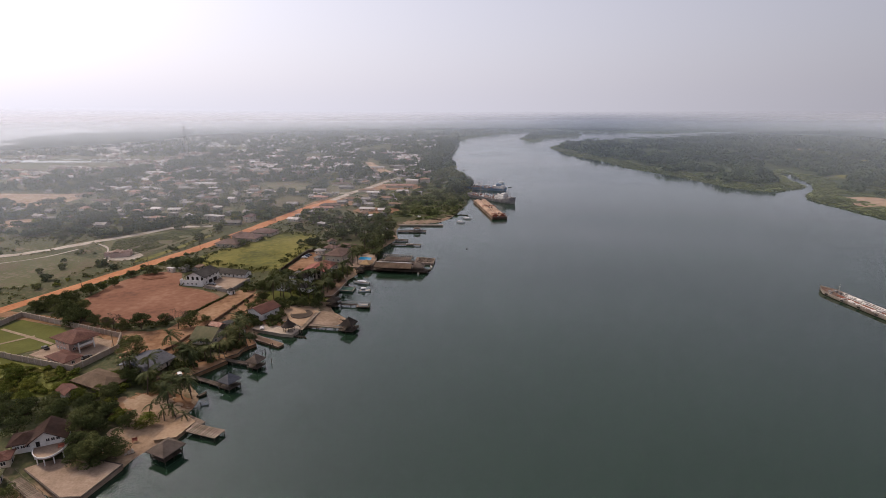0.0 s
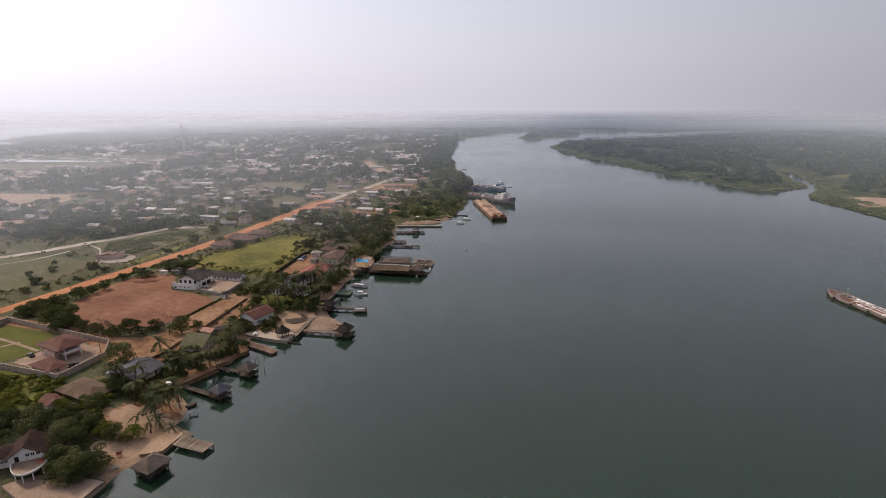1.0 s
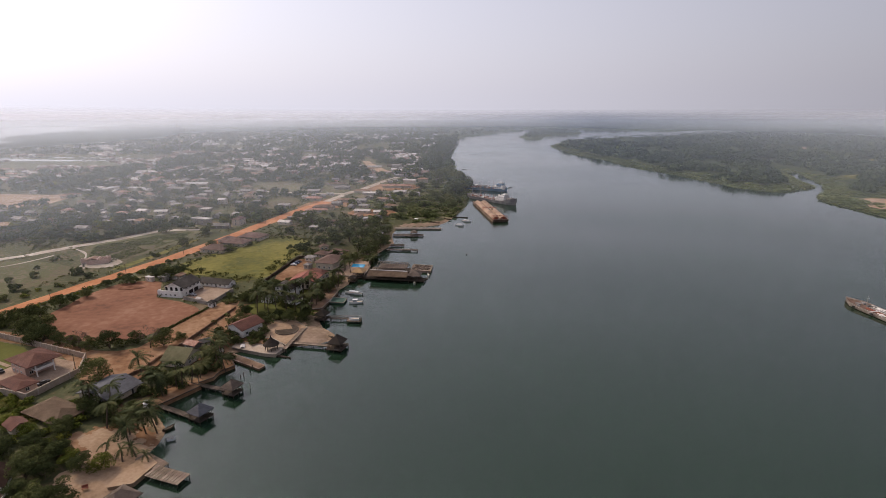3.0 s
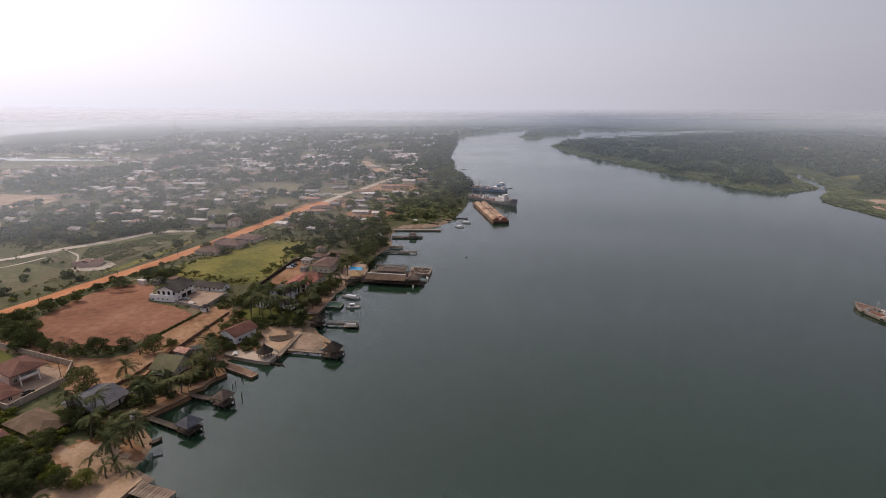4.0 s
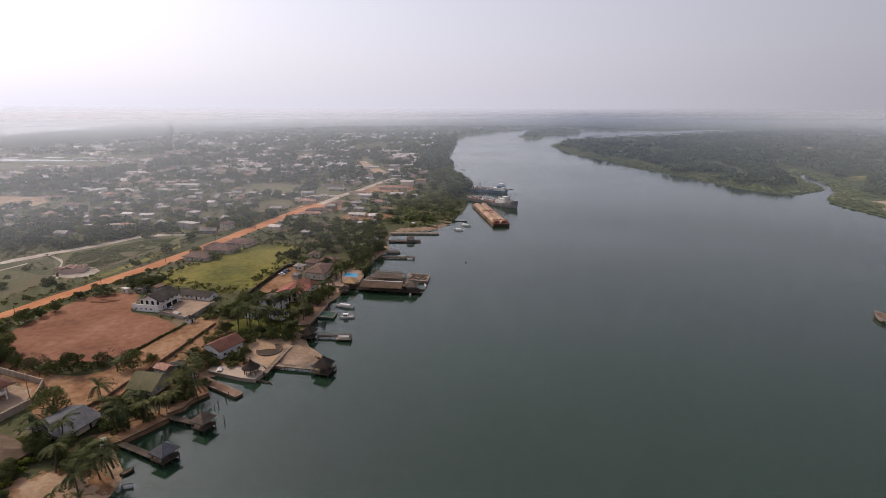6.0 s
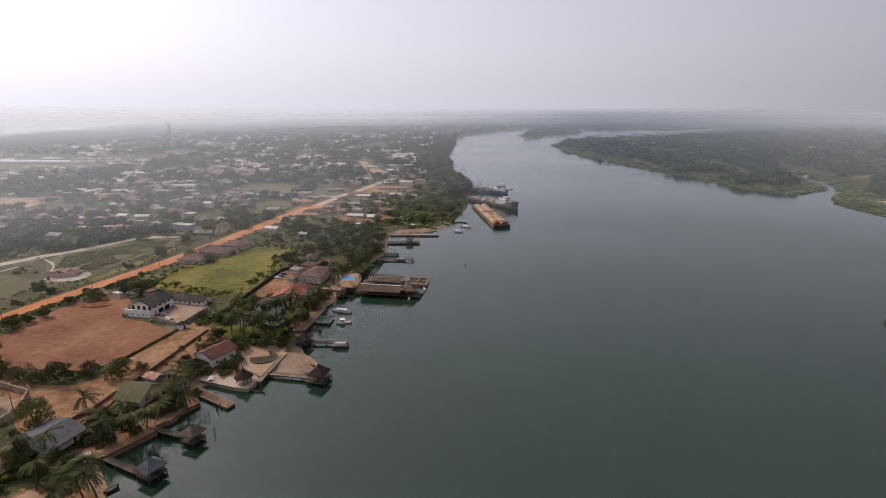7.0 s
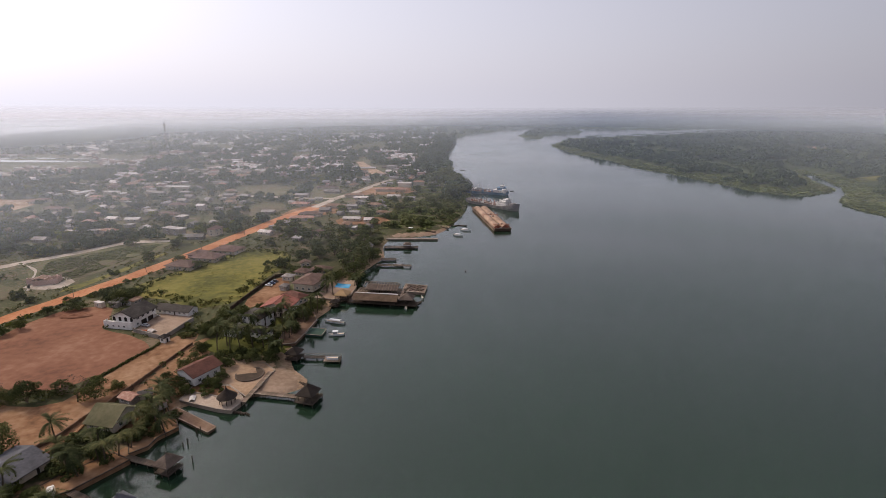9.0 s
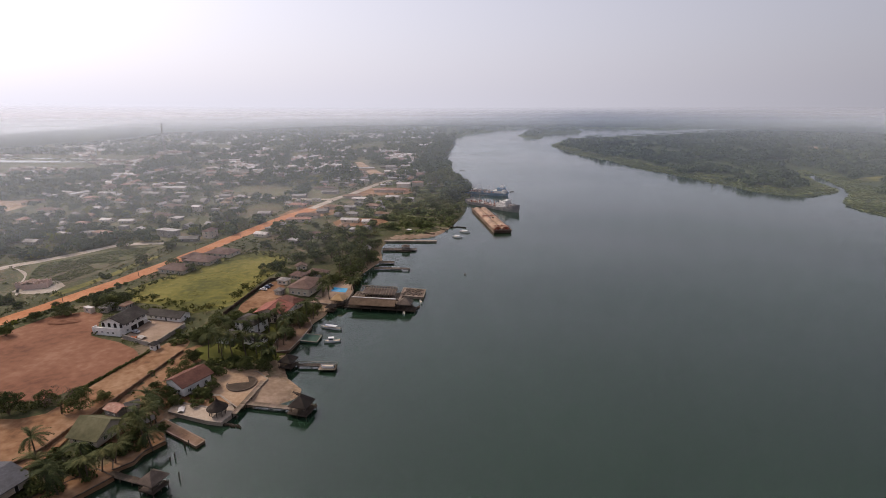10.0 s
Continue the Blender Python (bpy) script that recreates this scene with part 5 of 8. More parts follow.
spit = thing("breakwater", pose(-66.1, 189.7, 0.1, 0, 0, -14), "short dark spit of stones off the quay", "breakwater", "", True)
for k in range(7):
    bm = bmesh.new()
    box(bm, -2.6 + 0.85 * k, 0.12 * (k % 3) - 0.1, 0.05 * (k % 2), 1.1, 0.9 - 0.08 * k, 0.7, 23 * k, 7 * (k % 2))
    bmesh.ops.bevel(bm, geom=bm.edges[:], offset=0.12, segments=1, affect='EDGES')
    part("stone", bm, M_DARKWOOD, spit)

# ---- second hut, jetty, green dock ----
gazebo(-61, 224.6, -14, 4.6, "dark roofed hut with white railings over the beach", M_THATCH_DARK, z=1.2, eave=2.4, rise=2.3, over=0.9, deck=0.8, ridge=1.0, finial=False)
jetty((-57.6, 224.8), (-43.6, 224.6), 1.5, 1.1, "narrow dark plank jetty on piles", M_PLANK_DARK, rail=True)
jetty((-49.6, 222.6), (-43.4, 222.6), 2.4, 1.05, "wider landing at the end of a narrow jetty")
slab("quay", [(-70, 234), (-64.4, 235.6), (-63, 246), (-62, 258), (-66, 268), (-72, 262), (-72, 240)], 1.3, M_MUDWALL, "brown paved quay below a palm garden")
slab("boat_dock", [(-63, 244.6), (-56, 243.4), (-55.6, 249.6), (-62.6, 251)], 0.9, M_GREENPAINT, "square dock with a green painted deck")

# ---- long thatched clubhouse over the water ----
slab("pool_terrace", [(-70, 284), (-58, 282), (-53.5, 285), (-53, 300), (-56, 310), (-69, 310)], 1.5, M_PALE, "paved terrace round a swimming pool")
bm = bmesh.new()
solid(bm, [(-64, 299.0), (-56.4, 297.4), (-56.4, 303.2), (-64, 304.8)], 1.4, 1.56)
tagged(on_plan(part("pool", bm, M_POOL)), "bright blue swimming pool on a paved terrace", "pool")
# the dark planks stand in for shadow on the platform's front
jetty((-53, 282.2), (-19.5, 277.6), 5.8, 1.2, "broad timber platform carrying a clubhouse, coloured dark for shade", M_DARKWOOD, gap=1.2)
jetty((-52, 293), (-28, 291), 15.0, 1.15, "broad timber platform behind a clubhouse", gap=1.4)


def long_roof(m):
    ob = thing("clubhouse", m, "long brown-roofed clubhouse on dark piles over the water", "clubhouse", "", True)
    bm = bmesh.new()
    gable_roof(bm, 20, 7.5, 3.0, 2.2, 0.8, 0.3)
    part("roof", bm, M_THATCH_TAN, ob, "long brown roof")
    bm = bmesh.new()
    box(bm, 0, 0, 5.25, 0.9, 21, 0.2)
    part("ridge_cap", bm, M_TIN_WHITE, ob, "white ridge capping")
    for s in (-1, 1):
        bm = bmesh.new()
        for k in range(9):
            tube(bm, [(s * 3.6, -9.6 + 2.4 * k, 0), (s * 3.6, -9.6 + 2.4 * k, 2.9)], 0.14, 0.13, 6)
        part("post_row", bm, M_DARKWOOD, ob)
        bm = bmesh.new()
        box(bm, s * 3.6, 0, 0.5, 0.1, 19.4, 1.0)
        part("balustrade", bm, M_DARKWOOD, ob)
    return ob


long_roof(pose(-39.5, 280.2, 1.25, 0, 0, 83) @ Matrix.Diagonal((0.9, 1, 0.8, 1)))
gazebo(-25, 280, -8, 6.0, "grey thatched pavilion at the end of a clubhouse", M_THATCH, z=1.2, eave=2.8, rise=3.0, over=1.0, deck=1.0, posts=8, finial=False)


def roof_skeleton(m, L, W):
    ob = thing("roof_frame", m, "unfinished pitched roof frame of bare timbers", "roof frame", "", True)
    bm = bmesh.new()
    for s in (-1, 1):
        box(bm, s * W / 2, 0, 2.6, 0.2, L, 0.2)
        for k in range(7):
            box(bm, s * W / 2, -L / 2 + L * k / 6, 1.3, 0.2, 0.2, 2.6)
    part("posts", bm, M_DARKWOOD, ob)
    bm = bmesh.new()
    tube(bm, [(0, -L / 2, 5.6), (0, L / 2, 5.6)], 0.14, 0.14, 5)
    part("ridge_beam", bm, M_PLANK, ob)
    for k in range(13):
        y = -L / 2 + L * k / 12
        bm = bmesh.new()
        tube(bm, [(-W / 2 - 0.6, y, 2.3), (0, y, 5.6), (W / 2 + 0.6, y, 2.3)], 0.12, 0.12, 5)
        part("rafter", bm, M_PLANK, ob)
    bm = bmesh.new()
    hip_roof(bm, L * 0.94, W * 0.9, 2.3, 1.6, 0.2, 0.2)
    part("old_roof", bm, M_THATCH, ob, "sagging brown thatch under the rafters")


roof_skeleton(pose(-39, 295.5, 1.25, 0, 0, 83) @ Matrix.Diagonal((1, 1, 0.8, 1)), 17, 10)
slab("floating_deck", [(-29, 295), (-17.6, 292.6), (-17, 303.4), (-28.4, 306)], 1.2, M_PLANK, "square timber deck with stacked building material", bottom=-1.2)
bm = bmesh.new()
for k in range(60):
    box(bm, random.uniform(-4.5, 4.5), random.uniform(-4, 4), 0.15 + 0.2 * random.random(), random.uniform(0.6, 2.2), random.uniform(0.3, 0.8), 0.35, random.uniform(0, 180))
ob = part("stacked_timber", bm, M_THATCH)
ob.matrix_basis = placed(pose(-23, 299.4, 1.22, 0, 0, -12), True)
tagged(ob, "heap of brown boards and thatch on a deck", "timber", kind="stuff")
gazebo(-56.5, 284.5, -10, 6.0, "straw-coloured thatched bar beside the pool", M_THATCH_GOLD, z=1.5, eave=2.5, rise=2.6, over=1.0, deck=0.6, finial=False, posts=8)
gazebo(-58.5, 276.5, -10, 4.0, "small dark hut on piles below the pool terrace", M_THATCH_DARK, z=0.9, eave=2.0, rise=1.4, over=0.5, deck=0.4, finial=False, ridge=1.5)
draped("beach", [(-48, 406), (-36, 409), (-21, 414), (-11, 425), (-5, 438), (-2, 447), (-6, 448), (-11, 438), (-17, 429), (-27, 420), (-46, 414)], M_WET_SAND, 0.06, "narrow sandy beach with boats drawn up", "beach")
# ---- jetties up the shore ----
jetty((-49, 339.5), (-28.5, 338.4), 3.0, 1.0, "low plank jetty with moored boats", M_PLANK_DARK)
jetty((-48, 351), (-39, 351), 4.0, 1.0, "short dark landing stage under trees", M_PLANK_DARK)
jetty((-50, 379), (-28, 379.4), 5.0, 1.0, "wide low landing stage with a small shelter", M_PLANK_DARK)
gazebo(-35, 380, 0, 5.0, "small grey shelter on a landing stage", M_THATCH, z=1.1, eave=2.2, rise=1.3, over=0.6, deck=0.4, finial=False, ridge=2)
slab("mole", [(-52, 400), (-16.0, 400.4), (-16.0, 403.2), (-52, 403.8)], 0.9, M_CONCRETE, "long low concrete mole reaching into the river")


# ---- houses and yards along the lane ----
def white_house(m):
    """Two storeys under one dark gabled roof, a balcony with arches on the gable end and garage doors below."""
    ob = thing("house", m, "white two-storey house with a dark gabled roof and garages", "house")
    L, W, h = 17, 12, 6.2
    bm = bmesh.new()
    gable_wall(bm, L, W, h, 2.9)
    part("wall", bm, M_WHITE, ob)
    bm = bmesh.new()
    gable_roof(bm, L, W, h + 0.15, 3.0, 1.0, 0.26)
    part("roof", bm, M_TIN_DARK, ob, "dark brown-grey roof")
    bm = bmesh.new()
    box(bm, -1.5, -L / 2 - 1.5, 1.6, W + 3, 3.0, 3.2)
    part("balcony", bm, M_WHITE, ob)
    bm = bmesh.new()
    box(bm, -1.5, -L / 2 - 2.9, 3.7, W + 3, 0.18, 0.95)
    for s in (-1, 1):
        box(bm, -1.5 + s * (W + 3) / 2 - s * 0.1, -L / 2 - 1.4, 3.7, 0.18, 2.9, 0.95)
    part("parapet", bm, M_WHITE, ob)
    # solid dark panels on the wall, coloured as the shade inside arches
    for k in range(4):
        bm = bmesh.new()
        u = -5.0 + 3.2 * k
        box(bm, u, -L / 2 - 0.02, 4.3, 1.5, 0.1, 1.7)
        bmesh.ops.create_cone(bm, cap_ends=True, segments=16, radius1=0.75, radius2=0.75, depth=0.1, matrix=pose(u, -L / 2 - 0.02, 5.15, 90))
        part("arch", bm, M_DARK, ob, "dark arched panel standing in for a shaded opening")
    for k in range(4):
        window(ob, pose(-6.5 + 2.9 * k, -L / 2 - 3.0, 1.7), 1.1, 1.1)
    for k in range(4):
        window(ob, pose(W / 2, -5.8 + 4.0 * k, 4.7, 0, 0, 90), 2.0, 1.3)
    # dark slabs painted as the shade inside two garages
    for k in range(2):
        bm = bmesh.new()
        box(bm, W / 2 + 0.02, -1.6 + 5.2 * k, 1.3, 0.1, 4.0, 2.6)
        part("garage_door", bm, M_DARK, ob, "dark panel standing in for the shade inside a garage")
    window(ob, pose(W / 2, -6.4, 1.7, 0, 0, 90), 1.3, 1.2)
    bm = bmesh.new()
    for k in range(9):
        box(bm, W / 2 + 0.9, 6.4 + 0.34 * k, 2.7 - 0.31 * k - 0.15, 1.4, 0.36, 0.3 + 0.02 * k)
    part("stair", bm, M_WHITE, ob, "white outside stair")
    return ob


white_house(pose(-137, 250.8, 3.0, 0, 0, -9) @ Matrix.Diagonal((1.02, 0.86, 0.90, 1)))
house("annex", "single-storey white annex with a dark roof and many doors", pose(-124.5, 260.6, 3.0, 0, 0, 78), 22, 7.5, 1, M_WHITE, M_TIN_DARK, "gable", 1.9, 0.8, "W6S1", cat="house", door_side="W", high=2.8)
patch("yard", [(-132, 240), (-114.5, 233.5), (-113, 252), (-116, 257), (-131, 259)], M_PALE, 0.12, "paved yard beside a white house", "yard", soft=1)
wall_run("boundary_wall", [(-131, 240), (-115, 233), (-112.6, 252)], 1.8, "low grey wall round a yard", M_BLOCK)
house("gatehouse", "small white gatehouse with a dark hipped roof", pose(-113.5, 231.8, 3.0, 0, 0, -20), 3.2, 3.2, 1, M_WHITE, M_TIN_DARK, "hip", 1.4, 0.5, "S1E1", high=2.6)
house("shed", "open grey shed with a pale sheet roof", pose(-156, 268.5, 3.0, 0, 0, -9), 8, 5, 1, M_BLOCK, M_TIN_WHITE, "flat", 0.3, 0.4, "S1E1", high=2.8)
house("shed", "long low shed with a rusty sheet roof", pose(-150, 270.5, 3.0, 0, 0, -9), 7, 5, 1, M_BLOCK, M_TIN_RUST, "gable", 0.8, 0.4, "S1E2", high=2.5)
house("shed", "small container shed with a pale roof", pose(-163, 266, 3.0, 0, 0, 70), 6, 2.6, 1, M_CREAM, M_TIN_WHITE, "flat", 0.2, 0.1, "W1")

# hedge between the red plot and the lane
for k in range(26):
    f = k / 25
    bush(-120.6 + 6.2 * f + random.uniform(-0.25, 0.25), 204 + 25 * f, 1.7 + random.uniform(-0.3, 0.4), False, 3.0)
wall_run("boundary_wall", [(-107, 188), (-105.6, 199), (-103.8, 214), (-101.8, 230)], 1.7, "brown wall along the dirt lane", M_MUDWALL)
wall_run("boundary_wall", [(-111.9, 167.5), (-109.4, 173), (-108.3, 183)], 1.5, "low brown wall by the lane", M_MUDWALL)
bm = bmesh.new()
bmesh.ops.create_icosphere(bm, subdivisions=4, radius=1.0)
for v in bm.verts:
    lump = 1 + 0.35 * math.sin(5 * v.co.x + 2) * math.cos(6 * v.co.y) + random.uniform(-0.08, 0.08)
    v.co = Vector((v.co.x * 8, v.co.y * 3.2, v.co.z * 1.2 * lump))
ob = part("soil_mound", bm, M_SOIL)
ob.matrix_basis = placed(pose(-166, 255, 2.95, 0, 0, 10))
tagged(ob, "low uneven mound of dark red soil on the plot", "mound")


def villa(m):
    """Two-storey villa with a hipped roof, a balcony on white columns and a lower wing."""
    ob = thing("villa", m, "pinkish two-storey villa with red-brown hipped roof and columns", "house")
    L, W, h = 10, 13, 6.4
    bm = bmesh.new()
    box(bm, -1.5, 0, h / 2, W - 3, L, h)
    part("wall", bm, M_PINK, ob)
    bm = bmesh.new()
    hip_roof(bm, W + 1.0, L, h + 0.3, 3.0, 1.2, 0.3)
    bmesh.ops.rotate(bm, verts=bm.verts, cent=(0, 0, 0), matrix=Matrix.Rotation(radians(90), 3, 'Z'))
    part("roof", bm, M_TILE_DULL, ob, "red-brown tiled roof")
    bm = bmesh.new()
    box(bm, 5.4, 0, 3.3, 3.6, 6.5, 0.3)
    box(bm, 7.1, 0, 3.9, 0.16, 6.5, 0.9)
    part("balcony", bm, M_WHITE, ob, "white balcony")
    for y in (-3.0, 3.0):
        bm = bmesh.new()
        tube(bm, [(7.0, y, 0), (7.0, y, h)], 0.25, 0.25, 9)
        part("column", bm, M_WHITE, ob, "white column")
    for s in range(2):
        for k in range(3):
            window(ob, pose(-5 + 2.6 * k, -5, 1.7 + 3.1 * s), 1.0, 1.2)
        for k in range(3):
            window(ob, pose(3.5, -3.2 + 3.2 * k, 1.7 + 3.1 * s, 0, 0, 90), 1.2, 1.3)
            window(ob, pose(-6.5, 3.2 - 3.2 * k, 1.7 + 3.1 * s, 0, 0, -90), 1.2, 1.3)
    return ob


villa(pose(-146.6, 172.2, 3.0, 0, 0, -24) @ Matrix.Diagonal((1.05, 1.05, 0.86, 1)))
house("outhouse", "low pinkish outbuilding with a red-brown hipped roof", pose(-142.2, 160.0, 3.0, 0, 0, 66), 14, 7, 1, M_PINK, M_TILE_DULL, "hip", 1.5, 0.8, "W3S1")
patch("lawn", [(-194, 176), (-190, 197), (-165, 188.5), (-157, 183), (-158, 172), (-166, 164)], M_LAWN, 0.10, "mown green lawn inside the walled compound", "lawn", soft=1)
patch("paving", [(-160, 165), (-136, 156.5), (-132, 169), (-137, 178), (-155, 183), (-157, 174)], M_PALE, 0.13, "pale paved court round a villa", "paving", soft=1)
strip("footpath", [(-190, 187), (-172, 180), (-158, 174)], 1.3, M_PALE, 0.16, "pale path across the lawn", "path", wob=0.0)
strip("footpath", [(-180, 172), (-171, 181)], 1.3, M_PALE, 0.17, "pale path across the lawn", "path", wob=0.0)
wall_run("boundary_wall", [(-196, 172), (-163.5, 161.5), (-134, 153.5), (-129.5, 170), (-135, 180.5), (-164, 190.5), (-193, 200.5)], 2.3,
         "beige wall with pale posts round the villa's grounds", M_COMPOUND, cap=M_QUAY, closed=True)

# roofs among the trees near the basin
house("boat_shed", "big shed with a shallow blue-grey roof among palms", pose(-111.3, 159, 2.4, 0, 0, -17), 14, 17, 1, M_CREAM, M_TIN_BLUE, "gable", 2.2, 0.9, "S2E2")
house("outhouse", "low shed with a sagging brown thatched roof", pose(-119, 146, 2.9, 0, 0, 68), 19, 9.5, 1, M_MUDWALL, M_THATCH_TAN, "hip", 2.3, 1.3, "W3", high=1.9)
house("outhouse", "small hut with a dull red roof among bushes", pose(-124, 138.5, 3.0, 0, 0, 60), 7, 5, 1, M_CREAM, M_TILE_DULL, "gable", 1.3, 0.6, "W2S1")
house("house", "raised house with a broad faded-green roof", pose(-99.6, 181.0, 2.6, 0, 0, 80), 11.5, 12.5, 1, M_CREAM, M_TIN_GREEN, "gable", 3.9, 0.8, "W3S2N2E3", high=3.0)
house("shed", "small shed with a pale grey gabled roof", pose(-97.6, 193.2, 2.8, 0, 0, -50), 4.4, 3.6, 1, M_CREAM, M_TIN, "gable", 1.1, 0.5, "S1E1", high=2.4)
house("shed", "low shed with a rusty brown roof", pose(-101, 190.8, 2.9, 0, 0, 70), 7, 4.5, 1, M_BLOCK, M_TIN_RUST, "gable", 0.9, 0.4, "W2", high=2.4)
house("shed", "low shed with a rusty brown roof", pose(-91.5, 189.2, 2.2, 0, 0, 60), 6, 4, 1, M_BLOCK, M_TIN_RUST, "flat", 0.3, 0.4, "W2", high=2.4)
house("house", "white two-storey house with a red-brown gabled roof", pose(-88.2, 208.2, 1.9, 0, 0, -27), 13.0, 11.0, 1, M_WHITE, M_TILE_DULL, "gable", 2.2, 1.0, "S2E3W3", high=4.3)
bm = bmesh.new()
for k in range(10):
    box(bm, 0.36 * k, 0, 2.6 - 0.27 * k, 0.38, 1.6, 0.28)
ob = part("stair", bm, M_PALE)
ob.matrix_basis = placed(pose(-88.4, 200.2, 1.5, 0, 0, -60))
tagged(ob, "pale outside stair below the brown-roofed house", "stair")
patch("lawn", [(-98, 228), (-86, 222), (-82, 229), (-88, 236), (-96, 236)], M_LAWN, 0.06, "green garden court between palms", "lawn")
house("house", "white house with a grey-green hipped roof behind palms", pose(-84, 250, 2.8, 0, 0, 70), 13, 10, 2, M_WHITE, M_TIN_DARK, "hip", 2.0, 0.9, "W4S2N2E3")
house("house", "small white house with a grey-green roof among palms", pose(-78.5, 239.5, 2.5, 0, 0, 70), 9, 7, 1, M_WHITE, M_TIN_DARK, "hip", 1.7, 0.8, "W3S2E2")
house("house", "low white wing with a grey roof among palms", pose(-90, 240, 2.9, 0, 0, -15), 8, 6, 1, M_WHITE, M_TIN, "gable", 1.4, 0.6, "S2E2")


def red_villa(m):
    """Two storeys under a broad low gable; an arched front, and an arcade with a balcony along the river side."""
    ob = thing("villa", m, "two-storey white house with arches and a bright red gabled roof", "house")
    L, W, h = 12.5, 11.0, 5.4
    bm = bmesh.new()
    gable_wall(bm, L, W, h, 2.1)
    part("wall", bm, M_CREAM, ob)
    bm = bmesh.new()
    gable_roof(bm, L, W + 3.6, h + 0.1, 2.5, 0.9, 0.24)
    part("roof", bm, M_TILE_RED, ob, "bright red tiled roof")
    bm = bmesh.new()
    box(bm, 0, 0, h + 2.52, 0.4, L + 1.8, 0.16)
    part("ridge_cap", bm, M_TILE_DULL, ob)
    bm = bmesh.new()
    box(bm, W / 2 + 1.0, 0, 2.75, 2.0, L, 0.28)
    part("balcony", bm, M_WHITE, ob)
    bm = bmesh.new()
    box(bm, W / 2 + 1.95, 0, 3.3, 0.14, L, 0.8)
    part("balustrade", bm, M_WHITE, ob)
    for k in range(6):
        bm = bmesh.new()
        box(bm, W / 2 + 1.85, -L / 2 + 0.2 + (L - 0.4) * k / 5, h / 2, 0.36, 0.36, h)
        part("column", bm, M_WHITE, ob, "white column")
    # arches are dark panels on the front, their shade put in as colour
    for k in range(3):
        for s, z in enumerate((1.3, 4.0)):
            bm = bmesh.new()
            u = -3.4 + 3.4 * k
            box(bm, u, -L / 2 - 0.03, z - 0.1, 1.7, 0.1, 1.6)
            bmesh.ops.create_cone(bm, cap_ends=True, segments=16, radius1=0.85, radius2=0.85, depth=0.1, matrix=pose(u, -L / 2 - 0.03, z + 0.7, 90))
            part("arch", bm, M_DARK, ob, "dark arched panel standing in for a shaded opening")
    for k in range(4):
        window(ob, pose(W / 2, -4.6 + 3.0 * k, 1.5, 0, 0, 90), 1.4, 1.5)
        window(ob, pose(W / 2, -4.6 + 3.0 * k, 4.2, 0, 0, 90), 1.4, 1.5)
    return ob


red_villa(pose(-79.4, 263.2, 2.4, 0, 0, -6))
house("house", "long house with a dull red hipped roof", pose(-77, 276.6, 2.5, 0, 0, 58), 14, 7, 1, M_CREAM, M_TILE_DULL, "hip", 2.0, 0.9, "W4S2E4", high=3.8)
house("lodge", "large lodge with a brown hipped roof", pose(-75.6, 298, 2.3, 0, 0, -14), 20, 14, 1, M_CREAM, M_TILE_BROWN, "hip", 3.2, 1.1, "S3E4W4N3", high=4.6)
house("lodge", "lodge wing with a brown hipped roof", pose(-84.5, 314, 2.9, 0, 0, 70), 9, 7, 1, M_CREAM, M_TILE_BROWN, "hip", 2.2, 0.9, "S3W3")
house("lodge", "long lodge with a dull brown roof among trees", pose(-76, 319.5, 2.6, 0, 0, 75), 13, 8, 1, M_CREAM, M_TILE_BROWN, "hip", 2.2, 0.9, "S2W4")
house("shed", "small grey block hut beside the car park", pose(-86.6, 290.5, 3.0, 0, 0, -14), 5, 4.5, 1, M_BLOCK, M_TIN, "hip", 1.3, 0.5, "S1E1")
house("shed", "small hut with a pale roof beside the car park", pose(-89.6, 305.5, 3.0, 0, 0, -14), 5, 7, 1, M_CREAM, M_TIN, "hip", 1.5, 0.6, "S2E1")
house("shed", "small hut with a brown roof by the wooded point", pose(-88, 330, 3.0, 0, 0, 20), 6, 7, 1, M_CREAM, M_TILE_BROWN, "gable", 1.5, 0.6, "S2E1")
house("shed", "small hut with a grey roof on the wooded point", pose(-60, 370, 2.4, 0, 0, -30), 6, 8, 1, M_CREAM, M_TIN, "gable", 1.4, 0.6, "S2E1")
patch("car_park", [(-100, 277), (-98.6, 292), (-97, 308), (-91, 309), (-86, 296), (-84, 284), (-90, 271), (-97, 264)], M_LANE, 0.10, "pinkish dirt car park", "car park", soft=1)
wall_run("boundary_wall", [(-102, 264), (-101, 280), (-98, 309), (-92, 312)], 1.7, "dark low wall beside the meadow", M_DARKWOOD)

# long buildings and a ruin beside the laterite road
for x, y, L in [(-155.5, 325, 20), (-149.5, 341, 21), (-144.5, 357, 21)]:
    house("terrace_house", "long low house with a maroon hipped roof by the road", pose(x, y, 3.0, 0, 0, -12 + 90), L, 14, 1, M_CREAM, M_TILE_BROWN, "hip", 3.0, 0.9, "W4S2", group="maroon-roofed row")
house("terrace_house", "long low house with a maroon hipped roof by the road", pose(-158.5, 347, 3.0, 0, 0, -12), 13, 9, 1, M_CREAM, M_TILE_BROWN, "hip", 2.3, 0.9, "W3S2", group="maroon-roofed row")
patch("bare_ground", [(-219, 290), (-203, 287), (-198, 295), (-202, 303), (-213, 307), (-222, 301)], M_TRACK, 0.05, "trampled pale dirt round a half-built house", "ground", wob=5)
ruin = thing("ruin", pose(-213, 298, 3.0, 0, 0, 20), "half-built reddish house without a roof", "house")
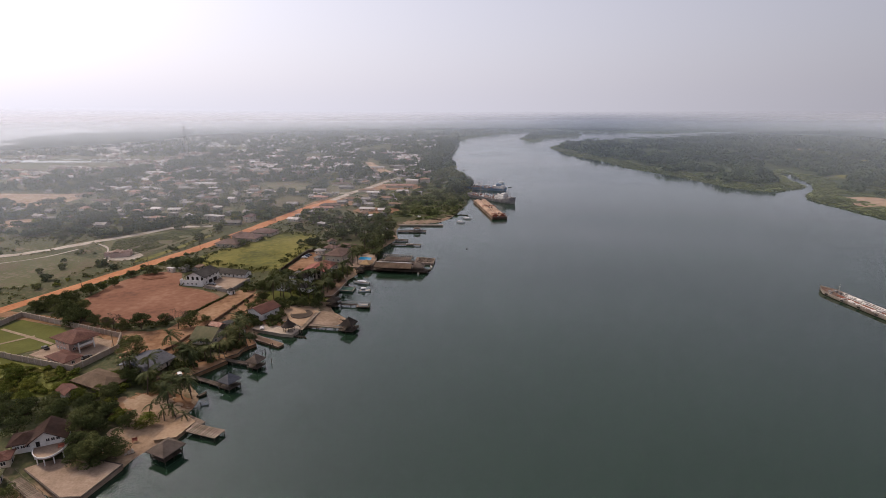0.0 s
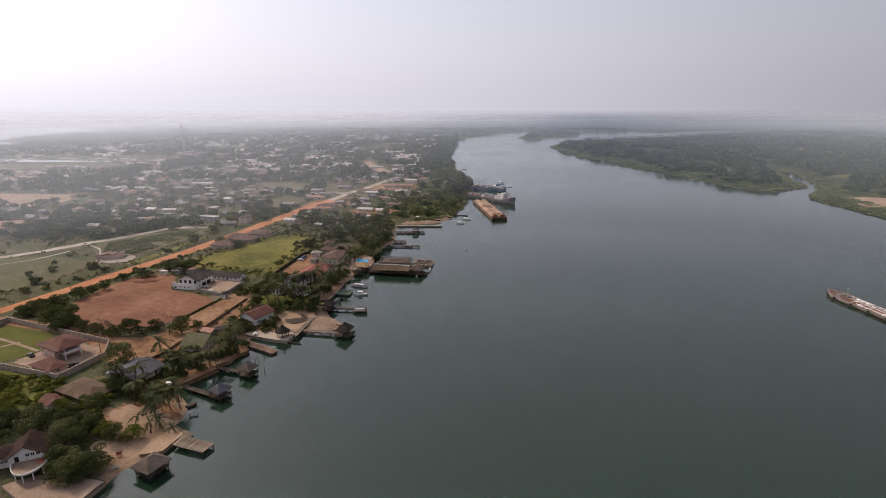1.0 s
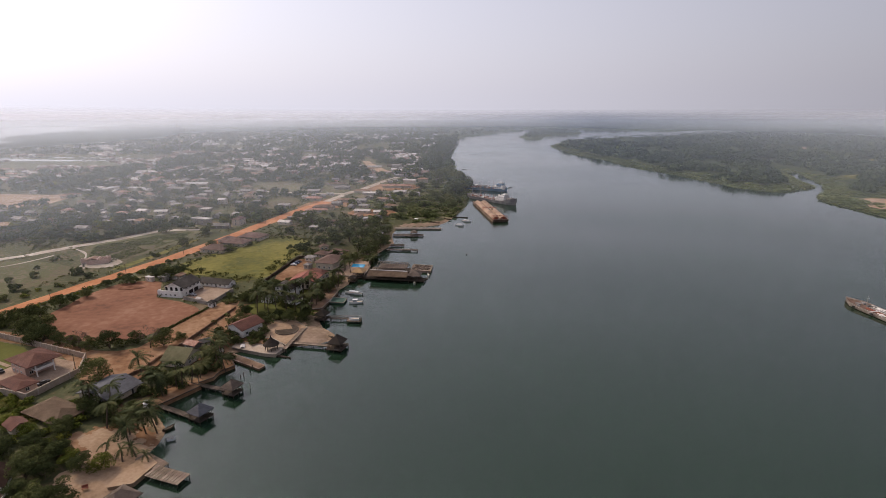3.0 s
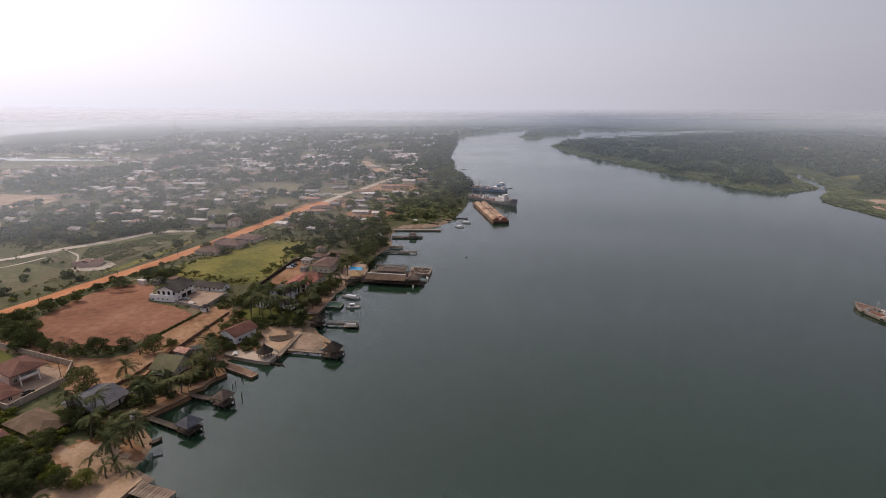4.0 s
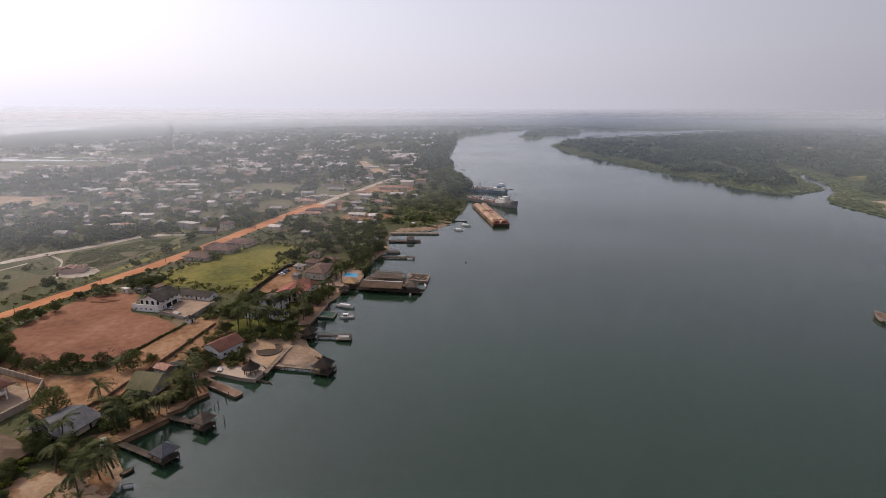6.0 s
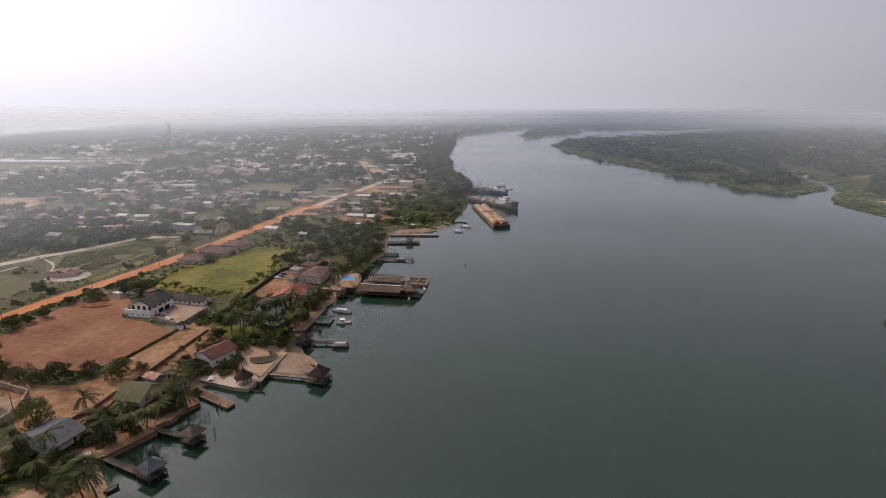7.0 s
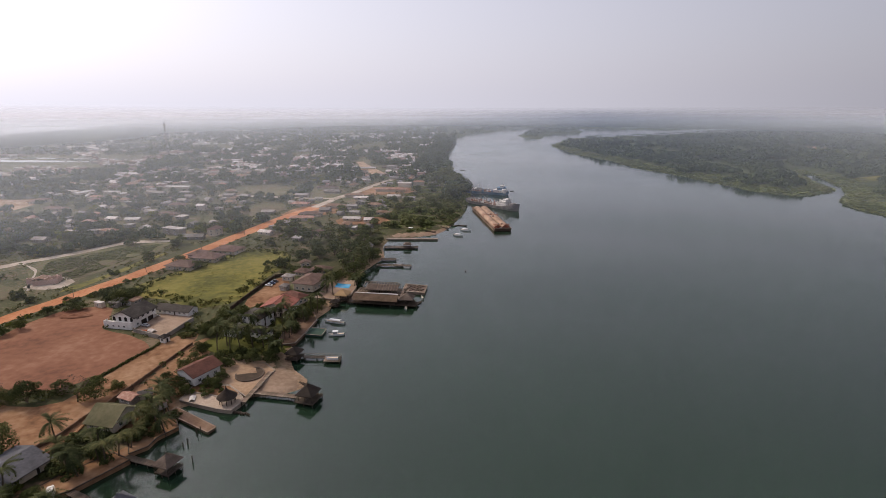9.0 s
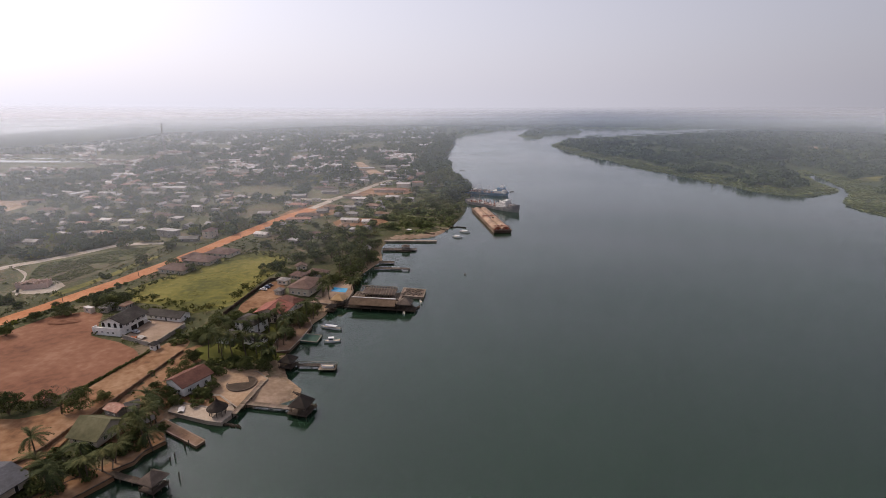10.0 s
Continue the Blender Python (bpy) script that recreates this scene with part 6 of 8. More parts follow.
for x, y, sx, sy in [(0, -4, 13, 0.3), (0, 4, 13, 0.3), (-6.4, 0, 0.3, 8), (6.4, 0, 0.3, 8), (0, 0, 0.3, 8), (3, 1, 6, 0.3), (-9, 1, 5, 0.3)]:
    bm = bmesh.new()
    box(bm, x, y, 1.5, sx, sy, 3.0)
    for k in range(3):
        box(bm, x + (k - 1) * sx * 0.3, y + (k - 1) * sy * 0.3, 3.3, 0.8, 0.8, 0.8)
    part("wall", bm, M_PINK, ruin)
bm = bmesh.new()
gable_roof(bm, 7, 8, 3.1, 1.4, 0.4, x=-3.2)
part("roof", bm, M_TIN_RUST, ruin, "rusty remains of a roof")


# ---- cars ----
def car(m, paint, label):
    ob = thing("car", m, label, "car", "parked cars")
    bm = bmesh.new()
    for v in box(bm, 0, 0, 0.62, 1.75, 4.4, 0.62):
        v.co.x *= 0.94 if v.co.z > 0.7 else 1
    vs = box(bm, 0, -0.15, 1.18, 1.6, 2.4, 0.56)
    for v in vs:
        if v.co.z > 1.2:
            v.co.x *= 0.82
            v.co.y *= 0.72
    bmesh.ops.bevel(bm, geom=list(bm.edges), offset=0.07, segments=2, affect='EDGES')
    part("body", bm, paint, ob)
    bm = bmesh.new()
    for s in (-1, 1):
        box(bm, s * 0.73, -0.15, 1.16, 0.06, 1.9, 0.36, 0, 0, s * 14)
    box(bm, 0, 0.93, 1.16, 1.3, 0.06, 0.42, 0, 38)
    box(bm, 0, -1.24, 1.16, 1.3, 0.06, 0.42, 0, -38)
    part("glazing", bm, M_GLASS, ob)

    def wheel():
        b = bmesh.new()
        bmesh.ops.create_cone(b, cap_ends=True, segments=14, radius1=0.33, radius2=0.33, depth=0.22, matrix=pose(0, 0, 0, 0, 90))
        return mesh_of("wheel", b, M_RUBBER)
    wm = shared("wheel", wheel)
    for x in (-0.8, 0.8):
        for y in (-1.4, 1.4):
            share("wheel", wm, ob, pose(x, y, 0.33))
    return ob


car(pose(-96.5, 295.5, 3.1, 0, 0, 78), M_CAR[0], "white saloon car in the car park")
car(pose(-96, 298.6, 3.1, 0, 0, 80), M_CAR[2], "dark blue car in the car park")
car(pose(-95.6, 301.6, 3.1, 0, 0, 77), M_CAR[1], "black car in the car park")
car(pose(-129.5, 245.5, 3.12, 0, 0, 70), M_CAR[3], "silver car outside the garages")
car(pose(-157.5, 170, 3.13, 0, 0, 60), M_CAR[1], "black car beside the villa")
car(pose(-136.5, 163, 3.13, 0, 0, -24), M_CAR[1], "dark car beside the villa's wall")
bm = bmesh.new()
gable_roof(bm, 4, 2.4, 1.3, 0.6, 0.1, 0.08)
ob = part("tarpaulin", bm, M_TIN_WHITE)
ob.matrix_basis = placed(pose(-124, 240.8, 2.4, 0, 0, 60))
tagged(ob, "white tarpaulin over stacked goods in the yard", "tarpaulin")
for x, y, rz, lab in [(-84.2, 195.2, 20, "pale tarpaulin over goods on the white quay")]:
    bm = bmesh.new()
    gable_roof(bm, 3.2, 2.0, 0.45, 0.4, 0.1, 0.08)
    for q in (-1, 1):
        box(bm, q * 0.9, 0, 0.22, 0.1, 3.0, 0.45)
    ob = part("tarpaulin", bm, M_TIN_WHITE)
    ob.matrix_basis = placed(pose(x, y, 1.3, 0, 0, rz))
    tagged(ob, lab, "tarpaulin")
bm = bmesh.new()
for k in range(14):
    box(bm, random.uniform(-1.6, 1.6), random.uniform(-1.2, 1.2), 0.3, random.uniform(0.4, 1.2), random.uniform(0.3, 0.8), 0.6, random.uniform(0, 90))
ob = part("crates", bm, M_ORANGE)
ob.matrix_basis = placed(pose(-127.5, 240.2, 3.1))
tagged(ob, "heap of orange crates in the yard", "crates")
for x, y, z, lab in [(-105.2, 111.5, 4.3, "red-brown garden seat on a round terrace"), (-90.5, 118.8, 1.2, "red-brown cart on the beach")]:
    ob = thing("garden_seat", pose(x, y, z, 0, 0, 30), lab, "seat")
    bm = bmesh.new()
    box(bm, 0, 0, 0.45, 1.6, 0.8, 0.12)
    for a in (-0.7, 0.7):
        for b in (-0.3, 0.3):
            box(bm, a, b, 0.2, 0.1, 0.1, 0.44)
    part("seat", bm, M_REDSTEEL, ob)
    bm = bmesh.new()
    box(bm, 0, 0.38, 0.85, 1.6, 0.1, 0.7, 0, -12)
    part("backrest", bm, M_REDSTEEL, ob)


def pole(x, y, h=8.0):
    ob = thing("utility_pole", pose(x, y, gz(x, y)), "grey wooden utility pole with a crossarm", "pole", "utility poles")
    bm = bmesh.new()
    tube(bm, [(0, 0, -0.3), (0, 0, h)], 0.16, 0.11, 7)
    part("shaft", bm, M_BARK, ob)
    bm = bmesh.new()
    box(bm, 0, 0, h - 0.5, 1.8, 0.12, 0.14)
    part("crossarm", bm, M_BARK, ob)


for x, y in [(-141, 186), (-132, 171.5), (-189, 232), (-181, 274), (-172, 316), (-163, 360), (-153, 402), (-142, 440)]:
    pole(x, y)


# ---- boats and ships ----
def hull_shape(bm, L, B, D, draft, bow=0.3, stern=0.12, sheer=0.5, stern_w=0.75, n=14):
    """A hull along y with its bow at +L/2, its deck at D over the water."""
    rings = []
    for i in range(n + 1):
        t = i / n
        y = -L / 2 + L * t
        if t > 1 - bow:
            f = (1 - t) / bow
            w = B / 2 * max(0.03, 1 - (1 - f) ** 2.2)
        elif t < stern:
            w = B / 2 * (stern_w + (1 - stern_w) * math.sin(t / stern * math.pi / 2))
        else:
            w = B / 2
        top = D + sheer * (max(0, (t - 0.6) / 0.4) ** 2 + 0.35 * max(0, (0.2 - t) / 0.2) ** 2)
        rake = (D + draft) * 0.35 if t > 0.97 else 0.0
        rings.append([bm.verts.new(p) for p in ((-w, y, top), (-w * 0.93, y - rake * 0.3, top * 0.35), (-w * 0.7, y - rake, -draft), (w * 0.7, y - rake, -draft), (w * 0.93, y - rake * 0.3, top * 0.35), (w, y, top))])
    for a, b in zip(rings, rings[1:]):
        for k in range(5):
            bm.faces.new((a[k], a[k + 1], b[k + 1], b[k]))
    bm.faces.new(rings[0][::-1])
    bm.faces.new(rings[-1])
    return rings


def deck_of(bm, rings, drop):
    prev = None
    for r in rings:
        a, b = bm.verts.new(r[0].co * 1.0 + Vector((0.06, 0, -drop))), bm.verts.new(r[5].co + Vector((-0.06, 0, -drop)))
        if prev:
            bm.faces.new((prev[0], prev[1], b, a))
        prev = (a, b)


def ship_hull(ob, L, B, D, draft, hull_mat, deck_mat, drop=0.7, **kw):
    bm, dk = bmesh.new(), bmesh.new()
    rings = hull_shape(bm, L, B, D, draft, **kw)
    deck_of(dk, rings, drop)
    part("hull", bm, hull_mat, ob)
    part("deck", dk, deck_mat, ob)


def cabin_block(ob, name, x, y, z, sx, sy, sz, material, rows=1):
    bm = bmesh.new()
    box(bm, x, y, z + sz / 2, sx, sy, sz)
    box(bm, x, y, z + sz + 0.06, sx + 0.5, sy + 0.5, 0.12)
    bl = part(name, bm, material, ob)
    for s in (-1, 1):
        for k in range(max(2, int(sx / 2))):
            window(bl, pose(x - sx / 2 + (k + 0.5) * sx / max(2, int(sx / 2)), y + s * sy / 2, z + sz * 0.62, 0, 0, 0 if s < 0 else 180), 0.8, 0.7)
        for k in range(max(2, int(sy / 2))):
            window(bl, pose(x + s * sx / 2, y - sy / 2 + (k + 0.5) * sy / max(2, int(sy / 2)), z + sz * 0.62, 0, 0, 90 * s), 0.8, 0.7)
    return bl


def mast(ob, x, y, z, h, arm=0.0, name="mast"):
    bm = bmesh.new()
    tube(bm, [(x, y, z), (x, y, z + h)], 0.22, 0.1, 7)
    if arm:
        tube(bm, [(x, y, z + h * 0.35), (x, y + arm, z + h * 0.9)], 0.16, 0.08, 6)
        tube(bm, [(x, y, z + h), (x, y + arm, z + h * 0.9)], 0.04, 0.04, 4)
    box(bm, x, y, z + h * 0.75, 2.0, 0.12, 0.12)
    part(name, bm, M_STEEL, ob)


def rails(ob, L, B, z, material=None):
    for s in (-1, 1):
        bm = bmesh.new()
        for h in (0.5, 1.0):
            box(bm, s * B / 2, 0, z + h, 0.06, L, 0.06)
        for k in range(int(L / 2.5) + 1):
            box(bm, s * B / 2, -L / 2 + k * L / int(L / 2.5), z + 0.5, 0.06, 0.06, 1.0)
        part("railing", bm, material or M_STEEL, ob)


def sand_barge(m):
    """A flat barge with two long rounded tan covers side by side."""
    ob = thing("barge", m, "long dark barge with two rounded tan cargo covers", "barge", "", True)
    L, B, D = 92, 14.0, 1.9
    bm = bmesh.new()
    vs = box(bm, 0, 0, D / 2 - 0.8, B, L, D + 1.6)
    for v in vs:
        if v.co.z < 0:
            v.co.y *= 0.95
    part("hull", bm, M_HULL_RUST, ob)
    bm = bmesh.new()
    for s in (-1, 1):
        box(bm, s * (B / 2 - 0.15), 0, D + 0.3, 0.3, L - 0.4, 0.6)
        box(bm, 0, s * (L / 2 - 0.15), D + 0.3, B - 0.6, 0.3, 0.6)
    part("bulwark", bm, M_HULL_RUST, ob)
    r = 3.1
    for s in (-1, 1):
        bm = bmesh.new()
        prev = None
        for y in np.linspace(-40, 42, 42):
            ring = [bm.verts.new((s * 3.3 + r * math.cos(a), y, D + 0.1 + r * 0.64 * math.sin(a))) for a in np.linspace(0, math.pi, 15)]
            if prev:
                for k in range(14):
                    bm.faces.new((prev[k], prev[k + 1], ring[k + 1], ring[k]))
            prev = ring
        part("cargo_cover", bm, M_HOPPER, ob)
        for y in (-40, 42):
            bm = bmesh.new()
            bmesh.ops.create_circle(bm, cap_ends=True, segments=28, radius=r * 0.97, matrix=pose(s * 3.3, y + 0.03 * (1 if y > 0 else -1), D + 0.1, 90) @ Matrix.Diagonal((1, 0.655, 1, 1)))
            part("end_plate", bm, M_REDSTEEL, ob, "rounded red-brown end plate")
    for y in (2, 41):
        bm = bmesh.new()
        for s in (-1, 1):
            for q in (-1.6, 1.6):
                tube(bm, [(s * 6.6, y + q, D), (s * 6.6, y + q, D + 2.5)], 0.12, 0.12, 5)
        for q in (-1.6, 1.6):
            tube(bm, [(-6.6, y + q, D + 2.5), (6.6, y + q, D + 2.5)], 0.12, 0.12, 5)
            tube(bm, [(-6.6, y - q, D + 2.5), (6.6, y + q, D + 3.0)], 0.08, 0.08, 5)
        part("gantry", bm, M_REDSTEEL, ob, "red steel gantry across the covers")
    for y in (-2.5, 6.5, 36, 43.2):
        for k in range(4):
            bm = bmesh.new()
            box(bm, -4.8 + 3.2 * k + 0.4 * (k % 2), y + 0.5 * (k % 3), D + 0.5 + (1.6 if k in (1, 2) and y < 40 else 0.0), 1.2 + 0.3 * (k % 2), 0.9, 1.0)
            part("deck_gear", bm, (M_REDSTEEL, M_HULL_RUST, M_STEEL)[k % 3], ob)
    for s in (-1, 1):
        for y in (-43.5, 44.3):
            bm = bmesh.new()
            tube(bm, [(s * 5, y, D), (s * 5, y, D + 0.9)], 0.3, 0.3, 8)
            part("bollard", bm, M_HULL_DARK, ob)
    return ob


sand_barge(pose(24.4, 471.5, 0, 0, 0, 189.6) @ Matrix.Diagonal((0.93, 0.96, 1, 1)))


def coaster(m):
    """An old tanker with its white superstructure near the end that lies out in the river."""
    ob = thing("tanker", m, "old rusty tanker with a white superstructure, moored at the bank", "ship", "", True)
    ship_hull(ob, 66, 12, 2.9, 2.5, M_HULL_GREY, M_SHIP_DECK, bow=0.2, sheer=4.4, stern=0.1)
    cabin_block(ob, "superstructure", 0, 14.0, 2.6, 9, 12, 2.6, M_SHIP_WHITE)
    cabin_block(ob, "bridge", 0, 15.5, 5.2, 7.6, 7.0, 2.3, M_SHIP_WHITE)
    bm = bmesh.new()
    tube(bm, [(0, 9.4, 5.2), (0, 9.0, 8.4)], 1.3, 1.0, 12)
    part("funnel", bm, M_SHIP_WHITE, ob)
    mast(ob, 0, 16, 9.4, 6)
    mast(ob, 0, 26, 5.2, 8)
    mast(ob, 0, -8, 2.6, 9, -7)
    bm = bmesh.new()
    for q in (-1.2, 1.2):
        tube(bm, [(q, 22.5, 4.2), (q * 0.5, 22.8, 12.0)], 0.22, 0.16, 6)
    for k in range(4):
        box(bm, 0, 22.6, 5.6 + 1.7 * k, 2.2 - 0.3 * k, 0.16, 0.16)
    part("foremast", bm, M_HULL_DARK, ob, "dark braced foremast")
    for k in range(5):
        bm = bmesh.new()
        box(bm, 0, -24 + 7 * k, 3.1, 5.5, 4.6, 1.2)
        part("hatch", bm, M_SHIP_DECK, ob)
    for x in (-3.6, -3.0, 3.2):
        bm = bmesh.new()
        tube(bm, [(x, -27, 3.2), (x, 8, 3.2)], 0.2, 0.2, 6)
        part("pipe", bm, M_REDSTEEL, ob)
    bm = bmesh.new()
    box(bm, 0, 22, 4.2, 3, 2.0, 1.4)
    part("winch", bm, M_HULL_DARK, ob)
    for k in range(16):
        bm = bmesh.new()
        box(bm, random.uniform(-4.5, 4.5), random.uniform(-28, 8), 3.6, random.uniform(0.8, 2.2), random.uniform(0.8, 3), random.uniform(0.8, 2.4), random.uniform(0, 40))
        part("deck_gear", bm, (M_STEEL, M_REDSTEEL, M_SHIP_WHITE, M_HULL_DARK)[k % 4], ob)
    for s in (-1, 1):
        bm = bmesh.new()
        hull_shape(bm, 7, 2.2, 0.9, 0.5, n=8)
        lb = part("lifeboat", bm, M_SHIP_WHITE, ob)
        lb.matrix_basis = pose(s * 3.4, 12.2, 5.7)
    mast(ob, -2.5, -20, 2.6, 10, 8, "derrick")
    mast(ob, 3, -26, 2.6, 8, 5, "derrick")
    mast(ob, 2, 14.6, 7.5, 5)
    cabin_block(ob, "wheelhouse", 0, 16.8, 7.6, 5.4, 3.6, 1.9, M_SHIP_WHITE)
    cabin_block(ob, "forecastle", 0, 24.5, 3.6, 6, 5, 2.6, M_HULL_GREY)
    for k in range(26):
        bm = bmesh.new()
        x, y = random.uniform(-5, 5), random.uniform(-30, 22)
        tube(bm, [(x, y, 2.6), (x, y, 4.4 + random.uniform(0, 2.5))], 0.3, 0.22, 6)
        part("ventilator", bm, (M_SHIP_WHITE, M_STEEL, M_REDSTEEL)[k % 3], ob)
    rails(ob, 34, 11.0, 2.6)
    return ob


coaster(pose(30.4, 528.5, 0, 0, 0, -138) @ Matrix.Diagonal((1.0, 1.0, 0.95, 1)))


def dredger(m):
    ob = thing("dredger", m, "blue dredger crowded with pipes, cranes and a white deckhouse", "ship", "", True)
    ship_hull(ob, 46, 14, 3.0, 2.0, M_HULL_BLUE, M_SHIP_DECK, bow=0.12, sheer=0.8)
    cabin_block(ob, "deckhouse", 0, 14, 2.4, 9.5, 11, 3.0, M_SHIP_WHITE)
    cabin_block(ob, "bridge", 0, 15.5, 5.4, 8, 6.5, 2.7, M_HULL_BLUE)
    cabin_block(ob, "pump_house", 0, -15, 2.4, 9, 7, 2.8, M_SHIP_WHITE)
    bm = bmesh.new()
    bmesh.ops.create_cone(bm, cap_ends=True, segments=14, radius1=2.0, radius2=2.0, depth=4.2, matrix=pose(4.2, 19.6, 4.6))
    part("tank", bm, M_SHIP_WHITE, ob)
    mast(ob, 0, 17, 10.2, 7)
    mast(ob, -3, -18, 2.6, 11, -9, "crane")
    mast(ob, 3, -4, 2.6, 9, -12, "crane")
    for k in range(7):
        bm = bmesh.new()
        x = -5.5 + 1.8 * k
        tube(bm, [(x, -20, 3.4 + 0.4 * (k % 3)), (x * 0.8, -2, 4.0 + 0.5 * (k % 2)), (x, 10, 3.3)], 0.3, 0.3, 7)
        part("pipe", bm, M_STEEL if k % 2 else M_REDSTEEL, ob)
    mast(ob, -4, 6, 2.6, 12, 7, "crane")
    mast(ob, 4, -12, 2.6, 10, 8, "crane")
    cabin_block(ob, "wheelhouse", 0, 16, 8.2, 5, 3.4, 2.0, M_SHIP_WHITE)
    for k in range(50):
        bm = bmesh.new()
        box(bm, random.uniform(-5.5, 5.5), random.uniform(-20, 10), 3.6, random.uniform(0.8, 2.4), random.uniform(0.8, 2.4), random.uniform(0.8, 2.2))
        part("machinery", bm, (M_STEEL, M_HULL_BLUE, M_SHIP_WHITE)[k % 3], ob)
    for y in (-8, 2):
        bm = bmesh.new()
        for q in (-5.5, 5.5):
            tube(bm, [(q, y, 2.4), (q * 0.6, y, 10)], 0.25, 0.2, 5)
        tube(bm, [(-3.3, y, 10), (3.3, y, 10)], 0.25, 0.25, 5)
        tube(bm, [(-4.6, y, 6), (4.6, y, 6)], 0.18, 0.18, 5)
        part("gantry", bm, M_STEEL, ob)
    rails(ob, 40, 13.6, 2.4)
    bm = bmesh.new()
    for s in (-1, 1):
        tube(bm, [(s * 1.8, -12, 3.5), (s * 0.6, -21, 15.0)], 0.28, 0.2, 6)
    for k in range(6):
        box(bm, 0, -13 - 1.5 * k, 4.6 + 1.95 * k, 3.0 - 0.38 * k, 0.18, 0.18)
    part("ladder_boom", bm, M_STEEL, ob)
    return ob


dredger(pose(28, 603, 0, 0, 0, -114) @ Matrix.Diagonal((1.1, 1.1, 0.95, 1)))


def river_tanker(m):
    ob = thing("tanker", m, "pale rusty tanker with cluttered deck lying at anchor", "ship", "", True)
    ship_hull(ob, 78, 12.5, 2.6, 2.0, M_SHIP_DECK, M_HULL_RUST, bow=0.13, sheer=1.3, drop=0.9)
    bm = bmesh.new()
    hull_shape(bm, 78.3, 12.75, 0.5, 1.8, bow=0.13, sheer=0.0)
    part("boot_top", bm, M_HULL_RUST, ob, "dark rusty band at the waterline")
    for x in (-2.4, -1.2, 0.6, 1.8, 3.2):
        bm = bmesh.new()
        tube(bm, [(x, -30, 2.4), (x, 27, 2.4)], 0.2, 0.2, 6)
        part("pipe", bm, M_STEEL if x > 0 else M_REDSTEEL, ob)
    for x in (-4.6, -3.9, -0.3, 2.5, 4.4, 5.0):
        bm = bmesh.new()
        tube(bm, [(x, -32, 2.9), (x, 24 + x, 2.9)], 0.16, 0.16, 5)
        part("pipe", bm, M_SHIP_WHITE, ob)
    for k in range(30):
        bm = bmesh.new()
        box(bm, random.uniform(-4.8, 4.8), random.uniform(-30, 33), 2.6, random.uniform(0.5, 1.8), random.uniform(0.6, 2.4), random.uniform(0.6, 1.8), random.uniform(0, 30))
        part("deck_gear", bm, (M_HULL_DARK, M_SHIP_WHITE, M_STEEL)[k % 3], ob)
    for k in range(9):
        bm = bmesh.new()
        box(bm, -3.6 if k % 2 else 3.4, -24 + 6 * k, 2.4, 1.8, 1.6, 1.3)
        part("tank_hatch", bm, M_SHIP_WHITE if k % 3 else M_HULL_RUST, ob)
    for k in range(7):
        bm = bmesh.new()
        box(bm, 0, -26 + 8 * k, 2.8, 11.2, 0.5, 0.25)
        part("catwalk", bm, M_SHIP_WHITE, ob)
    for k in range(8):
        bm = bmesh.new()
        bmesh.ops.create_cone(bm, cap_ends=True, segments=12, radius1=0.75, radius2=0.75, depth=0.5, matrix=pose(-6.45, 30 - 9 * k, 1.5, 0, 90))
        part("tyre_fender", bm, M_RUBBER, ob, "black tyre fender")
    for s in (-1, 1):
        bm = bmesh.new()
        box(bm, s * 2, 31, 3.0, 1.6, 1.8, 1.4)
        part("winch", bm, M_HULL_DARK, ob)
    mast(ob, 1.5, 29, 2.4, 8)
    rails(ob, 58, 12.1, 1.8, M_SHIP_WHITE)
    cabin_block(ob, "superstructure", 0, -31, 1.8, 10, 9, 5.5, M_SHIP_WHITE)
    return ob


river_tanker(pose(190.2, 217, 0, 0, 0, 8.5) @ Matrix.Diagonal((0.70, 1, 0.60, 1)))


def canoe(x, y, rz, L=9.0, label="long dark wooden canoe at the shore", paint=None, z=0.0):
    ob = thing("canoe", pose(x, y, z, 0, 0, rz), label, "canoe", "canoes")
    bm, dk = bmesh.new(), bmesh.new()
    rings = hull_shape(bm, L, 1.5, 0.6, 0.25, bow=0.42, stern=0.4, sheer=0.5, stern_w=0.1, n=10)
    deck_of(dk, rings, 0.25)
    part("hull", bm, paint or M_DARKWOOD, ob)
    part("floor", dk, M_PLANK, ob)
    bm = bmesh.new()
    for k in range(4):
        box(bm, 0, -L * 0.28 + L * 0.18 * k, 0.5, 1.2, 0.3, 0.06)
    part("thwarts", bm, M_PLANK, ob)


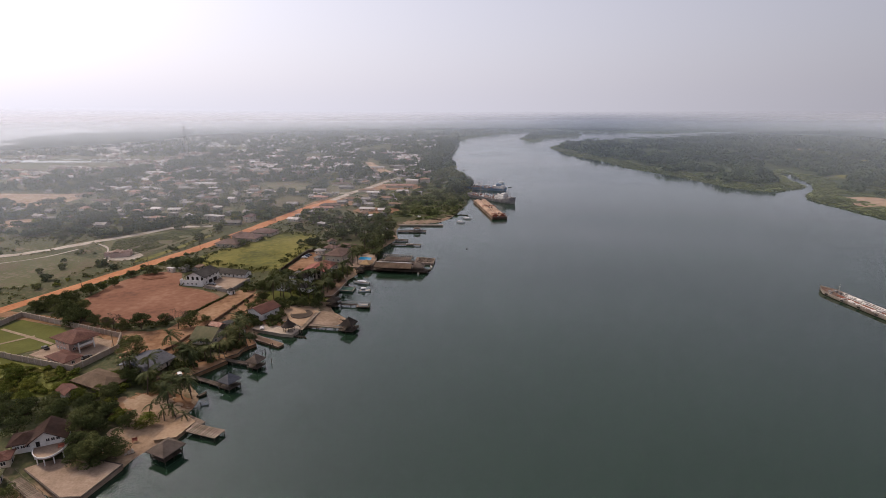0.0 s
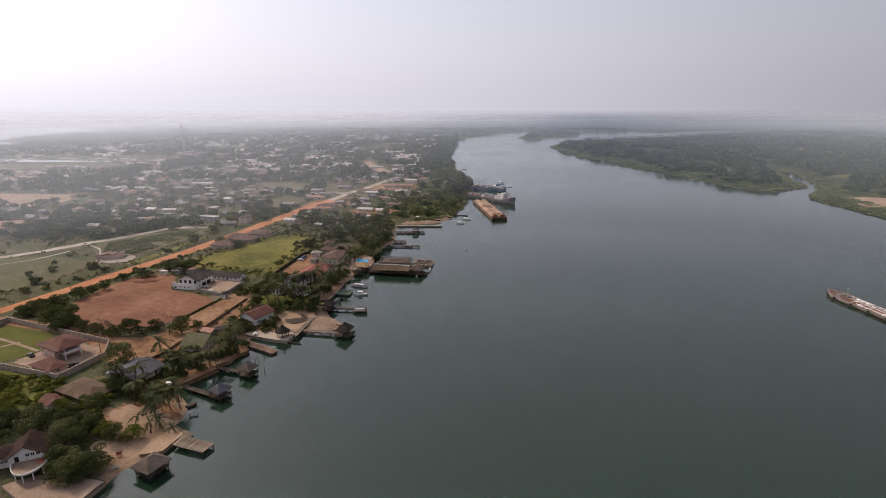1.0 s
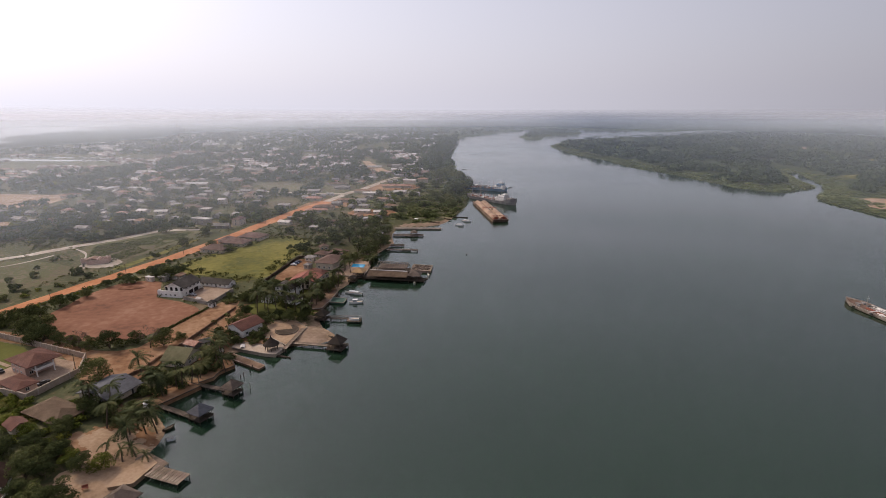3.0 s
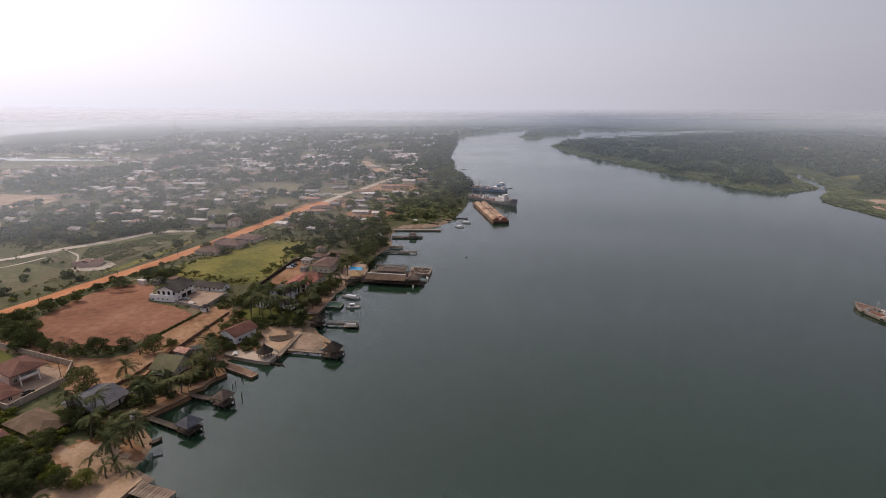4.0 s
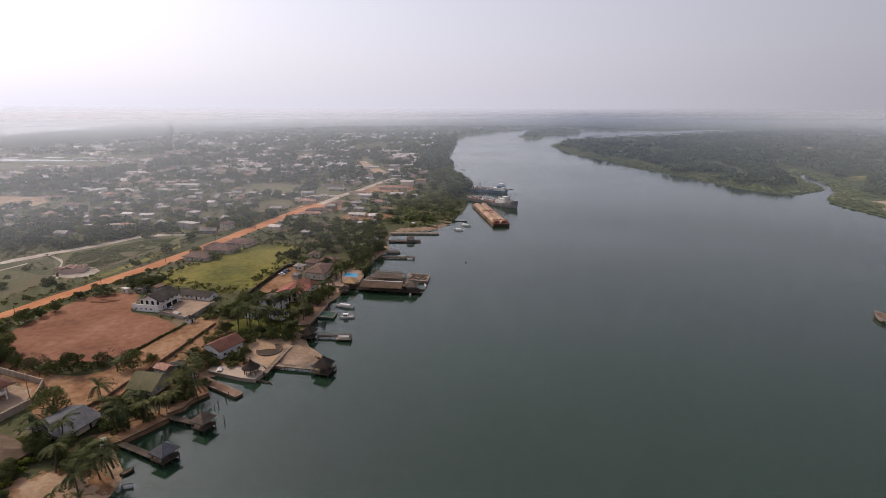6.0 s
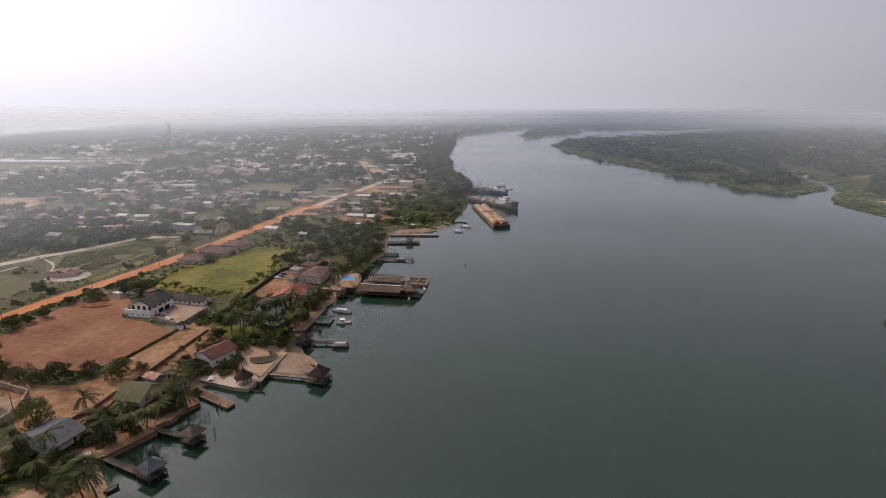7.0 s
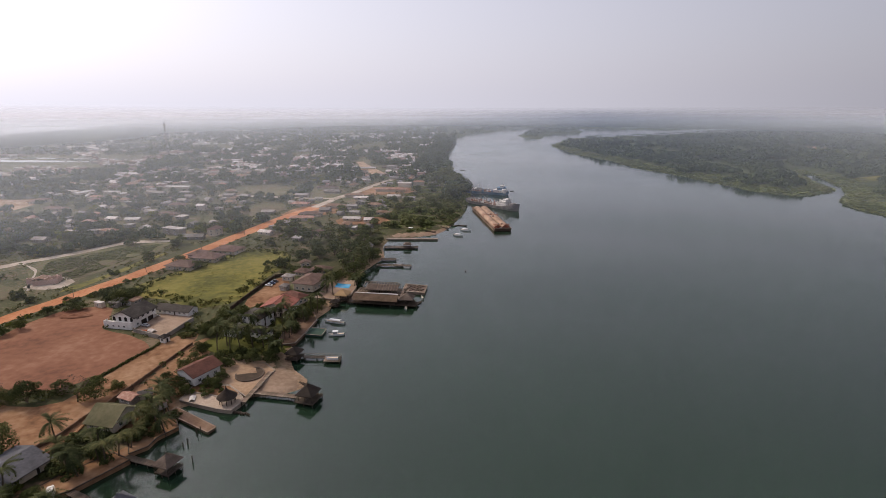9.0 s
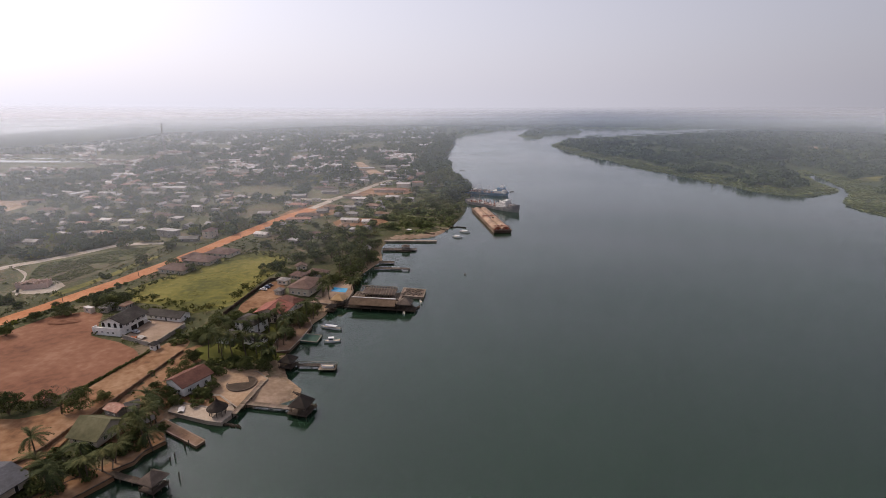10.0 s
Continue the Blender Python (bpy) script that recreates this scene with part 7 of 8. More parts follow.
def motorboat(x, y, rz, L, label, top="cabin", z=0.0, slim=0.28):
    ob = thing("motorboat", pose(x, y, z, 0, 0, rz), label, "boat", "small boats")
    L = L * 0.92
    B = L * slim
    bm, dk = bmesh.new(), bmesh.new()
    rings = hull_shape(bm, L, B, 0.9, 0.35, bow=0.4, stern=0.05, sheer=0.45, stern_w=0.92, n=12)
    deck_of(dk, rings, 0.3)
    part("hull", bm, M_BOAT_WHITE, ob)
    part("deck", dk, M_CREAM, ob)
    if top == "cabin":
        bm = bmesh.new()
        for v in box(bm, 0, L * 0.05, 1.5, B * 0.7, L * 0.3, 1.4):
            if v.co.z > 1.5:
                v.co.y = v.co.y * 0.8 - 0.1
        part("cabin", bm, M_BOAT_WHITE, ob)
        bm = bmesh.new()
        box(bm, 0, L * 0.05, 1.6, B * 0.72, L * 0.26, 0.5)
        part("glazing", bm, M_GLASS, ob)
        bm = bmesh.new()
        box(bm, 0, L * 0.03, 2.3, B * 0.85, L * 0.36, 0.12)
        part("roof", bm, M_BOAT_WHITE, ob)
    elif top == "canopy":
        bm = bmesh.new()
        prev = None
        for q in np.linspace(-L * 0.32, L * 0.22, 8):
            ring = [bm.verts.new((B * 0.46 * math.cos(a), q, 1.5 + 0.5 * math.sin(a))) for a in np.linspace(0, math.pi, 8)]
            if prev:
                for k in range(7):
                    bm.faces.new((prev[k], prev[k + 1], ring[k + 1], ring[k]))
            prev = ring
        part("canopy", bm, M_BOAT_WHITE, ob, "white canvas canopy")
        for s in (-1, 1):
            bm = bmesh.new()
            for k in range(4):
                box(bm, s * B * 0.44, -L * 0.3 + L * 0.17 * k, 1.15, 0.06, 0.06, 0.8)
            part("canopy_posts", bm, M_STEEL, ob)
    bm = bmesh.new()
    box(bm, 0, -L / 2 - 0.25, 0.75, 0.45, 0.5, 1.1)
    part("outboard_motor", bm, M_HULL_DARK, ob, "dark outboard motor")


motorboat(-50.6, 245.6, 100, 8.4, "white motor cruiser with a cabin beside the green dock")
motorboat(-54.3, 258.3, 74, 12.6, "long white boat with a canvas canopy", "canopy", slim=0.19)
motorboat(-25, 274.6, 4, 4.6, "small white boat beside the clubhouse", "open")
motorboat(-18.4, 288.5, 20, 4.4, "small white boat beside the clubhouse", "open")
canoe(-19.8, 281.4, -40, 5.5, "small dark boat beside the clubhouse")
motorboat(-46.6, 222.9, 90, 6.0, "small white boat lying on the jetty's landing", "open", 1.25)
motorboat(-81, 139.5, -70, 2.9, "small white dinghy off the beach", "open")
motorboat(-96.2, 152.9, 30, 7.5, "white boat pulled up on the quay", "cabin", 1.6)
canoe(-84.6, 144.5, -35, 4.2, "dark canoe drawn up on the beach", None, 0.2)
motorboat(-37, 341.6, 85, 6.0, "small white boat at a low jetty", "open")
motorboat(-31, 336.4, 85, 5.0, "small white boat at a low jetty", "open")
canoe(-36, 376.4, 88, 12, "long dark boat at the landing stage")
motorboat(-1.5, 414.3, -118, 10, "long white passenger boat with a pale canopy near the beach", "canopy", slim=0.2)
motorboat(4.0, 430, -116, 11, "long white passenger boat with a pale canopy off the beach", "canopy", slim=0.2)
canoe(1.0, 446, -110, 10, "long dark wooden canoe lying off the bank")
canoe(-6, 446, 80, 8)
canoe(-12, 436, 60, 9, z=0.6)
canoe(3, 809, 90, 9, "long dark canoe out on the river")
canoe(56.6, 618, 110, 6, "long dark canoe out on the river")
canoe(3, 331, 80, 1.1, "small dark float drifting on the river")
motorboat(-37, 426, 60, 12, "white boat pulled up on the beach", "cabin", 1.2)
for x, y, rz in [(-28, 424, 75), (-22, 421, 80), (-31, 430, 65)]:
    canoe(x, y, rz, 10, "old wooden canoe pulled up on the beach", None, 1.0)


# ---- the town ----
TOWN = {
    "tin": ("plain block house with a grey sheet roof", M_BLOCK, M_TIN, "gable", 1.6),
    "white": ("pale house with a whitish sheet roof", M_CREAM, M_TIN_WHITE, "gable", 1.3),
    "rust": ("old house with a rusty sheet roof", M_CREAM, M_TIN_RUST, "hip", 1.9),
    "brown": ("house with a brown hipped roof", M_CREAM, M_TILE_BROWN, "hip", 2.2),
    "flat": ("flat-roofed unfinished block house", M_BLOCK, M_TIN_WHITE, "flat", 0.3),
}
HOUSES = []


def town_house(kind, x, y, L, rz, storeys=1, wide=None):
    """Town houses share their meshes; L is the longer side."""
    label, wall, roof, shape, rise = TOWN[kind]
    W = (wide or 8.0) * 0.98
    L = L * 0.98
    near = y < 560
    key = (kind, storeys, near)
    m = pose(x, y, 2.98, 0, 0, rz) @ Matrix.Diagonal((W / 8.0, L / 14.0, 1, 1))
    HOUSES.append((x, y, 0.6 * max(L, W)))
    if key not in SHARED:
        SHARED[key] = house("house", label, m, 14, 8, storeys, wall, roof, shape, rise, 0.7, "S1E2W2" if near else "", "town houses")
        return
    copy_thing(SHARED[key], placed(m))


for i, (x, y, L) in enumerate([(-283, 380, 12), (-279, 401, 10), (-264, 405, 9), (-292, 415, 10), (-356, 486, 26), (-321, 495, 18), (-305, 492, 16), (-317, 468, 15), (-331, 516, 14), (-309, 519, 18),
                               (-264, 476, 15), (-243, 465, 13), (-260, 444, 20), (-274, 514, 16), (-271, 553, 14), (-228, 491, 9), (-204, 403, 20), (-183, 390, 20), (-174, 402, 12), (-189, 435, 14),
                               (-234, 560, 15), (-216, 557, 14)]):
    town_house(("tin", "white", "flat", "tin", "brown", "white", "tin")[i % 7], x, y, L, (85, 70, 95, -10, 80)[i % 5], 2 if i in (15, 16, 18) else 1)
for i, (x, y, L) in enumerate([(-380, 691, 20), (-322, 692, 22), (-286, 708, 20), (-284, 649, 22), (-256, 725, 16), (-250, 673, 16), (-224, 698, 19), (-316, 614, 24), (-319, 576, 26), (-404, 526, 24),
                               (-366, 634, 19), (-451, 734, 22), (-510, 689, 26), (-625, 764, 28), (-396, 575, 18), (-266, 530, 14), (-127, 452, 14), (-163, 476, 16), (-138, 404, 18), (-110, 387, 12), (-100, 402, 12)]):
    town_house(("white", "tin", "rust", "tin", "white", "flat", "brown")[i % 7], x, y, L, (80, 95, 88, 75, -15)[i % 5])
for i, (x, y, L) in enumerate([(-135, 586, 21), (-107, 561, 17), (-86, 451, 25), (-72, 447, 13), (-117, 487, 14), (-124, 467, 13), (-112, 504, 13), (-97, 504, 14), (-78, 510, 9), (-95, 547, 32), (-66, 557, 24),
                               (-50, 545, 18), (-63, 630, 19), (-48, 639, 16), (-30, 639, 16), (-75, 598, 30), (-80, 695, 21), (-135, 802, 20), (-100, 800, 18), (-147, 612, 22), (-147, 513, 12), (-160, 562, 16)]):
    town_house(("tin", "rust", "flat", "white", "tin", "brown", "rust")[i % 7] if i not in (2, 9, 12) else "white", x, y, L, 82 + (i * 7) % 14, 2 if i in (12, 13, 18) else 1, 9)

rng = np.random.default_rng(77)


def clear_of(X, Y, pad, houses=True):
    """True where no road, yard or house lies within pad metres."""
    ok = np.ones(np.shape(X), bool)
    for poly in PATCHES:
        xs, ys = [p[0] for p in poly], [p[1] for p in poly]
        near = (X > min(xs) - pad) & (X < max(xs) + pad) & (Y > min(ys) - pad) & (Y < max(ys) + pad)
        if near.any():
            idx = np.where(near)
            ok[idx] &= ~(inside(poly, X[idx], Y[idx]) | (edge_distance(poly, X[idx], Y[idx]) < pad))
    if houses:
        for hx, hy, hr in HOUSES:
            ok &= (X - hx) ** 2 + (Y - hy) ** 2 > (hr + pad) ** 2
    return ok


def on_left(X, Y, inset=12.0):
    return inside(LEFT_LAND, X, Y) & (edge_distance(LEFT_LAND, X, Y) > inset)


def houses_in(count, area, gap, kinds, lo=9, hi=17, dense=0.5, scale=160, seed=1):
    """Random houses in a stretch of town, kept apart from one another."""
    X, Y = scatter(rng, count * 6, area, lambda X, Y: on_left(X, Y, 18) & (clumps(X, Y, scale, seed) > dense))
    keep = clear_of(X, Y, 6)
    taken = []
    for x, y in zip(X[keep], Y[keep]):
        if len(taken) >= count:
            break
        if all((x - a) ** 2 + (y - b) ** 2 > gap * gap for a, b in taken):
            taken.append((x, y))
            town_house(kinds[len(taken) % len(kinds)], x, y, rng.uniform(lo, hi), rng.choice([80, 84, 90, -8, 72]) + rng.uniform(-6, 6), 1, rng.uniform(6.5, 9))


houses_in(26, (-470, -190, 400, 640), 20, ["tin", "white", "brown", "flat", "rust"], dense=0.42, scale=200, seed=3)
houses_in(70, (-480, -190, 395, 690), 11, ["tin", "rust", "tin", "flat", "rust", "white"], lo=5.5, hi=10, dense=0.36, scale=200, seed=13)
houses_in(30, (-160, -60, 400, 690), 10, ["rust", "tin", "flat", "tin"], lo=5.5, hi=10, dense=0.36, scale=120, seed=14)
houses_in(24, (-165, -60, 470, 720), 16, ["tin", "rust", "white", "flat"], dense=0.40, scale=120, seed=4)
houses_in(40, (-430, -60, 690, 800), 14, ["white", "tin", "rust", "tin", "flat"], dense=0.44, scale=230, seed=5)
houses_in(30, (-700, -400, 520, 760), 18, ["tin", "white", "rust", "brown"], dense=0.55, scale=260, seed=6)


def lattice_tower(x, y, h):
    ob = thing("radio_tower", pose(x, y, 2.9), "tall grey lattice radio mast above the town", "mast", "", True)
    bm = bmesh.new()
    k = 15
    wd = lambda t: 2.0 - 1.4 * t
    for a in range(4):
        sx, sy = ((-1, -1), (1, -1), (1, 1), (-1, 1))[a]
        tx, ty = ((-1, -1), (1, -1), (1, 1), (-1, 1))[(a + 1) % 4]
        tube(bm, [(sx * wd(0), sy * wd(0), 0), (sx * wd(1), sy * wd(1), h)], 0.24, 0.2, 4)
        for i in range(k):
            t, u = i / k, (i + 1) / k
            tube(bm, [(sx * wd(t), sy * wd(t), h * t), (tx * wd(u), ty * wd(u), h * u)], 0.12, 0.12, 4)
            tube(bm, [(sx * wd(u), sy * wd(u), h * u), (tx * wd(u), ty * wd(u), h * u)], 0.14, 0.14, 4)
    part("lattice", bm, M_STEEL, ob)
    bm = bmesh.new()
    for i in range(5):
        bmesh.ops.create_cone(bm, cap_ends=True, segments=12, radius1=0.9, radius2=0.9, depth=0.5, matrix=pose(1.2 * (-1) ** i, 0.4, h * 0.72 + 3 * i, 0, 90))
    part("dish_antennas", bm, M_TIN_WHITE, ob)
    tube_bm = bmesh.new()
    tube(tube_bm, [(0, 0, h), (0, 0, h + 4)], 0.15, 0.08, 5)
    part("spire", tube_bm, M_STEEL, ob)


lattice_tower(-562, 1030, 60)

# farther streets: plain gabled houses beyond count
def far_houses(count, area, level, scale, seed, roof, label):
    r = np.random.default_rng(seed)
    X, Y = scatter(r, count, area, lambda X, Y: on_left(X, Y, 20) & (clumps(X, Y, scale, 7) > level) & clear_of(X, Y, 7))
    a = np.radians(r.choice([82.0, 90.0, -6.0], len(X)) + r.uniform(-8, 8, len(X)))
    L, W, H = r.uniform(3.2, 6.4, len(X)), r.uniform(2.4, 3.4, len(X)), r.uniform(2.1, 2.8, len(X))
    prof = np.array([(-1, 0), (1, 0), (1, 1), (0, 1.45), (-1, 1)], float)
    ends = []
    for s in (-1, 1):
        for p, q in prof:
            lx, ly = W * p, L * s
            ends.append(np.stack([X + lx * np.cos(a) - ly * np.sin(a), Y + lx * np.sin(a) + ly * np.cos(a), 2.9 + H * q], -1))
    verts = np.stack(ends, 1).reshape(-1, 3)
    faces = []
    for i in range(len(X)):
        b = i * 10
        faces += [(b, b + 1, b + 2, b + 3, b + 4), (b + 9, b + 8, b + 7, b + 6, b + 5)]
        faces += [(b + j, b + 5 + j, b + 5 + (j + 1) % 5, b + (j + 1) % 5) for j in (1, 2, 3, 4)]
    me = bpy.data.meshes.new("far_houses")
    me.from_pydata(verts.tolist(), [], faces)
    me.materials.append(roof)
    tagged(on_plan(new("far_houses", me)), label, "houses", kind="stuff")


M_FAR_A = mat("far_pale_roofs", [(0.30, 0.285, 0.275), (0.42, 0.40, 0.39), (0.50, 0.48, 0.46)], 0.3, 0.02, 0.7, 0.0, island=0.35)
M_FAR_B = mat("far_rusty_roofs", [(0.13, 0.09, 0.07), (0.20, 0.155, 0.13), (0.26, 0.22, 0.19)], 0.3, 0.02, 0.8, 0.0, island=0.35)
far_houses(1500, (-460, -50, 690, 1120), 0.44, 210, 91, M_FAR_A, "crowded pale-roofed houses of the town")
far_houses(1500, (-460, -50, 690, 1120), 0.44, 210, 92, M_FAR_B, "crowded rusty-roofed houses of the town")
far_houses(1500, (-1000, -60, 1100, 1900), 0.48, 300, 93, M_FAR_A, "pale roofs of the far town in the haze")
far_houses(450, (-900, -380, 620, 1100), 0.50, 240, 95, M_FAR_A, "scattered pale-roofed houses among trees")
far_houses(900, (-900, -380, 620, 1100), 0.50, 240, 94, M_FAR_B, "scattered rusty-roofed houses among trees")


# ---- woods, scrub and reeds ----
# single trees between the town's nearer houses
X, Y = scatter(rng, 2600, (-480, -60, 335, 720), lambda X, Y: on_left(X, Y, 14) & (clumps(X, Y, 110, 21) > 0.36))
ok = clear_of(X, Y, 2.0)
X, Y = X[ok], Y[ok]
for i, (x, y) in enumerate(zip(X[:300], Y[:300])):
    if i % 11 == 4:
        palm(x, y, 8.5, 3.0, 10, 3.6, "trees of the town")
    elif i % 5 == 2:
        bush(x, y, rng.uniform(3, 6), i % 2 == 0, 3.0)
    else:
        tree(("broad", "tall", "broad", "light")[i % 4], x, y, rng.uniform(5.5, 10.5), 0.85, 3.0, "trees of the town")
# scrub on the grassland by the track and the road
X, Y = scatter(rng, 500, (-330, -185, 200, 400), lambda X, Y: on_left(X, Y) & (clumps(X, Y, 60, 8) > 0.55))
ok = clear_of(X, Y, 1.5)
for i, (x, y) in enumerate(zip(X[ok][:90], Y[ok][:90])):
    bush(x, y, rng.uniform(2, 4.5), i % 3 == 0, 3.0)
# hedgerow along the plot side of the road
for k in range(34):
    f = k / 33
    bush(-198 + 28 * f + rng.uniform(-1.5, 1.5), 212 + 90 * f, rng.uniform(2.2, 4.0), k % 3 == 0, 3.0)
for k, (x, y) in enumerate([(-86, 199), (-83, 199.5), (-80, 199), (-77, 200), (-84, 202), (-79, 202), (-75, 198.5), (-81, 197)]):
    bush(x, y, 2.2 + 0.4 * (k % 3), k % 4 == 0, 1.4)
# scrub by the green bank near the ships
X, Y = scatter(rng, 700, (-80, 12, 420, 560), lambda X, Y: on_left(X, Y, 3) & ((Y > 445) | on_left(X, Y, 13)) & (clumps(X, Y, 40, 5) > 0.40))
ok = clear_of(X, Y, 2)
X, Y = X[ok][:110], Y[ok][:110]
stuff_of_crowns("scrub", np.stack([X, Y, ground_height(X, Y) - 0.4, rng.uniform(3, 7, len(X))], -1), 90, 0.22, M_BANK, "green scrub on the bank near the ships", "bushes", 46)


def pond_gap(X, Y):
    return (X > -960) & (X < -520) & (Y > 730) & (Y < 1010)


def woods(name, count, area, keep, wide, per, size, label, seed, material=None):
    r = np.random.default_rng(seed)
    X, Y = scatter(r, count, area, keep)
    Z = ground_height(X, Y) - 0.5
    spots = np.stack([X, Y, Z, r.uniform(*wide, len(X))], -1)
    stuff_of_crowns(name, spots, per, size, material or M_WOOD_FAR, label, "trees", seed)


woods("far_trees", 950, (-480, -150, 380, 700), lambda X, Y: on_left(X, Y, 4) & (clumps(X, Y, 70, 35) > 0.46) & clear_of(X, Y, 1.0), (4, 9), 70, 0.26, "dark green trees and scrub between the nearer houses of the town", 45)
woods("far_trees", 620, (-430, -215, 345, 425), lambda X, Y: on_left(X, Y, 4) & (clumps(X, Y, 60, 36) > 0.40) & clear_of(X, Y, 1.5), (4, 8), 60, 0.28, "dark green trees along the edge of the town", 46)
woods("far_trees", 4200, (-1000, -40, 420, 1150), lambda X, Y: on_left(X, Y, 4) & (clumps(X, Y, 150, 31) > 0.36) & ((Y > 640) | (X < -420)) & ~pond_gap(X, Y) & clear_of(X, Y, 1.5), (6, 12), 26, 0.36, "dark green trees between the houses of the town", 41)
woods("far_trees", 6500, (-1500, 700, 1100, 2600), lambda X, Y: on_left(X, Y, 6) & (clumps(X, Y, 260, 32) > 0.33) & clear_of(X, Y, 3), (8, 15), 18, 0.42, "hazy belt of trees over the far town", 42)
woods("bank_trees", 700, (-60, 30, 560, 1500), lambda X, Y: inside(LEFT_LAND, X, Y) & (edge_distance(LEFT_LAND, X, Y) > 2) & (edge_distance(LEFT_LAND, X, Y) < np.where(Y < 760, 26, 45)) & clear_of(X, Y, 2), (9, 15), 60, 0.30, "dense dark trees along the river bank", 43)
woods("far_trees", 2600, (-2400, 2600, 2400, 3500), lambda X, Y: (inside(LEFT_LAND, X, Y) | inside(RIGHT_LAND, X, Y)) & (clumps(X, Y, 420, 33) > 0.36), (9, 16), 12, 0.5, "faint belt of woods near the horizon", 44)


def by_creek(X, Y):
    return (X > 335) & (X < 500) & (Y > 380) & (Y < 790)


def right_keep(inset, level, scale, seed):
    return lambda X, Y: inside(RIGHT_LAND, X, Y) & (edge_distance(RIGHT_LAND, X, Y) > np.where(by_creek(X, Y), 24, np.where(Y > 1400, 170, inset))) & (clumps(X, Y, scale, seed) > level) & clear_of(X, Y, 2, False)


woods("far_woods", 2400, (300, 800, 560, 1000), right_keep(9, 0.42, 110, 51), (7, 14), 48, 0.30, "mixed green woods and scrub on the far bank", 52)
woods("far_woods", 900, (340, 900, 380, 640), right_keep(26, 0.50, 90, 53), (5, 10), 48, 0.30, "scattered green trees near the creek", 54)
woods("far_woods", 5200, (220, 1500, 950, 1900), right_keep(14, 0.30, 200, 55), (9, 16), 22, 0.40, "dense dark woods on the far bank", 56)
woods("far_woods", 3600, (700, 2600, 500, 2300), right_keep(10, 0.34, 240, 57), (12, 20), 15, 0.46, "dense dark woods on the far bank", 58)
woods("isle_trees", 420, (180, 480, 1580, 2260), lambda X, Y: inside(ISLE_LAND, X, Y) & (edge_distance(ISLE_LAND, X, Y) > 16), (8, 15), 26, 0.36, "dark trees covering a low river island", 59)


def reeds(name, count, area, keep, label, seed, tall=(0.8, 2.0), wide=(1.2, 3.0), material=None):
    """Upright uneven tufts of reed as one mesh."""
    r = np.random.default_rng(seed)
    X, Y = scatter(r, count, area, keep)
    k = len(X)
    Z = np.maximum(ground_height(X, Y), -0.2)
    out, faces = [], []
    for j in range(3):
        a = r.uniform(0, math.pi, k)
        w, h = r.uniform(*wide, k), r.uniform(*tall, k)
        dx, dy = np.cos(a) * w / 2, np.sin(a) * w / 2
        lean = r.normal(scale=1.1, size=(k, 2)) * h[:, None]
        quad = np.stack([np.stack([X - dx, Y - dy, Z - 0.2], -1), np.stack([X + dx, Y + dy, Z - 0.2], -1),
                         np.stack([X + dx * 1.3 + lean[:, 0], Y + dy * 1.3 + lean[:, 1], Z + h], -1), np.stack([X - dx * 1.2 + lean[:, 1], Y - dy * 1.2 + lean[:, 0], Z + h * 0.8], -1)], 1)
        out.append(quad.reshape(-1, 3))
        i = np.arange(k) * 4 + j * 4 * k
        faces.append(np.stack([i, i + 1, i + 2, i + 3], -1))
    me = bpy.data.meshes.new(name)
    me.from_pydata(np.concatenate(out).tolist(), [], np.concatenate(faces).tolist())
    me.materials.append(material or M_REED)
    tagged(on_plan(new(name, me)), label, "reeds", kind="stuff")


reeds("reed_bed", 30000, (215, 480, 420, 1420), lambda X, Y: (edge_distance(RIGHT_LAND, X, Y) < np.where(inside(RIGHT_LAND, X, Y), 30, np.where(by_creek(X, Y), 0, 5)) * (0.4 + clumps(X, Y, 50, 61))), "light green reeds fringing the far bank", 62, (0.5, 1.1), (1.6, 3.4))
reeds("rough_grass", 9000, (360, 520, 430, 640), lambda X, Y: inside(RIGHT_LAND, X, Y) & (clumps(X, Y, 60, 63) > 0.45) & clear_of(X, Y, 1, False), "rough light-green grass by the creek", 64, (0.6, 1.4), (2, 4))
reeds("bank_grass", 7000, (-90, 14, 410, 700), lambda X, Y: on_left(X, Y, 1) & ((Y > 445) | on_left(X, Y, 11)) & (clumps(X, Y, 30, 67) > 0.45) & clear_of(X, Y, 1), "rough green grass on the river bank", 68, (0.5, 1.3), (1.0, 2.6))

MEADOW = [(-166, 284), (-153, 322), (-138, 356), (-120, 366), (-103, 352), (-98, 330), (-102, 305), (-103, 280), (-116, 266), (-138, 276)]
reeds("meadow_grass", 2600, (-170, -96, 262, 368), lambda X, Y: inside(MEADOW, X, Y) & (clumps(X, Y, 26, 81) > 0.45), "tall yellow-green grass of the meadow", 82, (0.05, 0.14), (0.4, 1.0), M_FIELD_TUFT)
reeds("meadow_grass", 5000, (-192, -122, 130, 168), lambda X, Y: (Y < 158 - (X + 165) * 0.2) & (Y > 138) & (clumps(X, Y, 20, 83) > 0.45), "bright rough grass below the compound wall", 84, (0.15, 0.5), (0.6, 1.5), M_FIELD_TUFT)


def low_scrub(count, area, keep, wide, per, label, seed, material=None, free=True):
    """Knee-high to head-high scrub, past counting, as one mesh."""
    r = np.random.default_rng(seed)
    X, Y = scatter(r, count, area, keep)
    if free:
        ok = clear_of(X, Y, 0.8)
        X, Y = X[ok], Y[ok]
    stuff_of_crowns("scrub", np.stack([X, Y, ground_height(X, Y) - 0.3, r.uniform(*wide, len(X))], -1), per, 0.34, material or M_SCRUB, label, "bushes", seed, 0.6)


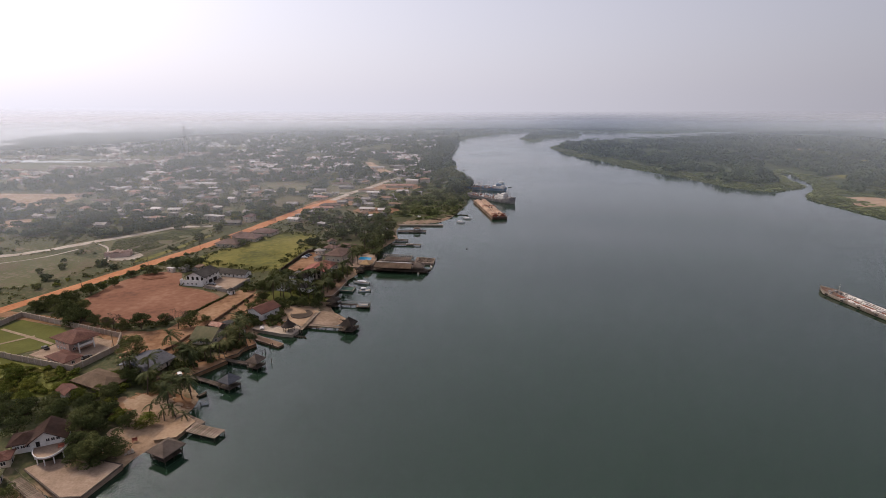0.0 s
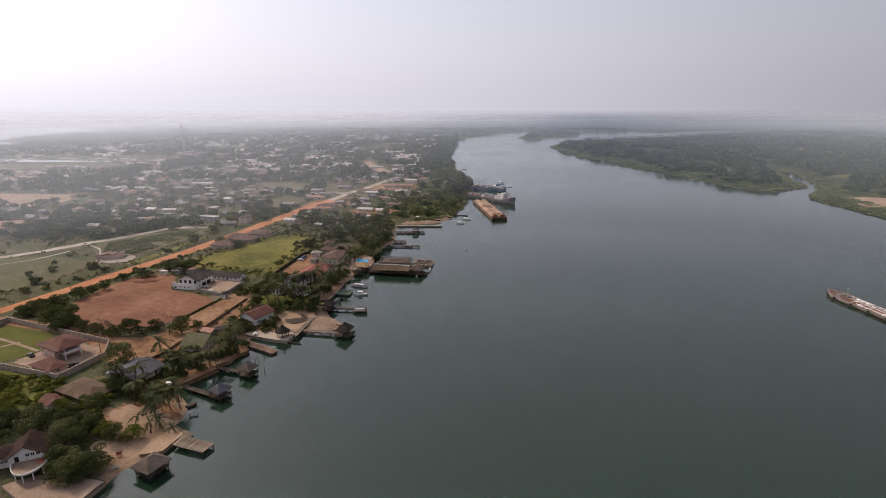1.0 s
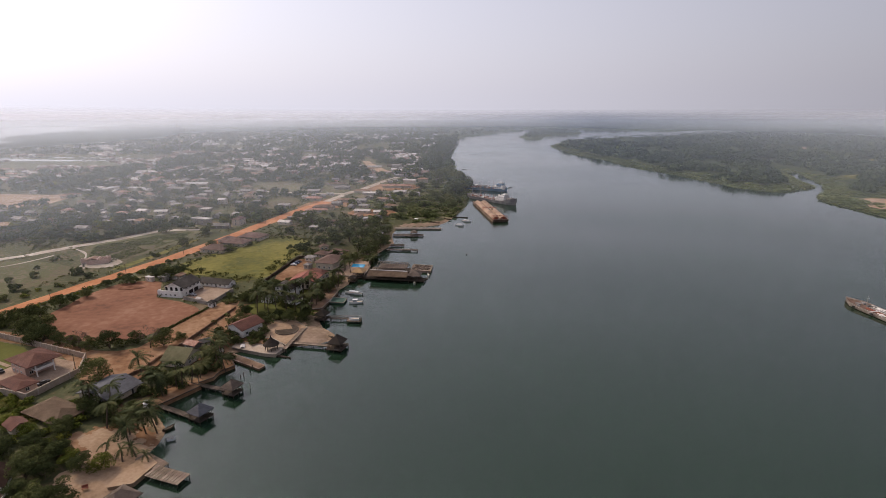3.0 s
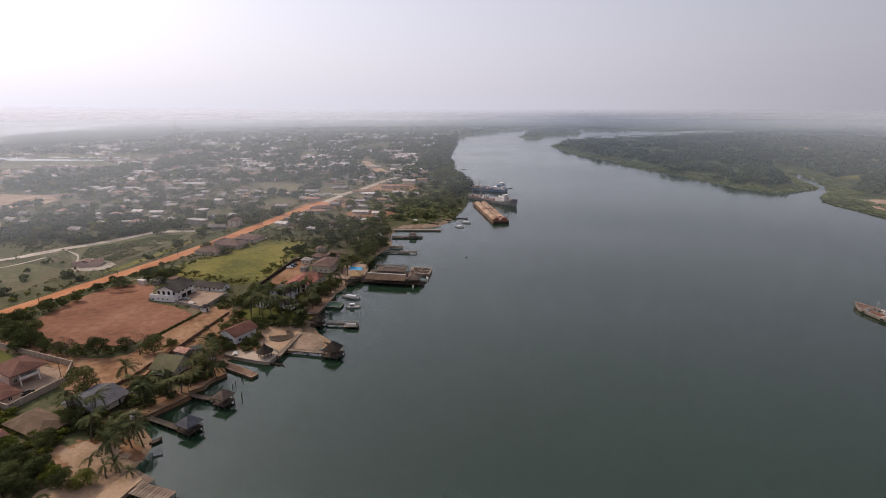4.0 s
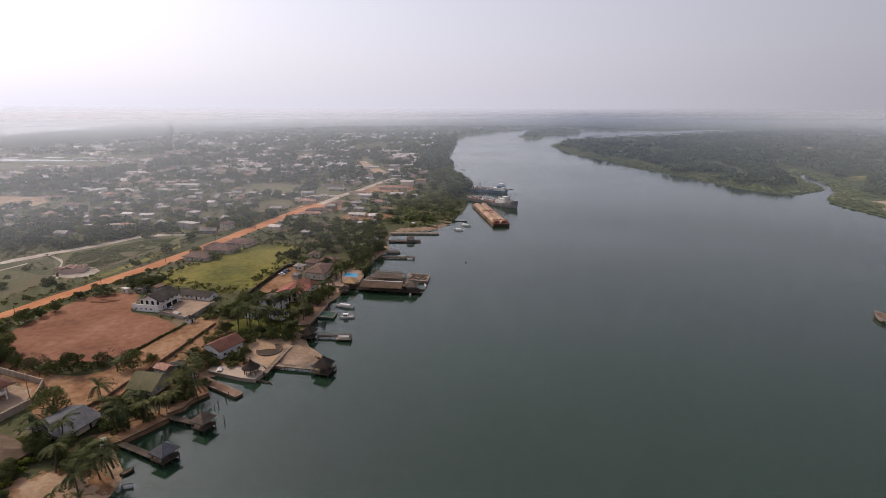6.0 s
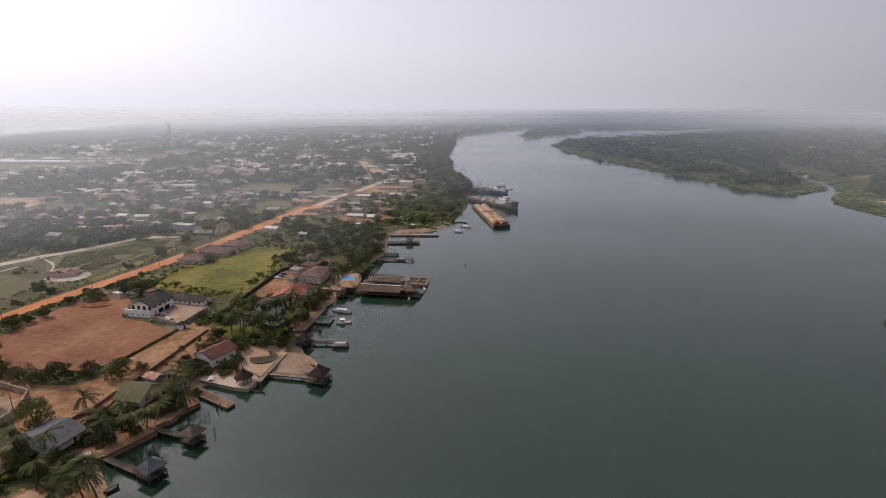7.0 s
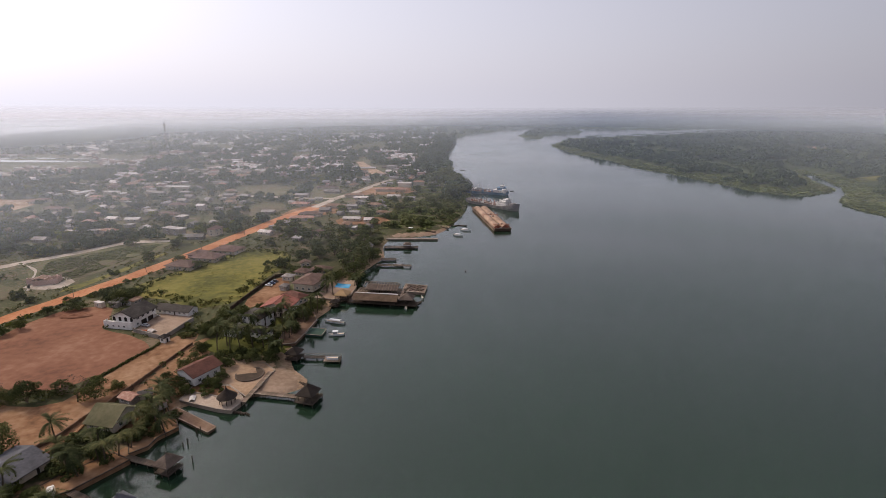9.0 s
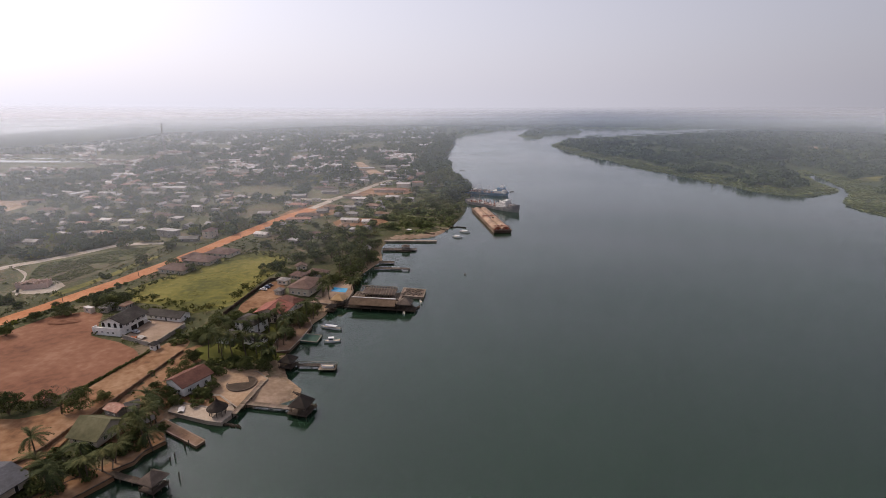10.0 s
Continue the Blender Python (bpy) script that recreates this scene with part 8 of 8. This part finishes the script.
low_scrub(5200, (-340, -100, 190, 420), lambda X, Y: on_left(X, Y, 8) & (clumps(X, Y, 45, 85) > 0.40), (0.8, 2.6), 14, "low dull-green scrub on the grassland", 86)
low_scrub(5200, (-520, -60, 400, 760), lambda X, Y: on_left(X, Y, 8) & (clumps(X, Y, 60, 87) > 0.38), (1.5, 5.0), 16, "dull-green scrub and hedges between the houses", 88)
low_scrub(900, (-172, -96, 260, 372), lambda X, Y: inside(MEADOW, X, Y) & (edge_distance(MEADOW, X, Y) < 7), (1.0, 3.0), 16, "low scrub round the meadow", 90, None, False)
low_scrub(420, (-182, -112, 190, 262), lambda X, Y: clumps(X, Y, 25, 91) > 0.5, (0.8, 2.6), 18, "low scrub round the bare red plot", 92)
low_scrub(1500, (330, 1400, 1450, 2250), lambda X, Y: inside(RIGHT_LAND, X, Y) & (edge_distance(RIGHT_LAND, X, Y) > 12), (6, 11), 12, "low dark scrub along a far channel", 94, M_WOOD_FAR)

MARSH = [(-205, 290), (-196, 330), (-188, 372), (-196, 380), (-222, 366), (-246, 335), (-226, 300)]
reeds("rough_grass", 12000, (-250, -185, 286, 384), lambda X, Y: inside(MARSH, X, Y) & (edge_distance(MARSH, X, Y) > 3) & (clumps(X, Y, 22, 97) > 0.25), "low dull tufts on the rough grassland", 98, (0.05, 0.2), (0.5, 1.4), M_BANK)
# undergrowth below the palms
def undergrowth(count, area, keep, label, seed):
    r = np.random.default_rng(seed)
    X, Y = scatter(r, count, area, keep)
    stuff_of_crowns("undergrowth", np.stack([X, Y, ground_height(X, Y) - 0.3, r.uniform(1.8, 3.8, len(X))], -1), 110, 0.2, M_LEAF, label, "bushes", seed)


undergrowth(110, (-112, -86, 150, 182), lambda X, Y: on_left(X, Y, 2.5) & clear_of(X, Y, 0.5, False) & (clumps(X, Y, 14, 71) > 0.40), "dark shrubs under the palms by the basin", 72)
undergrowth(110, (-98, -64, 204, 275), lambda X, Y: on_left(X, Y, 4) & clear_of(X, Y, 0.5, False) & (np.hypot(X + 72, Y - 210.5) > 9) & (clumps(X, Y, 16, 73) > 0.42), "dark shrubs in the gardens under the palms", 74)
undergrowth(80, (-112, -48, 312, 395), lambda X, Y: on_left(X, Y, 2) & clear_of(X, Y, 1, False) & (clumps(X, Y, 18, 75) > 0.4), "dark shrubs on the wooded points", 76)
undergrowth(140, (-205, -108, 176, 280), lambda X, Y: clear_of(X, Y, 0.8, False) & (clumps(X, Y, 20, 77) > 0.62), "dark shrubs round the red plot", 78)


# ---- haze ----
# Translucent sheets stand in for the haze over the far land: a few wide veils, clear at the ground, fullest at the
# height of the layer and fading out above.
def haze_sheet_mat(name, colour):
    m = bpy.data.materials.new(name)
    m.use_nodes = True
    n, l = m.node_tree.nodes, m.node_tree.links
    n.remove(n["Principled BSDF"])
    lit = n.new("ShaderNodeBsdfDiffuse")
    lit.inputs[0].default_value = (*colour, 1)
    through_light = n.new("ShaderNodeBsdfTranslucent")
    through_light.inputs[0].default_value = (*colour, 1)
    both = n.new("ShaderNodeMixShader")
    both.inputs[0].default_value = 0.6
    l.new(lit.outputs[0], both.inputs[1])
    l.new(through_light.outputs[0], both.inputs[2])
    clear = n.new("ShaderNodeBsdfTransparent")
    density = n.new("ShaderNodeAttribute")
    density.attribute_name = "haze_cover"
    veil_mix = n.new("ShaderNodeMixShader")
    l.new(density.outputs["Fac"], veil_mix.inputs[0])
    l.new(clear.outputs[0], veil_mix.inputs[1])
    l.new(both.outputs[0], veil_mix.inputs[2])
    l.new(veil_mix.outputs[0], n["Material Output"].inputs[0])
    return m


M_HAZE_SHEET = haze_sheet_mat("blue_haze_sheet", (0.79, 0.875, 1.0))             # over the woods and the town
M_HAZE_SHEET_FAR = haze_sheet_mat("grey_pink_haze_sheet", (0.865, 0.89, 1.0))    # for the sheets towards the horizon


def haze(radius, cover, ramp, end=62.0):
    """A translucent sheet curved round the place in place of hazy air: its cover grows over the lowest ramp metres and
    dies away in the upper part of the layer; thicker over the town and the sea than over the woods.
    """
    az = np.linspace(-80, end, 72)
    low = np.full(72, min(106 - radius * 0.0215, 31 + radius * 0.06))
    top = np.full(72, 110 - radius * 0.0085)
    if radius > 2400:                                         # the last sheets before the horizon stand up over it
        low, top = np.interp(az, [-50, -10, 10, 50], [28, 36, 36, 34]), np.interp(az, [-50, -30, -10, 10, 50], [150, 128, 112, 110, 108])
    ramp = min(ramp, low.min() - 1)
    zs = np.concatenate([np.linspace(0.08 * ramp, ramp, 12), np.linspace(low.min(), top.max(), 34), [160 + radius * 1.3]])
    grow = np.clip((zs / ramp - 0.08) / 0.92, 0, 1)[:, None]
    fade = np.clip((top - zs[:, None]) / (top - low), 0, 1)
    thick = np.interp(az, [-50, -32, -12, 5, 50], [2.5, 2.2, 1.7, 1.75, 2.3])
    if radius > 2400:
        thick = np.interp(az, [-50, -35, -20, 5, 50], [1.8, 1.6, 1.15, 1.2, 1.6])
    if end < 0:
        thick = thick * np.clip((end - az) / 9, 0, 1)         # the near sheet thins to nothing at the river's edge
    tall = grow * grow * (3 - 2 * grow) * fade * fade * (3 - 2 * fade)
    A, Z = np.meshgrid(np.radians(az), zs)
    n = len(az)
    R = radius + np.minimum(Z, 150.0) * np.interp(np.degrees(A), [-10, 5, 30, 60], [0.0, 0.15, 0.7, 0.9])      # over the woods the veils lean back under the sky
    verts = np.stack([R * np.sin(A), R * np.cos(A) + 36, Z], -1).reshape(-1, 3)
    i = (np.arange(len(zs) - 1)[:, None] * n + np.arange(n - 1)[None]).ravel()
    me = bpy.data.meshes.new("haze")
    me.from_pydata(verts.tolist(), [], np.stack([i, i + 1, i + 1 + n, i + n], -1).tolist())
    me.attributes.new("haze_cover", 'FLOAT', 'POINT').data.foreach_set("value", (1 - np.exp(-cover * tall * thick[None])).ravel())
    me.materials.append(M_HAZE_SHEET if radius < 2400 else M_HAZE_SHEET_FAR)
    tagged(new("haze", me), "thin pale translucent sheet standing in for haze over the far land", "haze", kind="stuff")


# seven nested sheets together pale the distance as haze would
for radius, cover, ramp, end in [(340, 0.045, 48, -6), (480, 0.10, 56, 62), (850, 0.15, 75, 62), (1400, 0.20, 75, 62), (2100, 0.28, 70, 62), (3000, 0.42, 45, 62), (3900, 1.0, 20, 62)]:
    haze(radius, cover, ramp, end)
